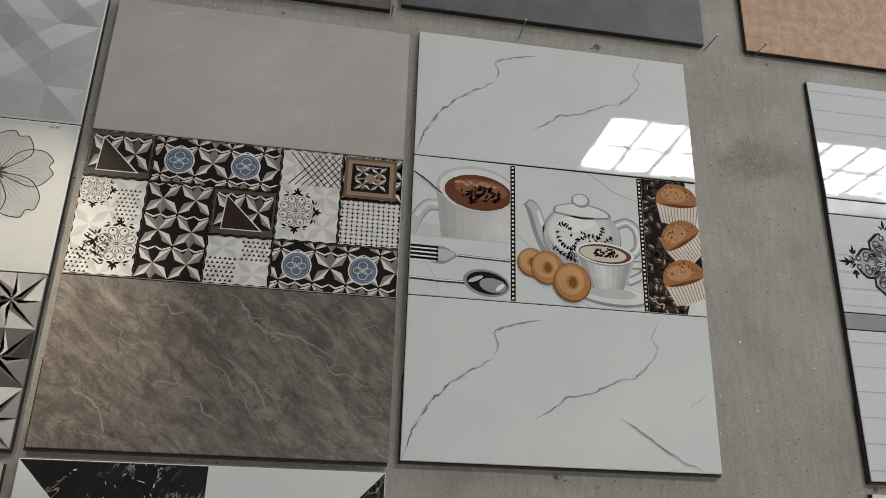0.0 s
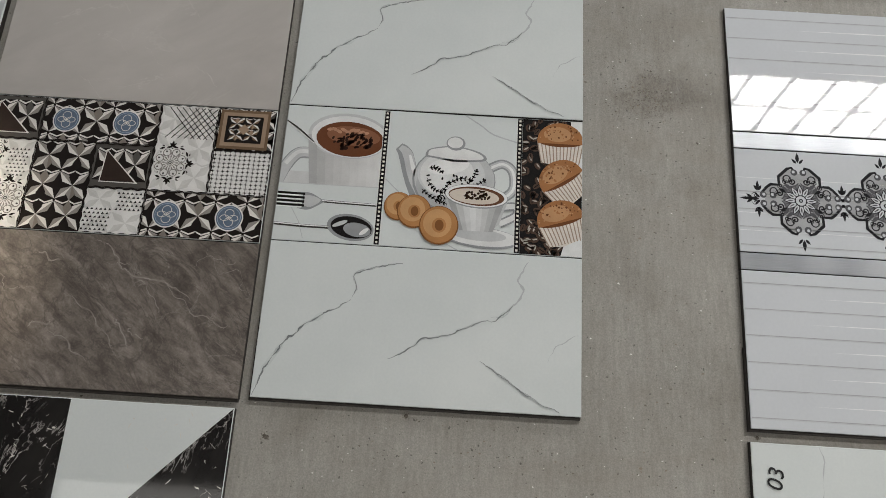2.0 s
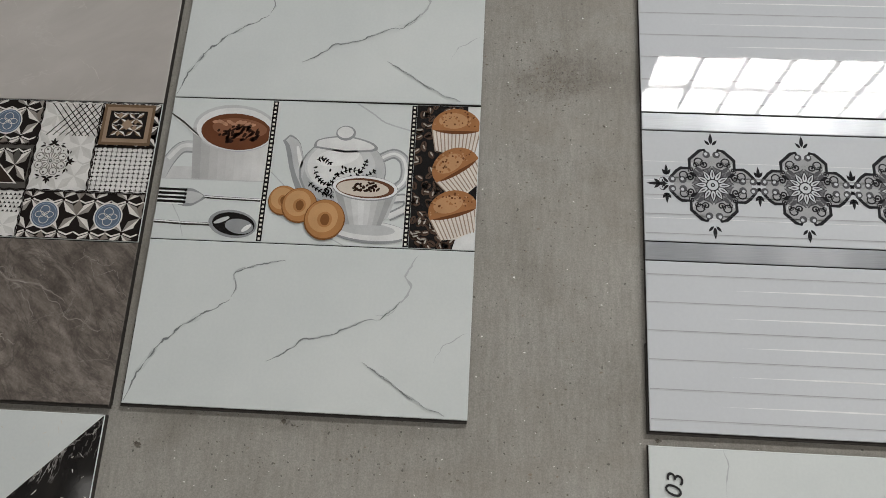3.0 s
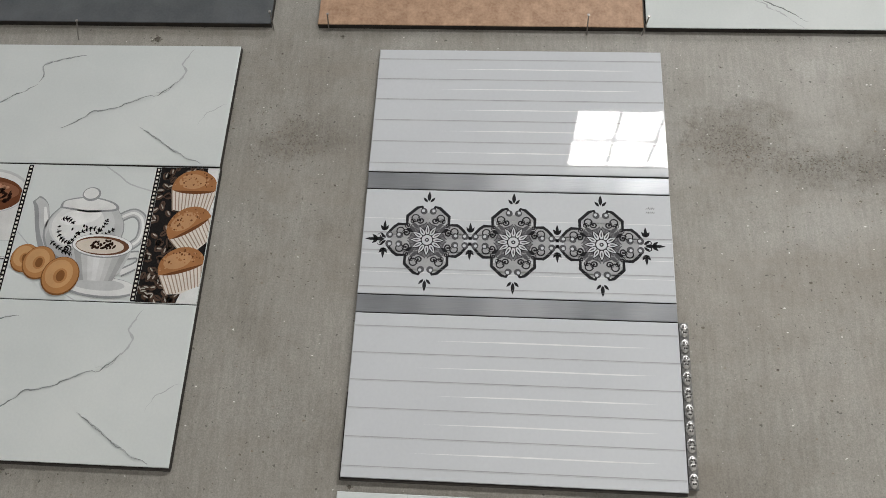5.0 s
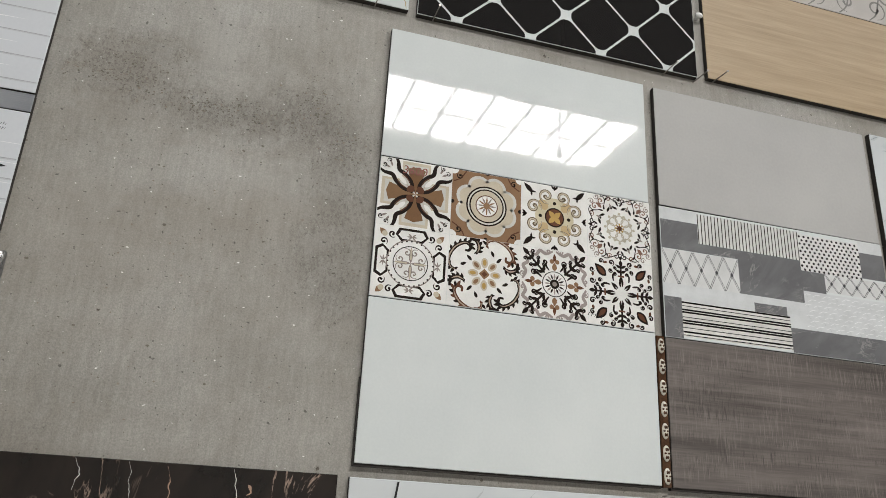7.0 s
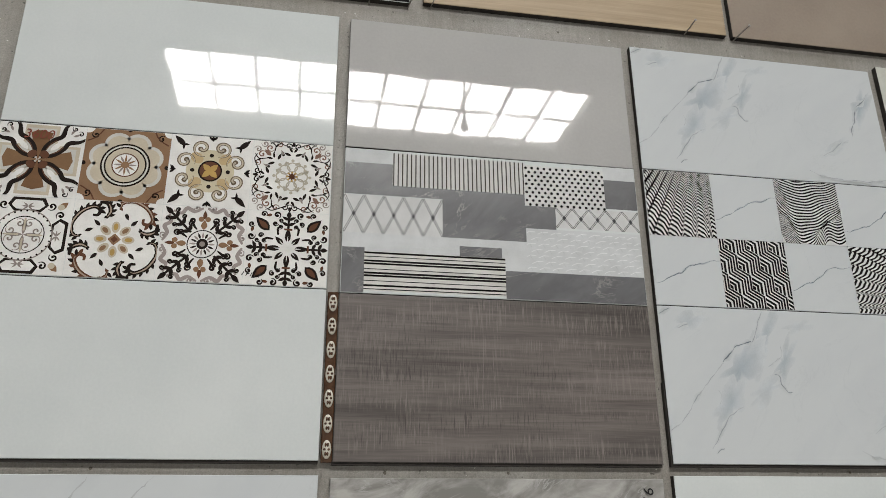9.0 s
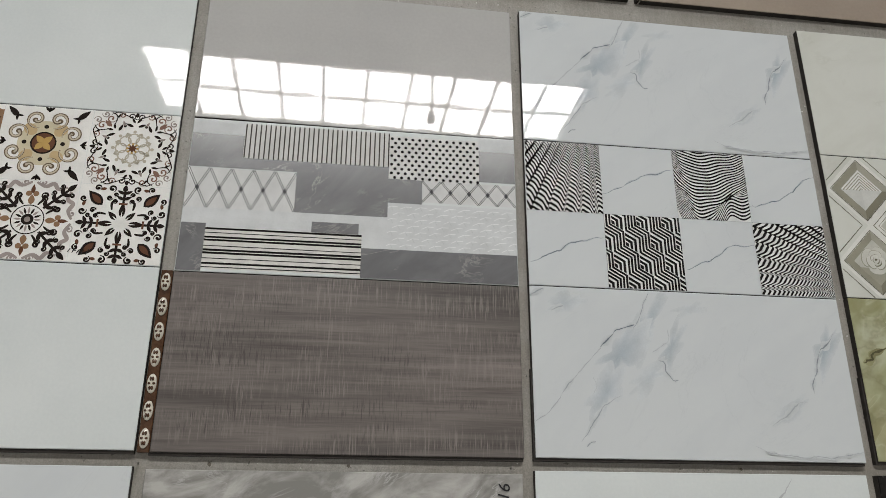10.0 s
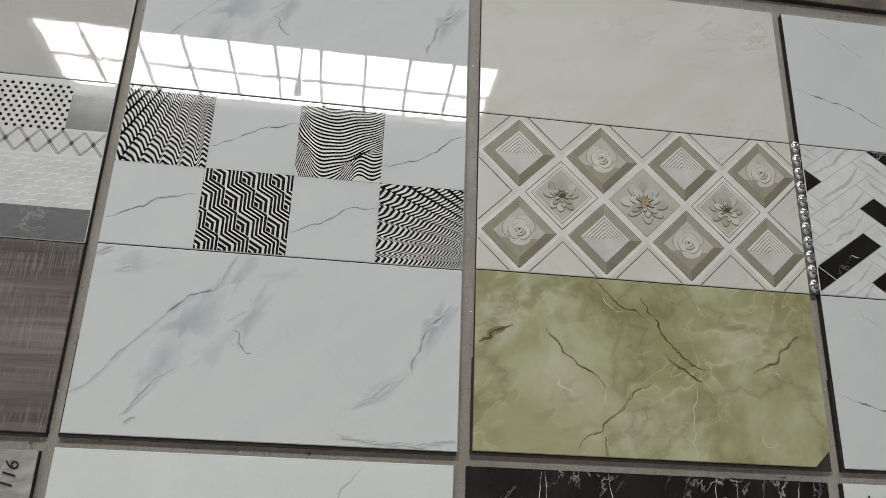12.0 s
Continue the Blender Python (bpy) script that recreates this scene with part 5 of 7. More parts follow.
for i in range(6):
    for j in range(3):
        x, y = i * 0.1 + 0.05, j * 0.1 + 0.05
        rim = [(x + 0.05 * a, y + 0.05 * b) for a, b in ((-1, -1), (0, -1), (1, -1), (1, 0), (1, 1), (0, 1), (-1, 1), (-1, 0))]
        inner = [(x + 0.016 * math.cos(radians(202.5 + 45 * k)), y + 0.016 * math.sin(radians(202.5 + 45 * k))) for k in range(8)]
        for k in range(8):
            s.poly([(x, y), rim[k], inner[k]], G[(k * 3 + i + j) % 8])
            s.poly([(x, y), inner[k - 1], rim[k]], G[(k * 5 + 3 + i) % 8])
            s.poly([rim[k], rim[(k + 1) % 8], inner[k]], G[(k * 2 + 1 + j) % 8])
s.done("printed_star_pattern", P0[2], "dark and pale star facets")


# ---- tile of eight ornaments ----
def ornaments(t):
    w, h = 0.605, 0.2934
    cw, ch = w / 4, h / 2
    dk, br, tan, cream, gold, grey, lt = ink((0.020, 0.015, 0.013)), ink((0.12, 0.056, 0.034)), ink((0.25, 0.15, 0.088)), ink((0.52, 0.46, 0.36)), ink((0.44, 0.29, 0.10)), ink((0.27, 0.23, 0.21)), ink((0.75, 0.74, 0.715))
    pale = ink((0.55, 0.54, 0.50))

    def cell(c, r):
        s = Sheet((max(c * cw + 0.0003, 0.0013), min((c + 1) * cw - 0.0003, w - 0.0013), max((1 - r) * ch + 0.0003, 0.0013), min((2 - r) * ch - 0.0003, h - 0.0013)))
        return s, c * cw + cw / 2, (1 - r) * ch + ch / 2, ch / 2

    def ground(s, x, y, R, m=lt):
        s.place()
        s.rect(x - cw / 2, x + cw / 2, y - R, y + R, m, 0)
    # brown cross with dark ribbons
    s, x, y, R = cell(0, 0)
    ground(s, x, y, R)
    for q in range(4):
        s.place(x, y, q * 90, R)
        s.poly([(0.0, 0), (0.34, -0.40), (0.95, -0.40), (0.95, 0.40), (0.34, 0.40)], cream, 1)
        s.poly([(0.0, 0), (0.36, -0.33), (0.86, -0.33), (0.86, 0.33), (0.36, 0.33)], pale, 2)
        s.poly([(0.0, 0), (0.30, -0.13), (0.74, -0.26), (0.82, 0.0), (0.74, 0.26), (0.30, 0.13)], ink((0.21, 0.125, 0.068)) if q % 2 == 0 else ink((0.18, 0.10, 0.053)), 3)
        s.place(x, y, q * 90 + 45, R)
        for fl in (1, -1):
            s.stroke([(0.10, 0.0), (0.34, 0.15 * fl), (0.62, 0.17 * fl), (0.82, 0.13 * fl), (1.02, 0.26 * fl), (1.22, 0.30 * fl)], 0.12, dk, 4, (0.8, 0.4), 6)
            s.stroke([(0.30, 0.08 * fl), (0.46, 0.13 * fl), (0.66, 0.13 * fl)], 0.03, br, 4.5, (0.6, 0.3), 6)
            s.scroll(1.18, 0.10 * fl, 90, 0.08, 0.03, dk, 4, 0.9, fl)
            s.leaf(1.0, 0.04 * fl, 20 * fl, 0.2, 0.06, grey, 4)
        s.disc(0.20, 0, 0.10, br, 5, 0.12, n=14)
        s.leaf(0.36, 0, 0, 0.42, 0.13, lt, 3.6)
    s.done("patch", t, "brown cross with dark ribbons on white")
    # round flower in brown corners
    s, x, y, R = cell(1, 0)
    ground(s, x, y, R, tan)
    s.place(x, y, 0, R)
    for q in range(4):
        s.place(x, y, q * 90, R)
        s.scroll(0.80, 0.80, 45, 0.10, 0.04, dk, 1, 1, 1)
        s.disc(1.0, 1.0, 0.16, lt, 1, n=14)
        s.disc(1.0, 0.0, 0.06, dk, 2, n=10)
        s.stroke([(0.62, 0.98), (0.74, 0.78), (0.98, 0.62)], 0.035, br, 1, smooth=5)
    s.place(x, y, 0, R)
    for q in range(8):
        a = radians(q * 45 + 22.5)
        s.disc(0.60 * math.cos(a), 0.60 * math.sin(a), 0.34, pale, 2, n=20)
    for q in range(8):
        a = radians(q * 45 + 22.5)
        s.disc(0.58 * math.cos(a), 0.58 * math.sin(a), 0.27, cream, 3, n=20)
    for k, (r, m) in enumerate(((0.66, cream), (0.60, dk), (0.555, pale), (0.51, dk), (0.47, cream), (0.33, br), (0.30, lt))):
        s.disc(0, 0, r, m, 4 + k, n=36)
    for q in range(12):
        s.leaf(0.05 * math.cos(q * 0.5236), 0.05 * math.sin(q * 0.5236), q * 30, 0.24, 0.05, tan if q % 2 else grey, 12)
    s.disc(0, 0, 0.10, tan, 13, n=12)
    s.done("patch", t, "cream flower with rings on brown")
    # gold quatrefoil with scrolls
    s, x, y, R = cell(2, 0)
    ground(s, x, y, R)
    s.place(x, y, 0, R)
    s.disc(0, 0, 0.60, ink((0.56, 0.50, 0.36)), 1, n=30)
    for q in range(4):
        s.place(x, y, q * 90, R)
        for fl in (1, -1):
            s.scroll(0.64, 0.25 * fl, 200 * fl, 0.25, 0.085, ink((0.16, 0.12, 0.08)), 3, 1.2, -fl)
            s.scroll(0.64, 0.25 * fl, 200 * fl, 0.245, 0.04, cream, 4, 1.15, -fl)
            s.leaf(0.88, 0.0, 45 * fl, 0.16, 0.07, dk, 3)
        s.leaf(0.84, 0, 0, 0.16, 0.08, dk, 3)
        s.disc(0.44, 0.0, 0.055, dk, 3, n=10)
        s.place(x, y, q * 90 + 45, R)
        s.disc(0.50, 0, 0.18, ink((0.50, 0.375, 0.21)), 2, 0.14, n=16)
        s.leaf(0.95, 0, 0, 0.40, 0.15, dk, 3)
        for fl in (1, -1):
            s.leaf(1.02, 0, 140 * fl, 0.16, 0.06, dk, 3)
    s.place(x, y, 0, R)
    s.disc(0, 0, 0.30, dk, 4, n=24)
    s.disc(0, 0, 0.26, br, 5, n=22)
    for q in range(4):
        s.leaf(0, 0, q * 90 + 45, 0.26, 0.16, gold, 6)
    s.done("patch", t, "gold and brown scrolled quatrefoil")
    # lace ring
    s, x, y, R = cell(3, 0)
    ground(s, x, y, R)
    lace, rust = ink((0.45, 0.42, 0.34)), ink((0.22, 0.13, 0.10))
    for q in range(8):
        s.place(x, y, q * 45, R)
        s.ring(0.27, 0, 0.13, 0.035, lace, 1, n=14)
        s.disc(0.46, 0, 0.045, lace, 1.4, n=8)
        for fl in (1, -1):
            s.leaf(0.33, 0.06 * fl, 55 * fl, 0.16, 0.07, lace, 1.8)
        s.leaf(0, 0, 0, 0.14, 0.05, br, 3)
        s.disc(0.12, 0, 0.03, gold, 4, n=7)
        # wreath of paired leaves
        for fl in (1, -1):
            s.leaf(0.60, 0.05 * fl, 68 * fl, 0.22, 0.075, dk, 2)
            s.leaf(0.70, 0.02 * fl, 35 * fl, 0.17, 0.06, dk, 2.3)
        s.place(x, y, q * 45 + 22.5, R)
        s.disc(0.66, 0, 0.04, dk, 2, n=8)
        s.leaf(0.66, 0, 0, 0.16, 0.06, grey, 2.2)
    for q in range(4):
        s.place(x, y, q * 90, R)
        for fl in (1, -1):
            s.scroll(0.88, 0.13 * fl, 200, 0.10, 0.032, dk, 2.5, 1.1, fl)
            s.scroll(0.90, 0.36 * fl, 60, 0.10, 0.030, rust, 2.5, 1.1, -fl)
            s.stroke([(0.80, 0.0), (0.90, 0.24 * fl), (0.98, 0.46 * fl), (0.90, 0.62 * fl)], 0.028, dk, 2.8, (0.6, 0.4), 6)
        s.leaf(0.86, 0, 0, 0.15, 0.09, dk, 3)
        s.place(x, y, q * 90 + 45, R)
        s.leaf(0.80, 0, 0, 0.24, 0.11, rust, 2.5)
        for fl in (1, -1):
            s.scroll(0.98, 0.14 * fl, 220, 0.12, 0.034, rust, 2.6, 1.1, fl)
            s.scroll(1.16, 0.12 * fl, 40, 0.10, 0.032, grey, 2.6, 1.1, -fl)
            s.stroke([(0.80, 0.10 * fl), (0.94, 0.28 * fl), (1.12, 0.26 * fl)], 0.03, dk, 2.9, (0.6, 0.4), 6)
            s.leaf(0.90, 0.26 * fl, 70 * fl, 0.13, 0.05, dk, 3)
    s.done("patch", t, "fine black lace ring on white")
    # octagon with cross
    s, x, y, R = cell(0, 1)
    ground(s, x, y, R)
    for q in range(4):
        s.place(x, y, q * 90, R)
        s.poly([(0.78, -0.46), (0.97, -0.36), (0.97, 0.36), (0.78, 0.46), (0.60, 0.30), (0.60, -0.30)], dk, 1)
        s.poly([(0.77, -0.38), (0.90, -0.30), (0.90, 0.30), (0.77, 0.38), (0.66, 0.26), (0.66, -0.26)], lt, 2)
        for a in (0, 40, -40):
            s.leaf(0.74, 0.0, 90 + a, 0.15, 0.04, grey, 3)
            s.leaf(0.74, 0.0, -90 + a, 0.15, 0.04, grey, 3)
        s.rect(0.97, 1.03, -0.02, 0.02, lt, 3)
        s.leaf(0.0, 0.0, 0, 0.46, 0.10, grey, 5)
        s.rect(0.10, 0.42, -0.022, 0.022, cream, 5.5)
        s.place(x, y, q * 90 + 45, R)
        for fl in (1, -1):
            s.scroll(0.28, 0.13 * fl, 0, 0.12, 0.034, grey, 5, 1.1, fl)
            s.scroll(0.92, 0.16 * fl, 180, 0.11, 0.045, dk, 2, 1, fl)
        s.leaf(1.0, 0, 0, 0.26, 0.16, tan, 2)
        s.disc(1.06, 0, 0.08, cream, 3, n=10)
    s.place(x, y, 0, R)
    s.disc(0, 0, 0.66, grey, 2, n=34)
    s.disc(0, 0, 0.63, lt, 3, n=34)
    s.ring(0, 0, 0.47, 0.025, dk, 4)
    for q in range(28):
        a = q * 2 * math.pi / 28
        s.disc(0.62 * math.cos(a), 0.62 * math.sin(a), 0.025, dk, 4, n=7)
    s.done("patch", t, "grey ringed cross in a black octagon")
    # gold flower with dark acanthus
    s, x, y, R = cell(1, 1)
    ground(s, x, y, R)
    fawn = ink((0.36, 0.28, 0.22))
    for q in range(8):
        s.place(x, y, q * 45, R)
        s.disc(0.32, 0, 0.15, cream, 2, 0.10, n=14)
        s.disc(0.33, 0, 0.09, gold if q % 2 == 0 else tan, 3, 0.055, n=12)
    for q in range(4):
        s.place(x, y, q * 90 + 45, R)
        for pts, wide, side, tone in (([(0.58, 0.52), (0.74, 0.62), (0.98, 0.46), (1.08, 0.12), (1.00, -0.18), (0.84, -0.24), (0.76, -0.12), (0.84, -0.03)], 0.11, 1, dk if q % 2 else br),
                                      ([(0.56, -0.20), (0.64, -0.40), (0.84, -0.48), (1.00, -0.36)], 0.12, -1, dk)):
            way = curve_through(pts, 7)
            s.stroke(way, wide, tone, 3, (0.4, 0.5))
            s.stroke(way[2:len(way) * 2 // 3], wide * 0.34, fawn, 4, (0.3, 0.3))
            # lobes along the outer side
            for k in range(3, len(way) * 3 // 4, 3):
                g = math.degrees(math.atan2(way[k + 1][1] - way[k - 1][1], way[k + 1][0] - way[k - 1][0]))
                s.leaf(way[k][0], way[k][1], g + side * 48, 0.17, 0.085, dk if k % 2 else tone, 3.5)
                s.leaf(way[k][0], way[k][1], g - side * 150, 0.12, 0.06, tone, 3.4)
        s.leaf(0.50, 0.02, 0, 0.22, 0.09, dk, 3.6)
        s.leaf(0.62, 0.36, 250, 0.20, 0.09, dk, 3.6)
    s.place(x, y, 45, R)
    s.rect(-0.11, 0.11, -0.11, 0.11, tan, 5)
    s.rect(-0.06, 0.06, -0.06, 0.06, br, 6)
    s.done("patch", t, "gold flower among dark acanthus scrolls")
    # black daisy ring with grey scrolls
    s, x, y, R = cell(2, 1)
    ground(s, x, y, R)
    taupe = ink((0.33, 0.285, 0.27))
    for q in range(4):
        s.place(x, y, q * 90, R)
        s.leaf(0.38, 0, 0, 0.26, 0.15, tan, 2)
        s.disc(0.66, 0.08, 0.07, tan, 2, n=10)
        s.disc(0.66, -0.08, 0.07, tan, 2, n=10)
        s.leaf(0.66, 0, 0, 0.24, 0.10, br, 2.4)
        for fl in (1, -1):
            s.stroke([(0.96, 0.05 * fl), (0.86, 0.26 * fl), (0.94, 0.44 * fl), (0.80, 0.56 * fl), (0.86, 0.76 * fl)], 0.10, taupe, 2.6, (0.5, 0.5), 6)
            s.scroll(0.95, 0.20 * fl, 90, 0.09, 0.04, taupe, 2.8, 1, fl)
            s.stroke([(0.38, 0.16 * fl), (0.52, 0.26 * fl), (0.64, 0.22 * fl)], 0.06, dk, 3, (0.5, 0.3), 5)
            s.scroll(0.62, 0.30 * fl, 120, 0.09, 0.05, dk, 3.2, 1, fl)
        s.place(x, y, q * 90 + 45, R)
        s.stroke([(0.42, 0), (1.10, 0)], 0.06, dk, 3.4)
        for k in range(3):
            for fl in (1, -1):
                s.leaf(0.46 + 0.24 * k, 0.0, 48 * fl, 0.22, 0.10, dk, 3.6)
                s.scroll(0.60 + 0.24 * k, 0.17 * fl, 160, 0.075, 0.042, dk, 3.8, 1, fl)
        s.leaf(1.08, 0, 0, 0.28, 0.13, dk, 3.9)
    s.place(x, y, 0, R)
    s.disc(0, 0, 0.37, lt, 4.2, n=30)
    s.ring(0, 0, 0.36, 0.025, dk, 4.4)
    for q in range(16):
        a = q * 2 * math.pi / 16
        s.leaf(0.14 * math.cos(a), 0.14 * math.sin(a), math.degrees(a), 0.17, 0.055, dk if q % 2 else taupe, 4.6)
    s.disc(0, 0, 0.14, dk, 5, n=16)
    s.disc(0, 0, 0.07, grey, 6, n=10)
    s.done("patch", t, "black daisy ringed with grey scrolls")
    # snowflake of dark leaves
    s, x, y, R = cell(3, 1)
    ground(s, x, y, R)
    for q in range(8):
        s.place(x, y, q * 45, R)
        if q % 2 == 0:
            s.leaf(0.16, 0, 0, 0.40, 0.15, dk, 3)
            s.leaf(0.05, 0, 0, 0.30, 0.03, lt, 4)
            s.stroke([(0.50, 0), (0.92, 0)], 0.06, dk, 3.2)
            for k in range(2):
                for fl in (1, -1):
                    s.leaf(0.62 + 0.15 * k, 0, 62 * fl, 0.20, 0.085, dk, 3.4)
                    s.scroll(0.58 + 0.17 * k, 0.20 * fl, 160, 0.065, 0.04, dk, 3.6, 1, fl)
            s.leaf(0.82, 0, 0, 0.2, 0.12, dk, 3.7)
            s.rect(0.49, 0.54, -0.10, 0.10, br, 3.8)
            for fl in (1, -1):
                s.scroll(0.90, 0.30 * fl, 200, 0.10, 0.05, dk, 2, 1, fl)
                s.leaf(0.90, 0.42 * fl, 100 * fl, 0.16, 0.08, br, 2.2)
        else:
            s.leaf(0.14, 0, 0, 0.30, 0.13, dk, 3)
            s.leaf(0.04, 0, 0, 0.26, 0.03, lt, 4)
            s.leaf(0.66, 0, 0, 0.50, 0.26, dk, 2)
            s.leaf(0.72, 0, 0, 0.34, 0.14, br, 3)
            for fl in (1, -1):
                s.stroke([(0.42, 0.08 * fl), (0.56, 0.20 * fl), (0.52, 0.32 * fl)], 0.06, dk, 2.4, (0.6, 0.4), 5)
                s.scroll(0.70, 0.24 * fl, 220, 0.075, 0.045, dk, 2.6, 1, fl)
                s.scroll(1.08, 0.20 * fl, 200, 0.085, 0.045, dk, 2.8, 1, -fl)
    s.done("patch", t, "snowflake of dark leaves and brown drops")
    written(t, "3600", 0.045, 0.262, 0.026, 0, ink((0.20, 0.05, 0.03), 0.3))["label"] = "handwritten number in red-brown pen"
    pen_strokes(t, 0.452, 0.018, 0.012, 1, "pen_mark", "dark pen scribble", -6)


ornaments(P4[1])


# ---- slate and white patchwork ----
def patchwork(t):
    w, h = 0.602, 0.298
    slate = marble("slate_print", (0.13, 0.13, 0.135), (0.185, 0.185, 0.19), (0.34, 0.33, 0.32), 0.2, 7, 40, (0.4, 0.7), 0.012, 8.8)
    wht, lin = ink((0.57, 0.585, 0.59)), ink((0.07, 0.07, 0.075))
    X = lambda f: 0.0013 + f * (w - 0.0026)     # noqa: E731
    Y = lambda f: 0.0013 + (1 - f) * (h - 0.0026)  # noqa: E731

    def block(u0, u1, v0, v1, m, layer=0):
        s = Sheet((X(u0), X(u1), Y(v1), Y(v0)))
        s.rect(X(u0), X(u1), Y(v1), Y(v0), m, layer)
        return s
    for u0, u1, v0, v1, m in ((0, 0.155, 0, 0.10, wht), (0.885, 1, 0, 0.10, wht), (0, 0.155, 0.10, 0.33, slate), (0.155, 0.60, 0.255, 0.33, slate), (0.32, 0.60, 0.33, 0.60, slate),
                              (0.60, 0.705, 0.335, 0.50, slate), (0.885, 1, 0.10, 0.32, slate), (0, 0.6, 0.60, 0.70, wht), (0.515, 0.525, 0.70, 0.725, wht), (0.0, 0.07, 0.70, 1, slate), (0.07, 0.375, 0.70, 0.725, wht),
                              (0.375, 0.515, 0.655, 0.725, slate), (0.525, 1, 0.81, 1, slate), (0.525, 0.60, 0.70, 0.81, wht)):
        block(u0, u1, v0, v1, m, 1 if v0 == 0.655 else 0).done("patch", t, "slate-grey block" if m == slate else "plain white block")
    s = block(0.155, 0.60, 0.015, 0.255, ink((0.60, 0.60, 0.58)))
    n = 31
    for k in range(n):
        x = X(0.158 + 0.44 * k / (n - 1))
        s.rect(x - 0.0012, x + 0.0012, Y(0.255), Y(0.015), CHAR, 1)
    s.done("patch", t, "upright black and white stripes")
    s = block(0.60, 0.885, 0.03, 0.335, ink((0.60, 0.60, 0.59)))
    for i in range(13):
        for j in range(10):
            s.disc(X(0.608 + 0.0218 * i + (0.0109 if j % 2 else 0)), Y(0.05 + 0.0305 * j), 0.0030, BLACK, 1, n=10)
    s.done("patch", t, "white block with black dots")
    for u0, u1, v0, v1, n in ((0, 0.32, 0.335, 0.60, 5), (0.705, 1, 0.335, 0.485, 5)):
        s = block(u0, u1, v0, v1, ink((0.60, 0.605, 0.60)))
        d = (u1 - u0) / n
        for k in range(-1, n + 1):
            a, b = X(u0 + d * k), X(u0 + d * (k + 1))
            for e in (-0.0018, 0.0018):
                s.stroke([(a + e, Y(v1)), (b + e, Y(v0))], 0.0011, lin, 1)
                s.stroke([(a + e, Y(v0)), (b + e, Y(v1))], 0.0011, lin, 1)
            m = ((a + b) / 2, Y((v0 + v1) / 2))
            s.poly([(m[0] - 0.004, m[1]), (m[0], m[1] - 0.006), (m[0] + 0.004, m[1]), (m[0], m[1] + 0.006)], lin, 2)
        s.done("patch", t, "white block with a crossed lattice")
    s = block(0.60, 1, 0.50, 0.81, wht)
    pal, fold = ink((0.74, 0.75, 0.75)), ink((0.47, 0.485, 0.49))
    for i in range(9):
        for j in range(7):
            x, y = X(0.61 + 0.045 * i + (0.022 if j % 2 else 0)), Y(0.53 + 0.042 * j)
            s.stroke([(x - 0.010, y - 0.003), (x, y + 0.002), (x + 0.012, y + 0.002)], 0.0013, pal, 1)
            s.stroke([(x, y + 0.002), (x + 0.004, y - 0.006)], 0.0008, fold, 1)
    s.done("patch", t, "white block with faint raised cubes")
    s = block(0.07, 0.525, 0.725, 0.985, ink((0.62, 0.61, 0.58)))
    for f, wd in ((0.03, 0.003), (0.13, 0.0012), (0.24, 0.0030), (0.31, 0.0030), (0.45, 0.0012), (0.55, 0.0032), (0.62, 0.0032), (0.75, 0.0012), (0.87, 0.0030), (0.96, 0.0014)):
        y = Y(0.725 + 0.26 * f)
        s.rect(X(0.07), X(0.525), y - wd * 0.6, y + wd * 0.6, BLACK, 1)
    s.done("patch", t, "level black and white stripes")


patchwork(P5[1])


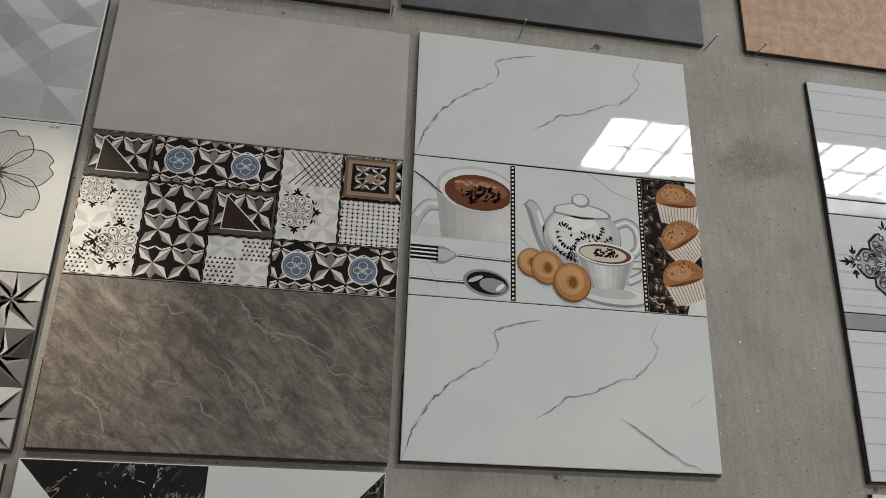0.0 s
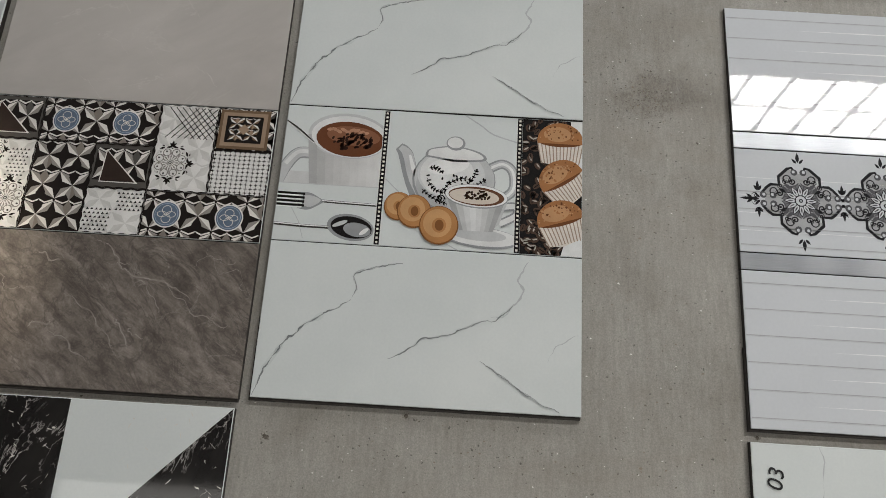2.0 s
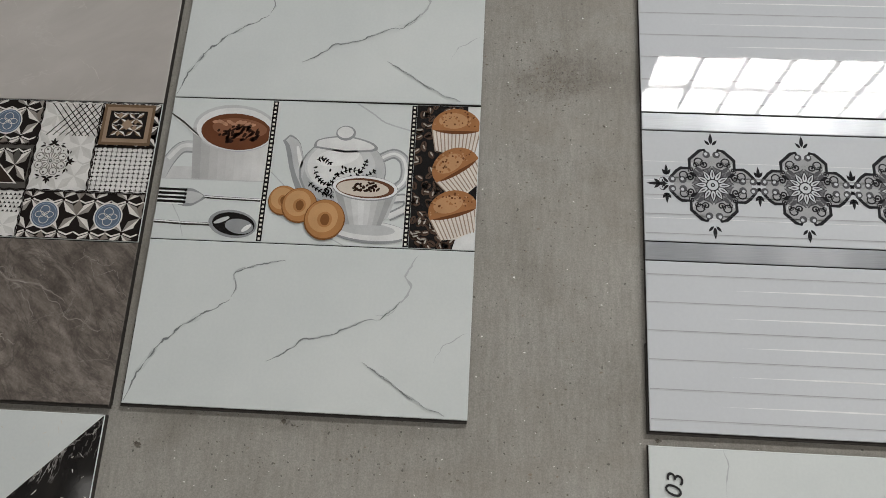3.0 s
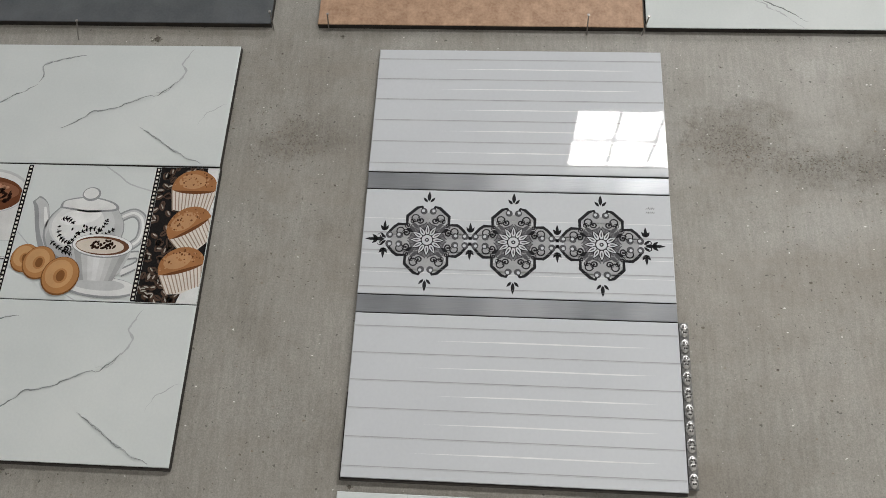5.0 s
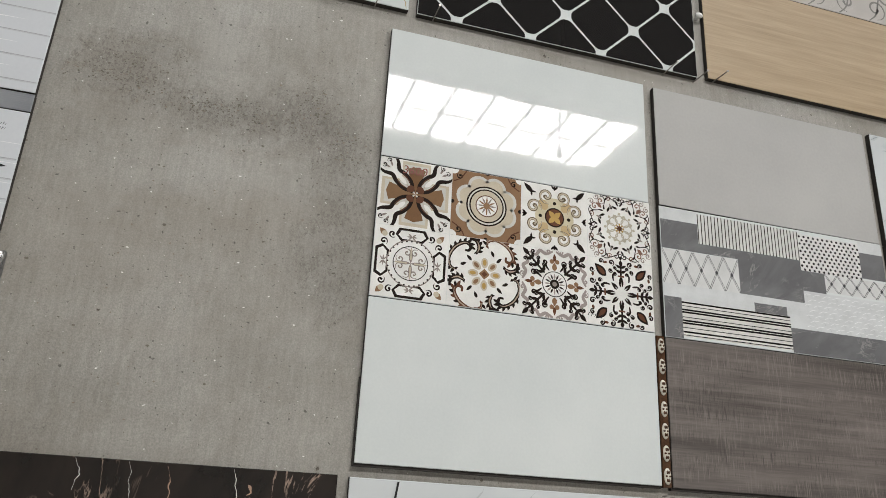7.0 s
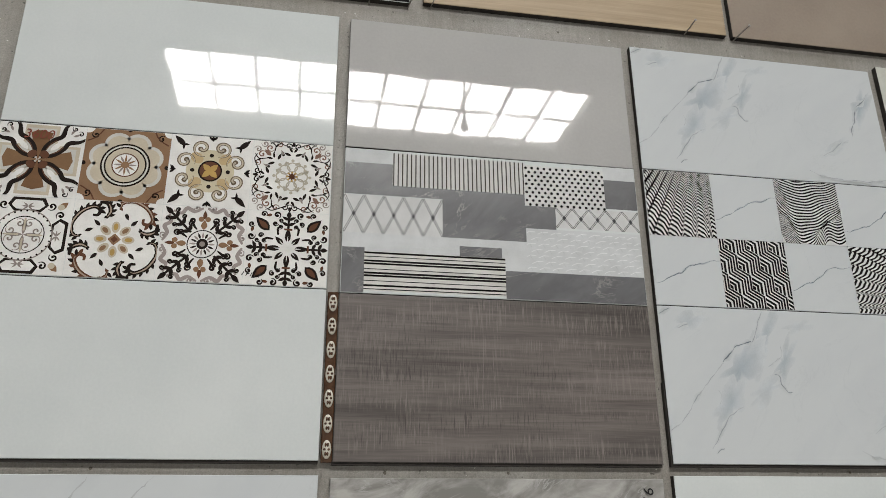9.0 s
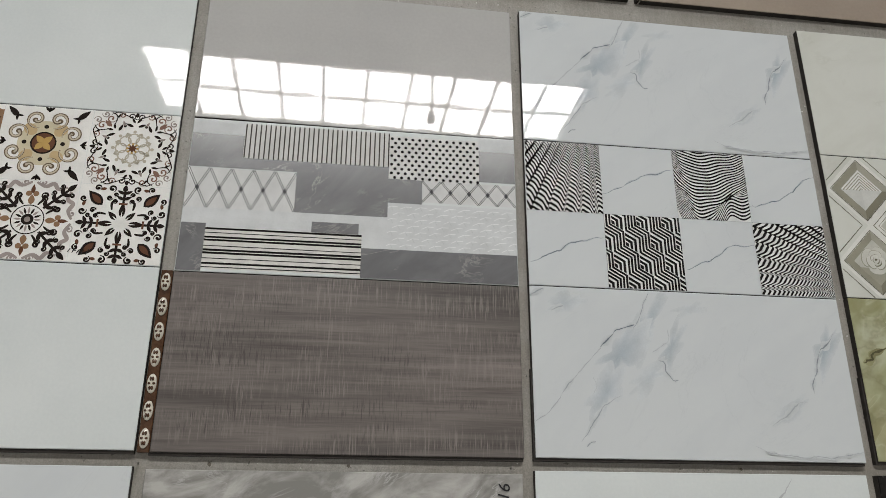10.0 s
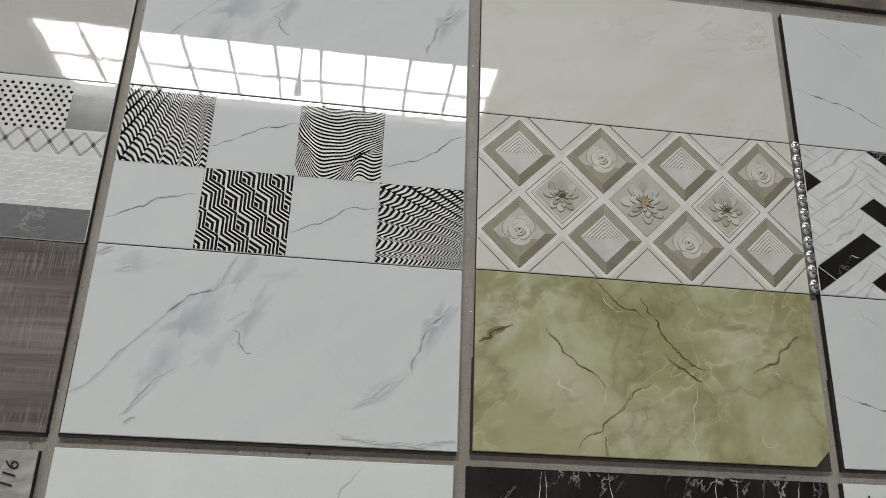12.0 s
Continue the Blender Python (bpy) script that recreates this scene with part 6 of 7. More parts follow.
# ---- marble with optical squares ----
def optical(t):
    w, h = 0.6005, 0.2964
    c = w / 4
    cells = ((0, 1), (2, 1), (1, 0), (3, 0))
    for n, (i, j) in enumerate(cells):
        box = (max(i * c, 0.0013), min((i + 1) * c, w - 0.0013), max(j * h / 2, 0.0013), min((j + 1) * h / 2, h - 0.0013))
        x0, x1, y0, y1 = box
        s = Sheet(box)
        s.rect(*box, WHITE)
        W, H = x1 - x0, y1 - y0

        def bands(edge, lines, turned=False):
            """Black bands, each filling half the gap to the next line."""
            for k in range(lines):
                for q in range(72):
                    quad = []
                    for qq, half in ((q, 0), (q + 1, 0), (q + 1, 1), (q, 1)):
                        u = qq / 72
                        a, b = edge(u, k), edge(u, k + 1)
                        v = (a + b) / 2 if half else a
                        quad.append((x0 + v * W, y0 + (1 - u) * H) if turned else (x0 + u * W, y0 + v * H))
                    s.poly(quad, BLACK, 1)

        def fan(u, k):
            v = -0.14 + 1.30 * (1 - 0.955 ** k) / (1 - 0.955 ** 30)
            f = min(max(v, 0), 1)
            ribs = (u - 0.92) / (1.0 - 0.50 * f)
            p = 2 * math.pi * 4.6 * ribs
            return v + 0.085 * (1 - 0.30 * f) * math.sin(p + 0.75 * math.sin(p + 0.6))

        def cloth(u, k):
            b = -0.36 + k * 0.048
            sag = 0.10 + 0.42 * max(0.0, 1 - max(b, 0.0))
            shape = (1 - u / 0.34) ** 2 if u < 0.34 else ((u - 0.34) / 0.66) ** 1.6 * 0.80
            hump = 0.26 * math.exp(-((u - 0.72) / 0.15) ** 2) * max(0.0, min(1.0, (0.16 - b) / 0.2))
            pinch = -0.16 * math.exp(-(u / 0.10) ** 2) * math.exp(-((b - 0.28) / 0.14) ** 2)
            return b + sag * shape + hump + pinch + 0.012 * math.sin(u * 16 + b * 5)

        if n == 0:
            bands(fan, 30)
        elif n == 1:
            bands(cloth, 33)
        elif n == 2:
            e, up, back = (0.02503, 0.0146), (0.0, 0.0290), (-0.02503, 0.0146)

            def at(v, s_, d0, t_, d1):
                return (v[0] + s_ * d0[0] + t_ * d1[0], v[1] + s_ * d0[1] + t_ * d1[1])

            down = (0.0, -up[1])
            for row in range(-2, 6):
                for col in range(-2, 6):
                    v = (x0 + 0.014 + 0.05006 * col + (0.02503 if row % 2 else 0), y0 + 0.012 + 0.0436 * row)
                    for k in range(4):
                        lo, hi = (k + 0.18) / 4, (k + 0.82) / 4
                        for arm in (back, down):
                            s.poly([at(v, lo, e, 0, arm), at(v, hi, e, 0, arm), at(v, hi, e, 1, arm), at(v, lo, e, 1, arm)], BLACK, 1)
                    for k in range(2):
                        lo, hi = 0.12 + 0.32 * k, 0.32 + 0.32 * k
                        for f, g in ((back, down), (down, back)):
                            s.poly([at(v, lo, f, lo, g), at(v, 1, f, lo, g), at(v, 1, f, hi, g), at(v, lo, f, hi, g)], BLACK, 1 if f == back else 1.3)
                    s.poly([at(v, 0.74, back, 0.74, down), at(v, 1, back, 0.74, down), at(v, 1, back, 1, down), at(v, 0.74, back, 1, down)], BLACK, 1.6)
        else:
            bands(fan, 30, True)
        s.done("optical_square", t, "black and white square of bent lines")
    for i, j in ((1, 1), (3, 1), (0, 0), (2, 0)):
        x, y = i * c, j * h / 2
        s = Sheet((x + 0.002, x + c - 0.002, y + 0.002, y + h / 2 - 0.002))
        vein(s, [(x + 0.005, y + 0.045), (x + 0.05, y + 0.062), (x + 0.10, y + 0.092), (x + c, y + 0.10)] if i != 3 else [(x, y + 0.035), (x + 0.06, y + 0.05), (x + 0.11, y + 0.085), (x + c, y + 0.115)], 0.0013, ink((0.13, 0.15, 0.18)), random.Random(i + 3 * j), 0.006, 0, (ink((0.48, 0.515, 0.535)), ink((0.38, 0.41, 0.435))))
        s.done("printed_vein", t)
    for i in (1, 2, 3):
        s = Sheet()
        s.rect(i * c - 0.0006, i * c + 0.0006, 0.002, h - 0.002, VEIN_PALE)
        s.done("printed_joint", t)
    s = Sheet()
    s.rect(0.002, w - 0.002, h / 2 - 0.0006, h / 2 + 0.0006, VEIN_PALE)
    s.done("printed_joint", t)


optical(P6[1])
# ---- soft marble veins ----
def soft_vein(sheet, pts, w, rng, depth, lift, rough=0.0038):
    """A vein that fades out in steps from a dark thread to the white of the stone."""
    steps = ((8.0, 0.04), (5.5, 0.08), (3.6, 0.13), (2.2, 0.24), (1.2, 0.85))
    seed = rng.randrange(9999)
    white, dark = (0.555, 0.582, 0.592), (0.075, 0.092, 0.125)
    for k, (wide, f) in enumerate(steps):
        g = f * depth
        m = ink(tuple(round(a + (b - a) * g, 3) for a, b in zip(white, dark)))
        vein(sheet, pts, w * wide, m, random.Random(seed), rough, lift + k * 0.075)


def cloud(sheet, x, y, rx, ry, ang, depth, rng, lift):
    """A bluish blot in the stone, paler towards its ragged edge."""
    seed, c, s_ = rng.uniform(0, 50), math.cos(radians(ang)), math.sin(radians(ang))
    for k in range(9):
        f = 1 - k * 0.105
        g = depth * (k + 1) / 9
        m = ink((round(0.555 - 0.19 * g, 3), round(0.582 - 0.17 * g, 3), round(0.592 - 0.135 * g, 3)))
        ring = []
        for i in range(48):
            a = i / 48 * 2 * math.pi
            r = f * (0.95 + 0.9 * noise.noise((math.cos(a) * 1.7, math.sin(a) * 1.7, seed + k * 0.05)) + 0.25 * noise.noise((math.cos(a) * 6, math.sin(a) * 6, seed + k * 0.09)))
            px, py = rx * r * math.cos(a), ry * r * math.sin(a)
            ring.append((x + px * c - py * s_, y + px * s_ + py * c))
        for p0, p1 in zip(ring, ring[1:] + ring[:1]):
            sheet.poly([(x, y), p0, p1], m, lift + k * 0.05)


for t in (P6[0], P6[2]):
    rng = random.Random(12)
    w, h = 0.6, 0.3
    box = (0.0013, 0.5985, 0.0013, 0.2985)
    for n, (u, v, ru, rv, ang, d) in enumerate(((0.35, 0.76, 0.075, 0.026, 56, 0.85), (0.27, 0.60, 0.07, 0.030, 50, 0.8), (0.22, 0.38, 0.05, 0.022, 60, 0.7), (0.43, 0.66, 0.05, 0.018, 62, 0.7), (0.36, 0.48, 0.045, 0.016, 40, 0.4), (0.10, 0.90, 0.04, 0.014, 25, 0.5), (0.93, 0.68, 0.05, 0.020, 62, 1.0), (0.78, 0.28, 0.05, 0.012, 32, 0.5), (0.50, 0.90, 0.03, 0.01, 20, 0.3))):
        s = Sheet(box)
        cloud(s, u * w, v * h, ru, rv, ang, d, rng, 0.45 * n)
        s.done("printed_cloud", t)
    for n, (pts, wd, d) in enumerate((
            ([(0.0, 0.20), (0.05, 0.27), (0.10, 0.40), (0.17, 0.56), (0.21, 0.64)], 0.0011, 0.55),
            ([(0.21, 0.64), (0.235, 0.70), (0.28, 0.76), (0.325, 0.785)], 0.0018, 1.0),
            ([(0.318, 0.77), (0.345, 0.86), (0.375, 1.0)], 0.0009, 0.6),
            ([(0.385, 0.57), (0.405, 0.555), (0.405, 0.51), (0.425, 0.46), (0.44, 0.455)], 0.0014, 0.8),
            ([(0.37, 0.62), (0.40, 0.65), (0.42, 0.70), (0.425, 0.76)], 0.0012, 0.35),
            ([(0.135, 0.09), (0.17, 0.18), (0.20, 0.29), (0.23, 0.32), (0.26, 0.35)], 0.0013, 0.6),
            ([(0.15, 0.06), (0.165, 0.09), (0.175, 0.10)], 0.0016, 0.9),
            ([(0.18, 0.46), (0.185, 0.42), (0.175, 0.36)], 0.0009, 0.4),
            ([(0.06, 0.86), (0.085, 0.885), (0.10, 0.90)], 0.0010, 0.5),
            ([(0.0, 0.95), (0.03, 0.985), (0.05, 1.0)], 0.0012, 0.6),
            ([(0.865, 0.40), (0.885, 0.53), (0.91, 0.66), (0.94, 0.71), (0.965, 0.78)], 0.0018, 0.8),
            ([(0.72, 0.20), (0.77, 0.27), (0.81, 0.345), (0.84, 0.35)], 0.0014, 0.42),
            ([(0.66, 0.09), (0.69, 0.055), (0.78, 0.035), (0.90, 0.03), (1.0, 0.06)], 0.0010, 0.5))):
        s = Sheet(box)
        soft_vein(s, [(a * w, b * h) for a, b in pts], wd, rng, d, 4.6 + n * 0.4)
        s.done("printed_vein", t)


# ---- cream tile with diamonds ----
def diamonds(t):
    w, h = 0.614, 0.305
    box = (0.0013, w - 0.0013, 0.0013, h - 0.0013)
    line, frame_c, frame_d = ink((0.13, 0.12, 0.095), 0.15), ink((0.27, 0.26, 0.205), 0.15), ink((0.20, 0.19, 0.145), 0.15)
    band, petal_d = ink((0.64, 0.64, 0.60), 0.15), ink((0.085, 0.08, 0.05), 0.15)
    d = 0.0785
    for u, v, kind in [(0.0755 + 0.157 * k, h * 0.755, "pyramid" if k % 2 == 0 else "rose") for k in range(4)] + [(0.154 + 0.157 * k, h * 0.5, "flower" if k != 1 else "dahlia") for k in range(3)] + [(0.0755 + 0.157 * k, h * 0.245, "rose" if k % 2 == 0 else "pyramid") for k in range(4)]:
        s = Sheet(box)
        s.place(u, v, 45, d / math.sqrt(2) * 2 / 2)
        q = 1.0
        s.rect(-q, q, -q, q, band, 0)
        for e in (0.86,):
            s.stroke([(-e, -e), (e, -e), (e, e), (-e, e), (-e, -e)], 0.036, line, 1)
        if kind in ("pyramid", "rose"):
            s.rect(-0.84, 0.84, -0.84, 0.84, frame_c, 2)
            s.poly([(-0.84, -0.84), (0.84, -0.84), (0.58, -0.58), (-0.58, -0.58)], frame_d, 3)
            s.poly([(0.84, -0.84), (0.84, 0.84), (0.58, 0.58), (0.58, -0.58)], ink((0.33, 0.32, 0.265), 0.15), 3)
        if kind == "pyramid":
            s.rect(-0.58, 0.58, -0.58, 0.58, ink((0.50, 0.505, 0.48), 0.15), 3)
            for k in range(6):
                f = 0.54 - k * 0.09
                s.stroke([(-f, f), (f, f), (f, -f)], 0.045, ink((0.66, 0.66, 0.63), 0.15), 4)
                s.stroke([(-f, f - 0.045), (f - 0.045, f - 0.045), (f - 0.045, -f)], 0.03, frame_c, 4)
            s.poly([(-0.58, -0.58), (0.58, -0.58), (0, 0)], ink((0.53, 0.535, 0.51), 0.15), 5)
        elif kind == "rose":
            rng = random.Random(int(u * 1000))
            s.rect(-0.60, 0.60, -0.60, 0.60, ink((0.46, 0.45, 0.40), 0.15), 4)
            s.poly([(-0.62, -0.62), (0.30, -0.62), (-0.62, 0.30)], ink((0.31, 0.30, 0.24), 0.15), 4.5)
            shade, deep = ink((0.30, 0.295, 0.24), 0.15), ink((0.18, 0.17, 0.125), 0.15)
            tones = [ink((0.50 + 0.02 * k, 0.495 + 0.02 * k, 0.445 + 0.02 * k), 0.15) for k in range(5)]
            lay = 5.0
            for ringk, (count, rc, rx, ry) in enumerate(((3, 0.30, 0.36, 0.25), (3, 0.20, 0.25, 0.17), (2, 0.10, 0.17, 0.11), (2, 0.05, 0.10, 0.06))):
                for k in range(count):
                    a = 360 * k / count + ringk * 37 + rng.uniform(-12, 12)
                    c, s_ = math.cos(radians(a)), math.sin(radians(a))
                    px, py = rc * c + 0.05, rc * s_ + 0.05
                    s.disc(px + 0.022 * c - 0.012, py + 0.022 * s_ - 0.012, rx, deep if ringk > 1 else shade, lay, ry, a + 90, 18)
                    s.disc(px, py, rx * 0.96, tones[(k + 2 * ringk) % 5], lay + 0.2, ry * 0.94, a + 90, 18)
                    lay += 0.4
            s.disc(0.06, 0.06, 0.06, deep, lay + 0.3, 0.035, -20, 10)
            s.disc(0.05, 0.07, 0.035, petal_d, lay + 0.6, 0.018, -20, 8)
        else:
            e = 0.66 if kind == "flower" else 0.86
            s.stroke([(-0.72, -0.72), (0.72, -0.72), (0.72, 0.72), (-0.72, 0.72), (-0.72, -0.72)], 0.025 if kind == "flower" else 0.001, line, 2)
            s.rect(-e, e, -e, e, ink((0.45, 0.445, 0.385), 0.15), 2)
            rng = random.Random(int(u * 700))
            whites = [ink((0.36 + 0.045 * k, 0.355 + 0.045 * k, 0.305 + 0.048 * k), 0.15) for k in range(5)]
            shade = ink((0.185, 0.175, 0.125), 0.15)
            lay = 3.0
            for ringk, (count, rc, rx, ry) in enumerate(((8, 0.58, 0.36, 0.22), (7, 0.38, 0.26, 0.15), (6, 0.24, 0.16, 0.08))):
                for k in range(count):
                    a = 360 * k / count + ringk * 24 + rng.uniform(-9, 9)
                    c, s_ = math.cos(radians(a)), math.sin(radians(a))
                    rr = e * rc * rng.uniform(0.9, 1.08)
                    s.disc(rr * c - 0.035, rr * s_ - 0.035, e * rx, shade if ringk < 2 else petal_d, lay, e * ry, a, 16)
                    s.disc(rr * c, rr * s_, e * rx * 0.97, whites[rng.randrange(5)], lay + 0.15, e * ry * 0.95, a, 16)
                    s.leaf(0.16 * e * c, 0.16 * e * s_, a, e * rc * 0.62, e * 0.07, shade, lay + 0.25)
                    lay += 0.35
                s.disc(0, 0, e * (0.30 - 0.07 * ringk), petal_d, lay, n=16)
                lay += 0.2
            s.disc(0, 0, 0.13, ink((0.32, 0.22, 0.10), 0.15) if kind == "dahlia" else petal_d, 13, n=14)
            for k in range(8 if kind == "dahlia" else 4):
                s.disc(0.08 * math.cos(k * 0.785), 0.08 * math.sin(k * 0.785), 0.025, ink((0.50, 0.38, 0.2), 0.15), 14, n=7)
        s.done("printed_diamond", t, {"pyramid": "stepped grey pyramid diamond", "rose": "cream rose in a diamond", "flower": "small white flower in a diamond", "dahlia": "large white flower with gold centre"}[kind])
    a = 0.062
    corners = [((0, h / 2 + a), (a, h / 2), (0, h / 2 - a)), ((w, h / 2 + a), (w - a, h / 2), (w, h / 2 - a))]
    for k in range(-1, 4):
        x = 0.154 + 0.157 * k
        corners += [((x - a, h), (x, h - a), (x + a, h)), ((x - a, 0), (x, a), (x + a, 0))]
    for pts in corners:
        s = Sheet(box)
        s.stroke(list(pts), 0.0021, line, 1.5)
        if s.f:
            s.done("printed_lattice", t, "thin bent grey line")


diamonds(P7[1])
rng = random.Random(31)
OV, OL = ink((0.10, 0.092, 0.05), 0.07), ink((0.54, 0.54, 0.42), 0.07)
for n, (pts, wd, m) in enumerate((
        ([(0.496, 0.43), (0.44, 0.33), (0.385, 0.23), (0.345, 0.14), (0.29, 0.045)], 0.0026, OV), ([(0.35, 0.12), (0.355, 0.06), (0.37, 0.01)], 0.0034, OV),
        ([(0.35, 0.99), (0.415, 0.86), (0.48, 0.79)], 0.0040, OV), ([(0.53, 0.57), (0.58, 0.51), (0.64, 0.44)], 0.0046, OV), ([(0.48, 0.90), (0.52, 0.74), (0.57, 0.61), (0.66, 0.49)], 0.0056, OV),
        ([(0.98, 0.79), (0.89, 0.62), (0.80, 0.49)], 0.0040, OV), ([(0.01, 0.57), (0.05, 0.63), (0.10, 0.69)], 0.0085, OV), ([(0.20, 0.68), (0.26, 0.53), (0.33, 0.45), (0.36, 0.33)], 0.0024, OV),
        ([(0.63, 0.44), (0.625, 0.31), (0.61, 0.18), (0.615, 0.0)], 0.0016, OL), ([(0.345, 0.16), (0.35, 0.10), (0.37, 0.03)], 0.0016, OL), ([(0.345, 0.40), (0.36, 0.33), (0.37, 0.28)], 0.0020, OL),
        ([(0.22, 0.44), (0.235, 0.38), (0.27, 0.32)], 0.0030, OL), ([(0.80, 0.17), (0.815, 0.12), (0.85, 0.12)], 0.0022, OL), ([(0.10, 0.86), (0.12, 0.80), (0.105, 0.74)], 0.0022, OL), ([(0.37, 0.86), (0.40, 0.80), (0.43, 0.79)], 0.0020, OL),
        ([(0.64, 0.88), (0.66, 0.84), (0.66, 0.78)], 0.0022, OL), ([(0.82, 0.49), (0.85, 0.50), (0.87, 0.49)], 0.0018, OL), ([(0.655, 0.60), (0.66, 0.52), (0.65, 0.45)], 0.0016, OL))):
    s = Sheet((0.0013, 0.58, 0.0013, 0.302))
    vein(s, [(a * 0.614, b * 0.304) for a, b in pts], wd * (0.55 if m == OV else 0.7), m, rng, 0.011, 0.22 * n, (ink((0.29, 0.285, 0.16), 0.07), ink((0.215, 0.205, 0.11), 0.07)) if m == OV else None)
    s.done("printed_vein", P7[2])


# ---- herringbone ----
def herringbone(t):
    """Blocks three times as long as wide, rising and falling by turns; some are black marble."""
    w, h = 0.602, 0.305
    box = (0.0013, w - 0.0013, 0.0013, h - 0.0013)
    rng = random.Random(2)
    edge = ink((0.44, 0.45, 0.455))
    plank = [ink((0.63, 0.64, 0.64)), ink((0.60, 0.615, 0.62))]
    black = {(0, 0, 0), (1, 0, 0), (1, 4, 0), (1, 2, 1), (1, 5, 1), (1, -1, 1), (0, 3, 2), (1, 6, 2), (1, 1, 3), (0, -2, 1), (0, 7, 3), (1, 3, 2)}

    def at(p, q):
        return (0.0015 + (p + q) * 0.0342, 0.055 + (p - q) * 0.0248)
    for i in range(-12, 14):
        for j in range(-2, 6):
            for kind in (0, 1):
                p, q = (i + 3 * j, 3 * j - i) if kind == 0 else (i + 3 * j - 1, 3 * j - i - 2)
                dp, dq = (3, 1) if kind == 0 else (1, 3)
                r = [at(p, q), at(p + dp, q), at(p + dp, q + dq), at(p, q + dq)]
                if all(x < 0 for x, _ in r) or all(x > w for x, _ in r) or all(y < 0 for _, y in r) or all(y > h for _, y in r):
                    continue
                s = Sheet(box)
                s.poly(r, edge, 0)
                dark = (kind, i, j) in black
                g = 0.022
                s.poly([at(p + g, q + g), at(p + dp - g, q + g), at(p + dp - g, q + dq - g), at(p + g, q + dq - g)], BLACK_MARBLE if dark else plank[rng.randint(0, 1)], 1)
                k = rng.uniform(0.25, 0.75)
                if dark:
                    vein(s, [at(p + dp * 0.5, q + dq * 0.5), at(p + dp * 0.5 + 0.2, q + dq * 0.5 + 0.3)], 0.0012, IVORY, rng, 0.004, 2)
                elif kind == 0:
                    vein(s, [at(p, q + k), at(p + 1.5, q + k + 0.15), at(p + 3, q + k - 0.2)], 0.0030, VEIN_PALE, rng, 0.005, 2, (plank[1], edge))
                else:
                    vein(s, [at(p + k, q), at(p + k - 0.1, q + 1.5), at(p + k + 0.2, q + 3)], 0.0026, VEIN_PALE, rng, 0.005, 2, (plank[1], edge))
                s.done("plank", t, "black marble block" if dark else "")


herringbone(P8[1])
for t in (P8[0], P8[2]):
    rng = random.Random(15)
    for pts, wd, m in (([(0.01, 0.42), (0.08, 0.36), (0.2, 0.30), (0.35, 0.12)], 0.0026, VEIN_GREY), ([(0.10, 0.95), (0.15, 0.86), (0.3, 0.7)], 0.003, VEIN_PALE), ([(0.5, 0.9), (0.7, 0.5), (0.95, 0.4)], 0.003, VEIN_PALE)):
        s = Sheet((0.0013, 0.6, 0.0013, 0.304))
        vein(s, [(a * 0.6, b * 0.304) for a, b in pts], wd, m, rng, 0.005)
        s.done("printed_vein", t)


# ---- upper and lower rows ----
s0 = 0.1768
for i in range(-1, 6):
    for j in range(-1, 10):
        cx, cy = 0.002 + i * s0 + (0.5 * s0 if j % 2 else 0.0), j * s0 / 2 + 0.002
        if -s0 / 2 < cx < 0.702 + s0 / 2 and cy < 0.80:
            s = Sheet((0.0013, 0.7005, 0.0013, 0.7175))
            r, pts = s0 / 2 - 0.0036, []
            for q in range(4):
                for f in (-0.93, -0.90, -0.84, 0.84, 0.90, 0.93):
                    a, g = q * 90, abs(f)
                    k = 1 - g
                    bend = 0.0 if g < 0.86 else (g - 0.85) * 0.6
                    x1, y1 = r * (g - bend), (1 if f > 0 else -1) * r * (k)
                    pts.append((cx + x1 * math.cos(radians(a)) - y1 * math.sin(radians(a)), cy + x1 * math.sin(radians(a)) + y1 * math.cos(radians(a))))
            m = (sum(p[0] for p in pts) / len(pts), sum(p[1] for p in pts) / len(pts))
            pts.sort(key=lambda p: math.atan2(p[1] - m[1], p[0] - m[0]))
            s.poly(pts, BLACK)
            s.done("black_lozenge", U4)
rng = random.Random(9)
GOLDV = ink((0.42, 0.33, 0.19))
for pts, wd, m in (([(0.05, 0.30), (0.12, 0.16), (0.22, 0.09), (0.34, 0.0)], 0.003, VEIN_PALE), ([(0.25, 0.08), (0.3, 0.05), (0.345, 0.02)], 0.0024, VEIN_GREY), ([(0.60, 0.2), (0.64, 0.10), (0.68, 0.03), (0.69, 0.0)], 0.006, GOLDV),
                   ([(0.55, 0.1), (0.60, 0.05), (0.62, 0.02)], 0.004, VEIN_PALE), ([(0.1, 0.6), (0.4, 0.4), (0.6, 0.2)], 0.004, VEIN_PALE)):
    s = Sheet((0.0013, 0.694, 0.0013, 0.71))
    vein(s, pts, wd, m, rng, 0.006)
    s.done("printed_vein", U3)
for i, j, flip in ((0, 1, 1), (1, 1, -1), (0, 0, -1), (1, 0, 1)):
    s = Sheet((0.0013, 0.5955, 0.0013, 0.5985))
    x0, x1, y0, y1 = i * 0.2985, i * 0.2985 + 0.2985, j * 0.3, j * 0.3 + 0.3
    s.poly([(x0, y1), (x1, y1), (x1, y0)] if flip > 0 else [(x1, y1), (x1, y0), (x0, y0)], BLACK_MARBLE)
    s.done("black_triangle", L1, "black marble triangle with white flecks")
s = Sheet((0.0013, 0.5955, 0.0013, 0.5985))
rng = random.Random(44)
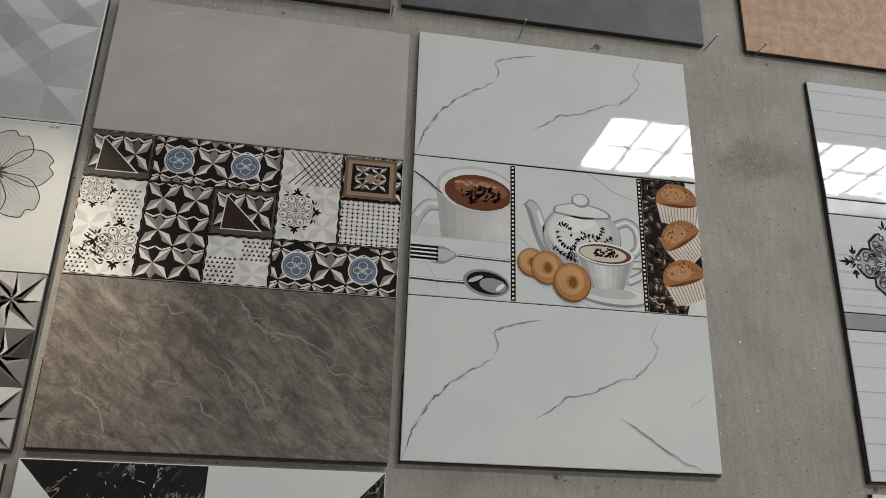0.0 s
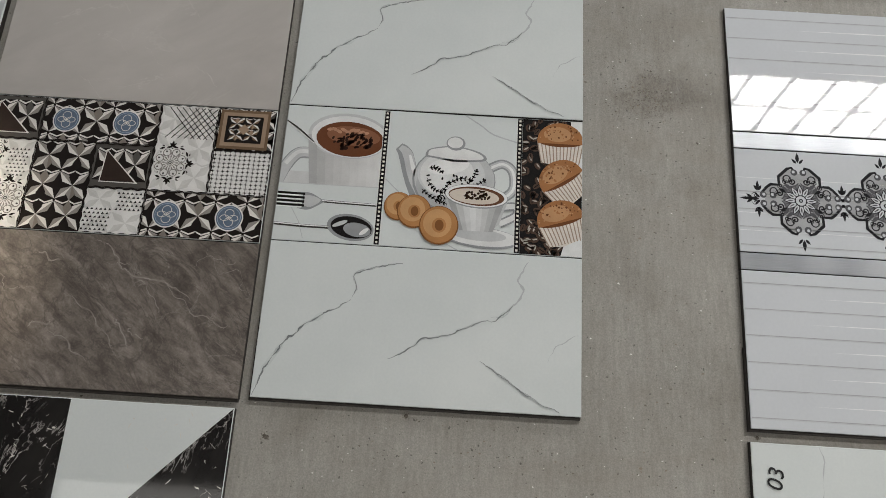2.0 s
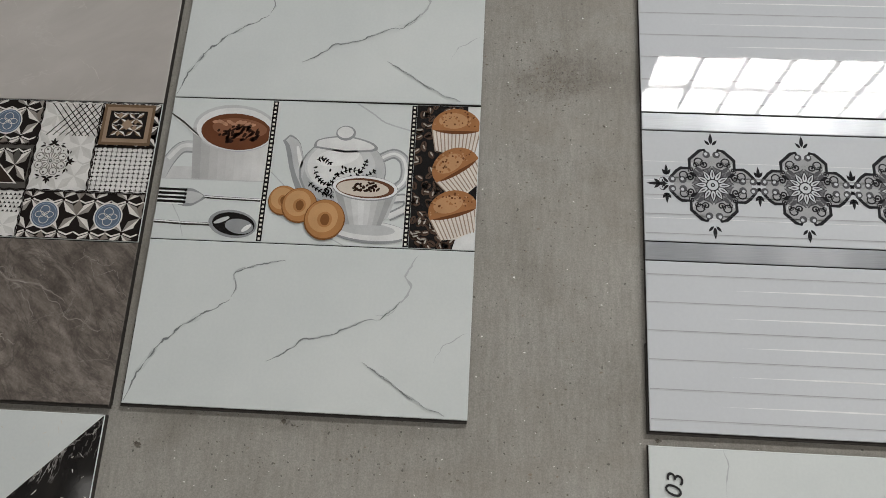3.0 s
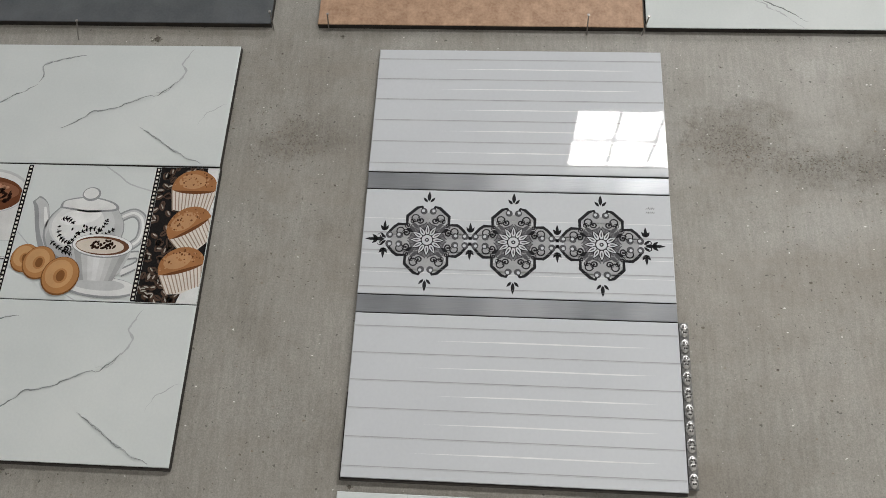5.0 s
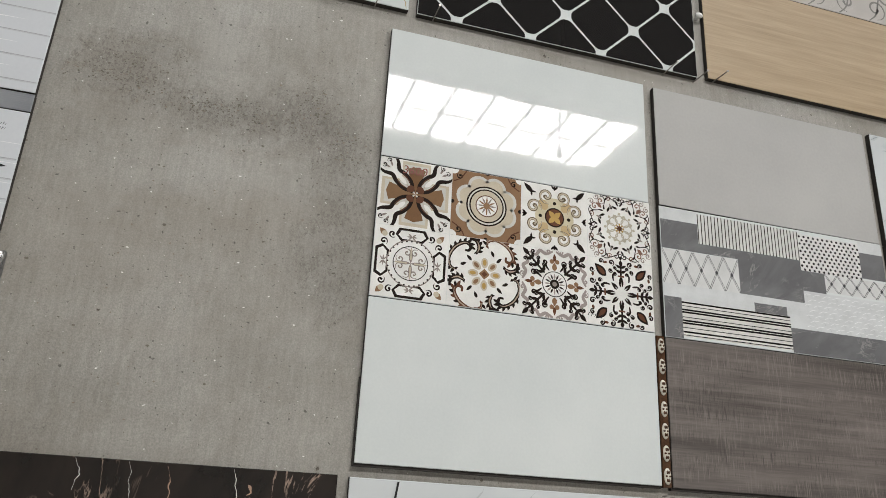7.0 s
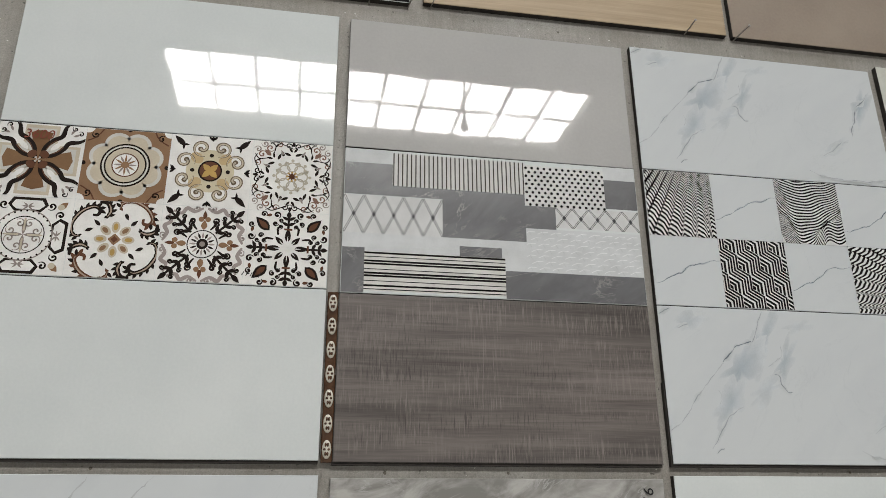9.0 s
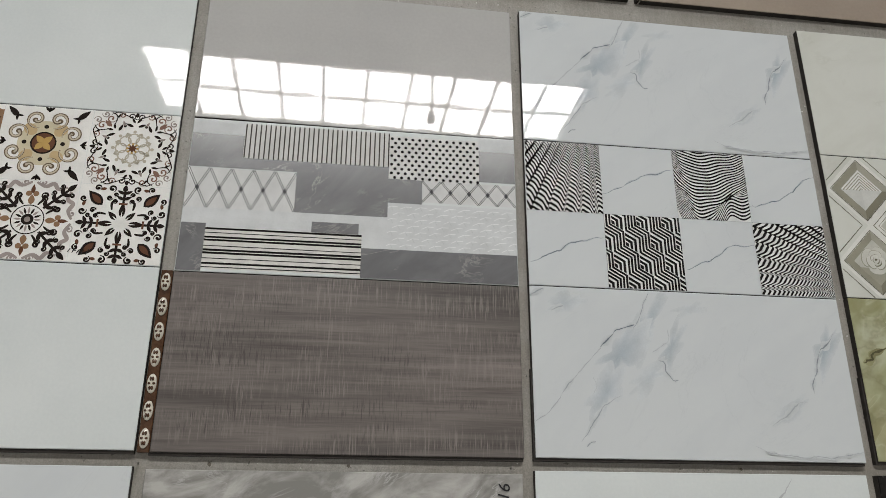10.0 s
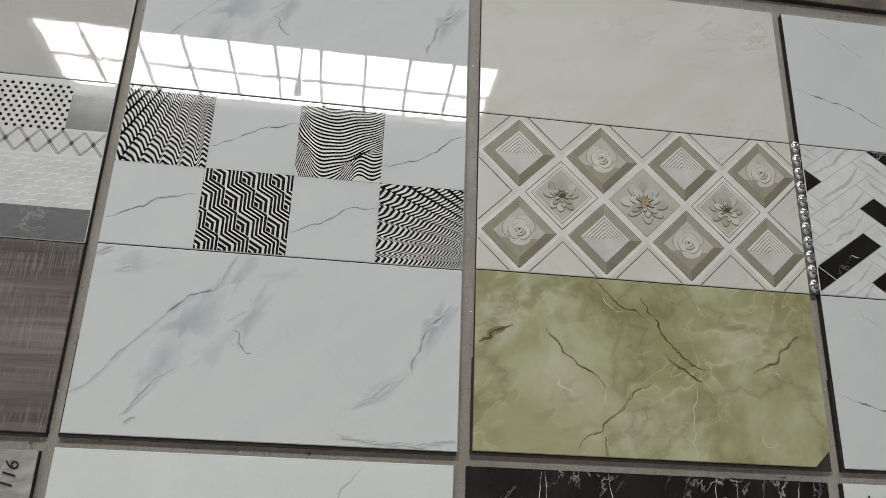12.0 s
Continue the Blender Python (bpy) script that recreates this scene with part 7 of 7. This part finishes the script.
for k in range(44):
    x, y = rng.uniform(0.06, 0.29), rng.uniform(0.44, 0.595)
    if x > 0.6 - y + 0.01:
        vein(s, [(x, y), (x + rng.uniform(-0.012, 0.012), y + rng.uniform(-0.008, 0.012))], rng.uniform(0.0007, 0.0028), IVORY, rng, 0.003, 1)
for k in range(40):
    x = rng.uniform(0.40, 0.59)
    y = rng.uniform(0.3, 0.59)
    if x - 0.2985 > 0.6 - y + 0.0 or x - 0.3 > 0.3 - (y - 0.3) + 0.02:
        vein(s, [(x, y), (x + rng.uniform(-0.012, 0.012), y + rng.uniform(-0.01, 0.014))], rng.uniform(0.0007, 0.0022), IVORY, rng, 0.003, 1)
s.done("white_flecks", L1, "scattered white marble flecks")["kind"] = "stuff"
rng = random.Random(71)
for x, y0, y1, wd, m in ((0.05, 0.52, 0.595, 0.003, "g"), (0.26, 0.5, 0.60, 0.0012, "w"), (0.32, 0.54, 0.598, 0.0018, "g"), (0.425, 0.53, 0.60, 0.0012, "w"), (0.45, 0.56, 0.575, 0.005, "g"), (0.18, 0.55, 0.6, 0.0012, "w"), (0.37, 0.4, 0.5, 0.003, "g")):
    s = Sheet((0.0013, 0.594, 0.0013, 0.6))
    vein(s, [(x, y0), (x + 0.006, (y0 + y1) / 2), (x - 0.002, y1)], wd, ink((0.36, 0.24, 0.17)) if m == "g" else IVORY, rng, 0.006)
    s.done("printed_vein", L4)
for x, sl in ((0.11, 0.02), (0.13, -0.01), (0.24, -0.02), (0.41, 0.002), (0.45, -0.006), (0.55, 0.01)):
    s = Sheet((0.0013, 0.606, 0.0013, 0.6))
    vein(s, [(x - sl, 0.48), (x, 0.54), (x + sl * 0.5, 0.6)], 0.0014, IVORY, rng, 0.004)
    s.done("printed_vein", L8)
for t, pts in ((L5, [(0.215, 0.54), (0.228, 0.575), (0.245, 0.599)]), (L5, [(0.30, 0.55), (0.33, 0.58), (0.35, 0.60)]), (L7, [(0.40, 0.5), (0.43, 0.56), (0.46, 0.60)]), (L3, [(0.12, 0.5), (0.13, 0.56), (0.125, 0.6)])):
    s = Sheet((0.0013, 0.595, 0.0013, 0.597))
    vein(s, pts, 0.003, VEIN_PALE, rng, 0.005)
    s.done("printed_vein", t)
written(L3, "03", 0.05, 0.512, 0.04, 80)
written(L5, "1", 0.072, 0.57, 0.04)
written(L6, "116", 0.575, 0.538, 0.028, 85)
written(L9, "1", 0.03, 0.56, 0.035)


SCROLL_GREY = ink((0.17, 0.165, 0.15), 0.3)
for k in range(7):
    s = Sheet((0.0015, 0.71, 0.0015, 0.304))
    x = 0.06 + k * 0.1
    s.scroll(x, 0.045, 270, 0.035, 0.006, SCROLL_GREY, 1, 1.2, 1 if k % 2 else -1)
    s.scroll(x + 0.04, 0.10, 90, 0.045, 0.007, SCROLL_GREY, 1, 1.2, -1 if k % 2 else 1)
    s.stroke([(x - 0.03, 0.0), (x, 0.03), (x + 0.02, 0.09), (x + 0.06, 0.12)], 0.005, SCROLL_GREY, 1, (0.5, 0.5), 6)
    s.done("printed_scroll", U5B, "grey leaf scroll")
s = Sheet((0.0015, 0.71, 0.0015, 0.304))
for k in range(14):
    s.rect(0.62, 0.71, 0.004 + k * 0.012, 0.0055 + k * 0.012, SCROLL_GREY, 2)
s.done("printed_stripes", U5B, "fine grey lines")


# ---- bead liners ----
def ball(bm, x, y, z, rx, ry, rz, mat=0, u=10, v=6):
    m = Matrix.LocRotScale((x, y, z), None, (rx, ry, rz))
    made = bmesh.ops.create_uvsphere(bm, u_segments=u, v_segments=v, radius=1, matrix=m)
    for vt in made["verts"]:
        for f in vt.link_faces:
            f.material_index, f.smooth = mat, True


def liner(name, x0, x1, z0, z1, n, body, face, label, flat=False):
    t = tagged(new(name), label, "liner strip", "bead liners")
    t.location = (x0, FACE, z0)
    w, h = x1 - x0, z1 - z0
    bm = bmesh.new()
    add_box(bm, 0, w, 0.002, WALL - FACE - 0.0003, 0, h)
    bmesh.ops.bevel(bm, geom=bm.edges[:], offset=0.0012, segments=1, affect="EDGES")
    part("strip", bm, body, t)
    step = h / n
    for k in range(n):
        bm = bmesh.new()
        zc = step * (k + 0.5)
        ball(bm, w / 2, 0.001, zc, w * (0.42 if flat else 0.5), 0.0035 if flat else 0.0065, step * (0.37 if flat else 0.485), 0, 12, 8)
        bead = part("bead", bm, face, t)
        bm = bmesh.new()
        for a in (0, 60, 120, 180, 240, 300):
            c, s_ = math.cos(radians(a)), math.sin(radians(a))
            ball(bm, w / 2 + w * 0.19 * c, (-0.0020 if flat else -0.0042), zc + step * 0.2 * s_, w * 0.09 + w * 0.05 * abs(c), 0.0016, step * 0.05 + step * 0.04 * abs(s_), 0, 6, 4)
        part("petal_relief", bm, body if flat else CHAR, bead)
    return t


SILVER = mottled("silver_lustre", (0.5, 0.5, 0.49), (0.72, 0.71, 0.69), 0.22, 60, 0, 300, 0.5, 0.75)
DARK_SILVER = mottled("dark_silver", (0.14, 0.14, 0.14), (0.25, 0.25, 0.24), 0.3, 60, 0, 300, 0.5, 0.6)
BRONZE = mottled("brown_lustre", (0.045, 0.022, 0.012), (0.10, 0.05, 0.026), 0.22, 60, 0, 300)
CREAM_BEAD = mottled("cream_bead", (0.52, 0.48, 0.40), (0.62, 0.58, 0.50), 0.2, 60, 0, 300)
liner("bead_liner", 1.6235, 1.6415, 1.733, 2.030, 10, DARK_SILVER, SILVER, "silver bead liner strip beside the striped tile")
liner("bead_liner", 2.8685, 2.8875, 1.727, 2.030, 7, BRONZE, CREAM_BEAD, "brown liner strip with oval cream beads", True)
liner("bead_liner", 4.7495, 4.7685, 2.038, 2.350, 11, DARK_SILVER, SILVER, "dark liner strip with round silver beads")


# ---- nails, holes and scraps ----
def nail(x, z, length=0.056, dx=0.0, dz=0.004, r=0.0014, label="thin steel nail driven under a tile", bend=0.0):
    bm = bmesh.new()
    rings = []
    for y, q, b in ((0.0, r, 0), (-length * 0.5, r, bend), (-length, r, bend * 2.2), (-length, r * 2.3, bend * 2.2), (-length - 0.0012, r * 2.3, bend * 2.2)):
        f = -y / length
        rings.append([bm.verts.new((dx * f + b * 0.3 + q * math.cos(k * math.pi / 4), y, dz * f + b + q * math.sin(k * math.pi / 4))) for k in range(8)])
    for a, b in zip(rings, rings[1:]):
        for k in range(8):
            bm.faces.new((a[k], a[(k + 1) % 8], b[(k + 1) % 8], b[k]))
    bm.faces.new(rings[-1])
    bmesh.ops.recalc_face_normals(bm, faces=bm.faces)
    ob = mesh_ob("nail", bm, STEEL)
    ob.location = (x, WALL, z)
    return tagged(ob, label, "nail", "nails under the tiles")


for x, z, dx, ln in ((0.773, 2.684, 0.004, 0.058), (0.897, 2.685, 0.006, 0.05), (1.469, 2.680, -0.004, 0.062), (1.588, 2.680, 0.004, 0.058), (2.118, 2.682, 0.004, 0.064), (2.218, 2.684, 0.004, 0.060),
                     (2.350, 2.684, 0.002, 0.056), (2.925, 2.680, 0.006, 0.058), (3.010, 2.680, 0.008, 0.05), (3.059, 2.687, 0.010, 0.056), (3.655, 2.689, 0.002, 0.054), (3.777, 2.687, 0.01, 0.058), (0.040, 2.668, 0.0, 0.03)):
    nail(x, z, ln, dx)
nail(0.326, 2.651, 0.035, 0.004, 0.012, label="bent nail stuck in the cement wall", bend=0.006)

HOLE = mottled("broken_plaster", (0.05, 0.043, 0.035), (0.16, 0.14, 0.115), 0.9, 90, 0.6, 300)
CRUMB = mottled("plaster_crumb", (0.10, 0.09, 0.075), (0.30, 0.275, 0.24), 0.9, 90, 0.6, 300)


def scar(x, z, size, seed):
    """A nail hole: a ragged dark pit with a rim of crumbs."""
    rng = random.Random(seed)
    bm = bmesh.new()
    ctr = bm.verts.new((0, -0.0006, 0))
    rim = [bm.verts.new((size * rng.uniform(0.35, 0.7) * math.cos(k * 0.5236), -0.0005, size * rng.uniform(0.35, 0.7) * math.sin(k * 0.5236))) for k in range(12)]
    for k in range(12):
        f = bm.faces.new((ctr, rim[k], rim[(k + 1) % 12]))
        f.material_index = 0
    for k in range(9):
        a, q = rng.uniform(0, 6.28), size * rng.uniform(0.5, 0.95)
        e = size * rng.uniform(0.08, 0.22)
        ball(bm, q * math.cos(a), -0.0002, q * math.sin(a), e, e * 0.5, e * 0.8, 1, 6, 4)
    bmesh.ops.recalc_face_normals(bm, faces=bm.faces)
    ob = mesh_ob("nail_hole", bm, [HOLE, CRUMB])
    ob.location = (x, WALL, z)
    return tagged(ob, "ragged old nail hole in the cement wall", "nail hole", "nail holes in the wall")


for k, (x, z, sz) in enumerate(((0.509, 2.655, 0.014), (-0.19, 2.636, 0.006), (0.390, 1.712, 0.008), (0.137, 1.660, 0.010), (0.857, 2.464, 0.004), (0.93, 2.668, 0.006), (1.66, 1.712, 0.005), (2.20, 1.716, 0.006), (1.035, 1.712, 0.007),
                                (1.75, 2.60, 0.004), (0.80, 2.62, 0.004), (-0.21, 1.712, 0.004), (2.50, 1.716, 0.005), (2.98, 1.712, 0.006), (3.20, 1.712, 0.005), (3.35, 2.662, 0.004), (3.88, 1.716, 0.005), (2.62, 2.66, 0.007), (0.95, 2.30, 0.004), (1.80, 1.95, 0.004))):
    scar(x, z, sz, 100 + k)


FLAKE = mottled("flaked_cement", (0.12, 0.108, 0.085), (0.20, 0.18, 0.15), 0.9, 60, 0.5, 300)
FLAKE_BROWN = mottled("brown_cement_stain", (0.20, 0.165, 0.125), (0.26, 0.225, 0.18), 0.8, 60, 0.3, 300)


def flaking(cx, cz, sx, sz, count, seed):
    """A worn patch of the wall: many tiny shallow scabs where the skin has come away."""
    rng = random.Random(seed)
    bm = bmesh.new()
    for k in range(count):
        x, z = cx + rng.gauss(0, sx), cz + rng.gauss(0, sz)
        r = rng.uniform(0.0007, 0.0022) * (1.6 if k % 9 == 0 else 1)
        vs = [bm.verts.new((x - cx + r * rng.uniform(0.5, 1.4) * math.cos(q * 1.0472), -0.0004 - 0.0003 * (k % 3), z - cz + r * rng.uniform(0.3, 1.0) * math.sin(q * 1.0472))) for q in range(6)]
        bm.faces.new(vs[::-1]).material_index = 1 if k % 4 == 0 else 0
    bmesh.ops.recalc_face_normals(bm, faces=bm.faces)
    ob = mesh_ob("flaked_patch", bm, [FLAKE, FLAKE_BROWN])
    ob.location = (cx, WALL, cz)
    return tagged(ob, "worn patch of flaked cement on the wall", "wall damage", "", "stuff")


SCABS = ((1.775, 2.425, 0.035, 0.03, 170), (1.73, 2.40, 0.05, 0.012, 90), (1.91, 2.375, 0.05, 0.014, 150), (2.03, 2.37, 0.05, 0.016, 130), (2.12, 2.415, 0.025, 0.045, 150), (2.19, 2.33, 0.03, 0.03, 110),
         (2.21, 2.09, 0.015, 0.03, 50), (0.85, 2.395, 0.04, 0.022, 120), (0.82, 2.42, 0.05, 0.05, 90), (1.95, 2.20, 0.16, 0.16, 140), (0.86, 2.10, 0.07, 0.22, 160), (1.85, 1.95, 0.16, 0.14, 110), (0.55, 1.66, 0.25, 0.03, 110))
for k, row in enumerate(SCABS):
    flaking(*row, 300 + k)
CLIP = mottled("clear_plastic", (0.55, 0.55, 0.53), (0.65, 0.65, 0.63), 0.2, 40)
bm = bmesh.new()
ball(bm, 0, -0.004, 0, 0.011, 0.006, 0.008, 0, 10, 6)
add_box(bm, -0.004, 0.004, -0.004, WALL - FACE, -0.004, 0.004)
clip = tagged(mesh_ob("plastic_clip", bm, CLIP), "small pale plastic clip between two tiles", "clip")
clip.location = (3.029, FACE, 2.868)
for x, z in ((1.612, 1.7105), (2.872, 1.7115), (0.40, 1.7125), (3.47, 1.7125), (3.12, 1.712), (4.66, 1.7135)):
    nail(x, z, 0.016, 0, 0.0, 0.0011, "short nail stub between the tile rows")

# ---- roof fittings: a pendant that shows in the glazes, an added spotlight ----
def pendant(x, y, z, label):
    t = tagged(new("pendant_lamp"), label, "pendant lamp", "pendant lamps")
    t.location = (x, y, z)
    bm = bmesh.new()
    add_box(bm, -0.006, 0.006, -0.006, 0.006, 0.08, CEIL - z)
    part("rod", bm, BAR_PAINT, t)
    bm = bmesh.new()
    bmesh.ops.create_cone(bm, cap_ends=True, segments=20, radius1=0.022, radius2=0.012, depth=0.06, matrix=Matrix.Translation((0, 0, 0.05)))
    part("shade", bm, BAR_PAINT, t, "grey metal shade")
    return t


pendant(3.60, -0.58, 3.52, "small grey pendant lamp on a thin rod")


# Unseen fixture made up to house the glow lamp.
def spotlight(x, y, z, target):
    t = tagged(new("spotlight"), "small warm spotlight added out of view for the glow on the wall", "spotlight")
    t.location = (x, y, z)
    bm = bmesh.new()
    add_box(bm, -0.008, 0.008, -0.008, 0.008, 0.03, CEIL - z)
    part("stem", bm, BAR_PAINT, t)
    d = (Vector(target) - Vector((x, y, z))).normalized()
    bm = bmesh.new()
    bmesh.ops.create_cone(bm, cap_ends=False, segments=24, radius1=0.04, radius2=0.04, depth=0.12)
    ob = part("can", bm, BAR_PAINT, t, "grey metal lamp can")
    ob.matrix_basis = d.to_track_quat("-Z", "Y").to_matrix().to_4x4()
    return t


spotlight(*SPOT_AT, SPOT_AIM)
pen_strokes(P1[1], 0.030, 0.030, 0.020, 2, "pen_mark", "dark pen scribble", 74)
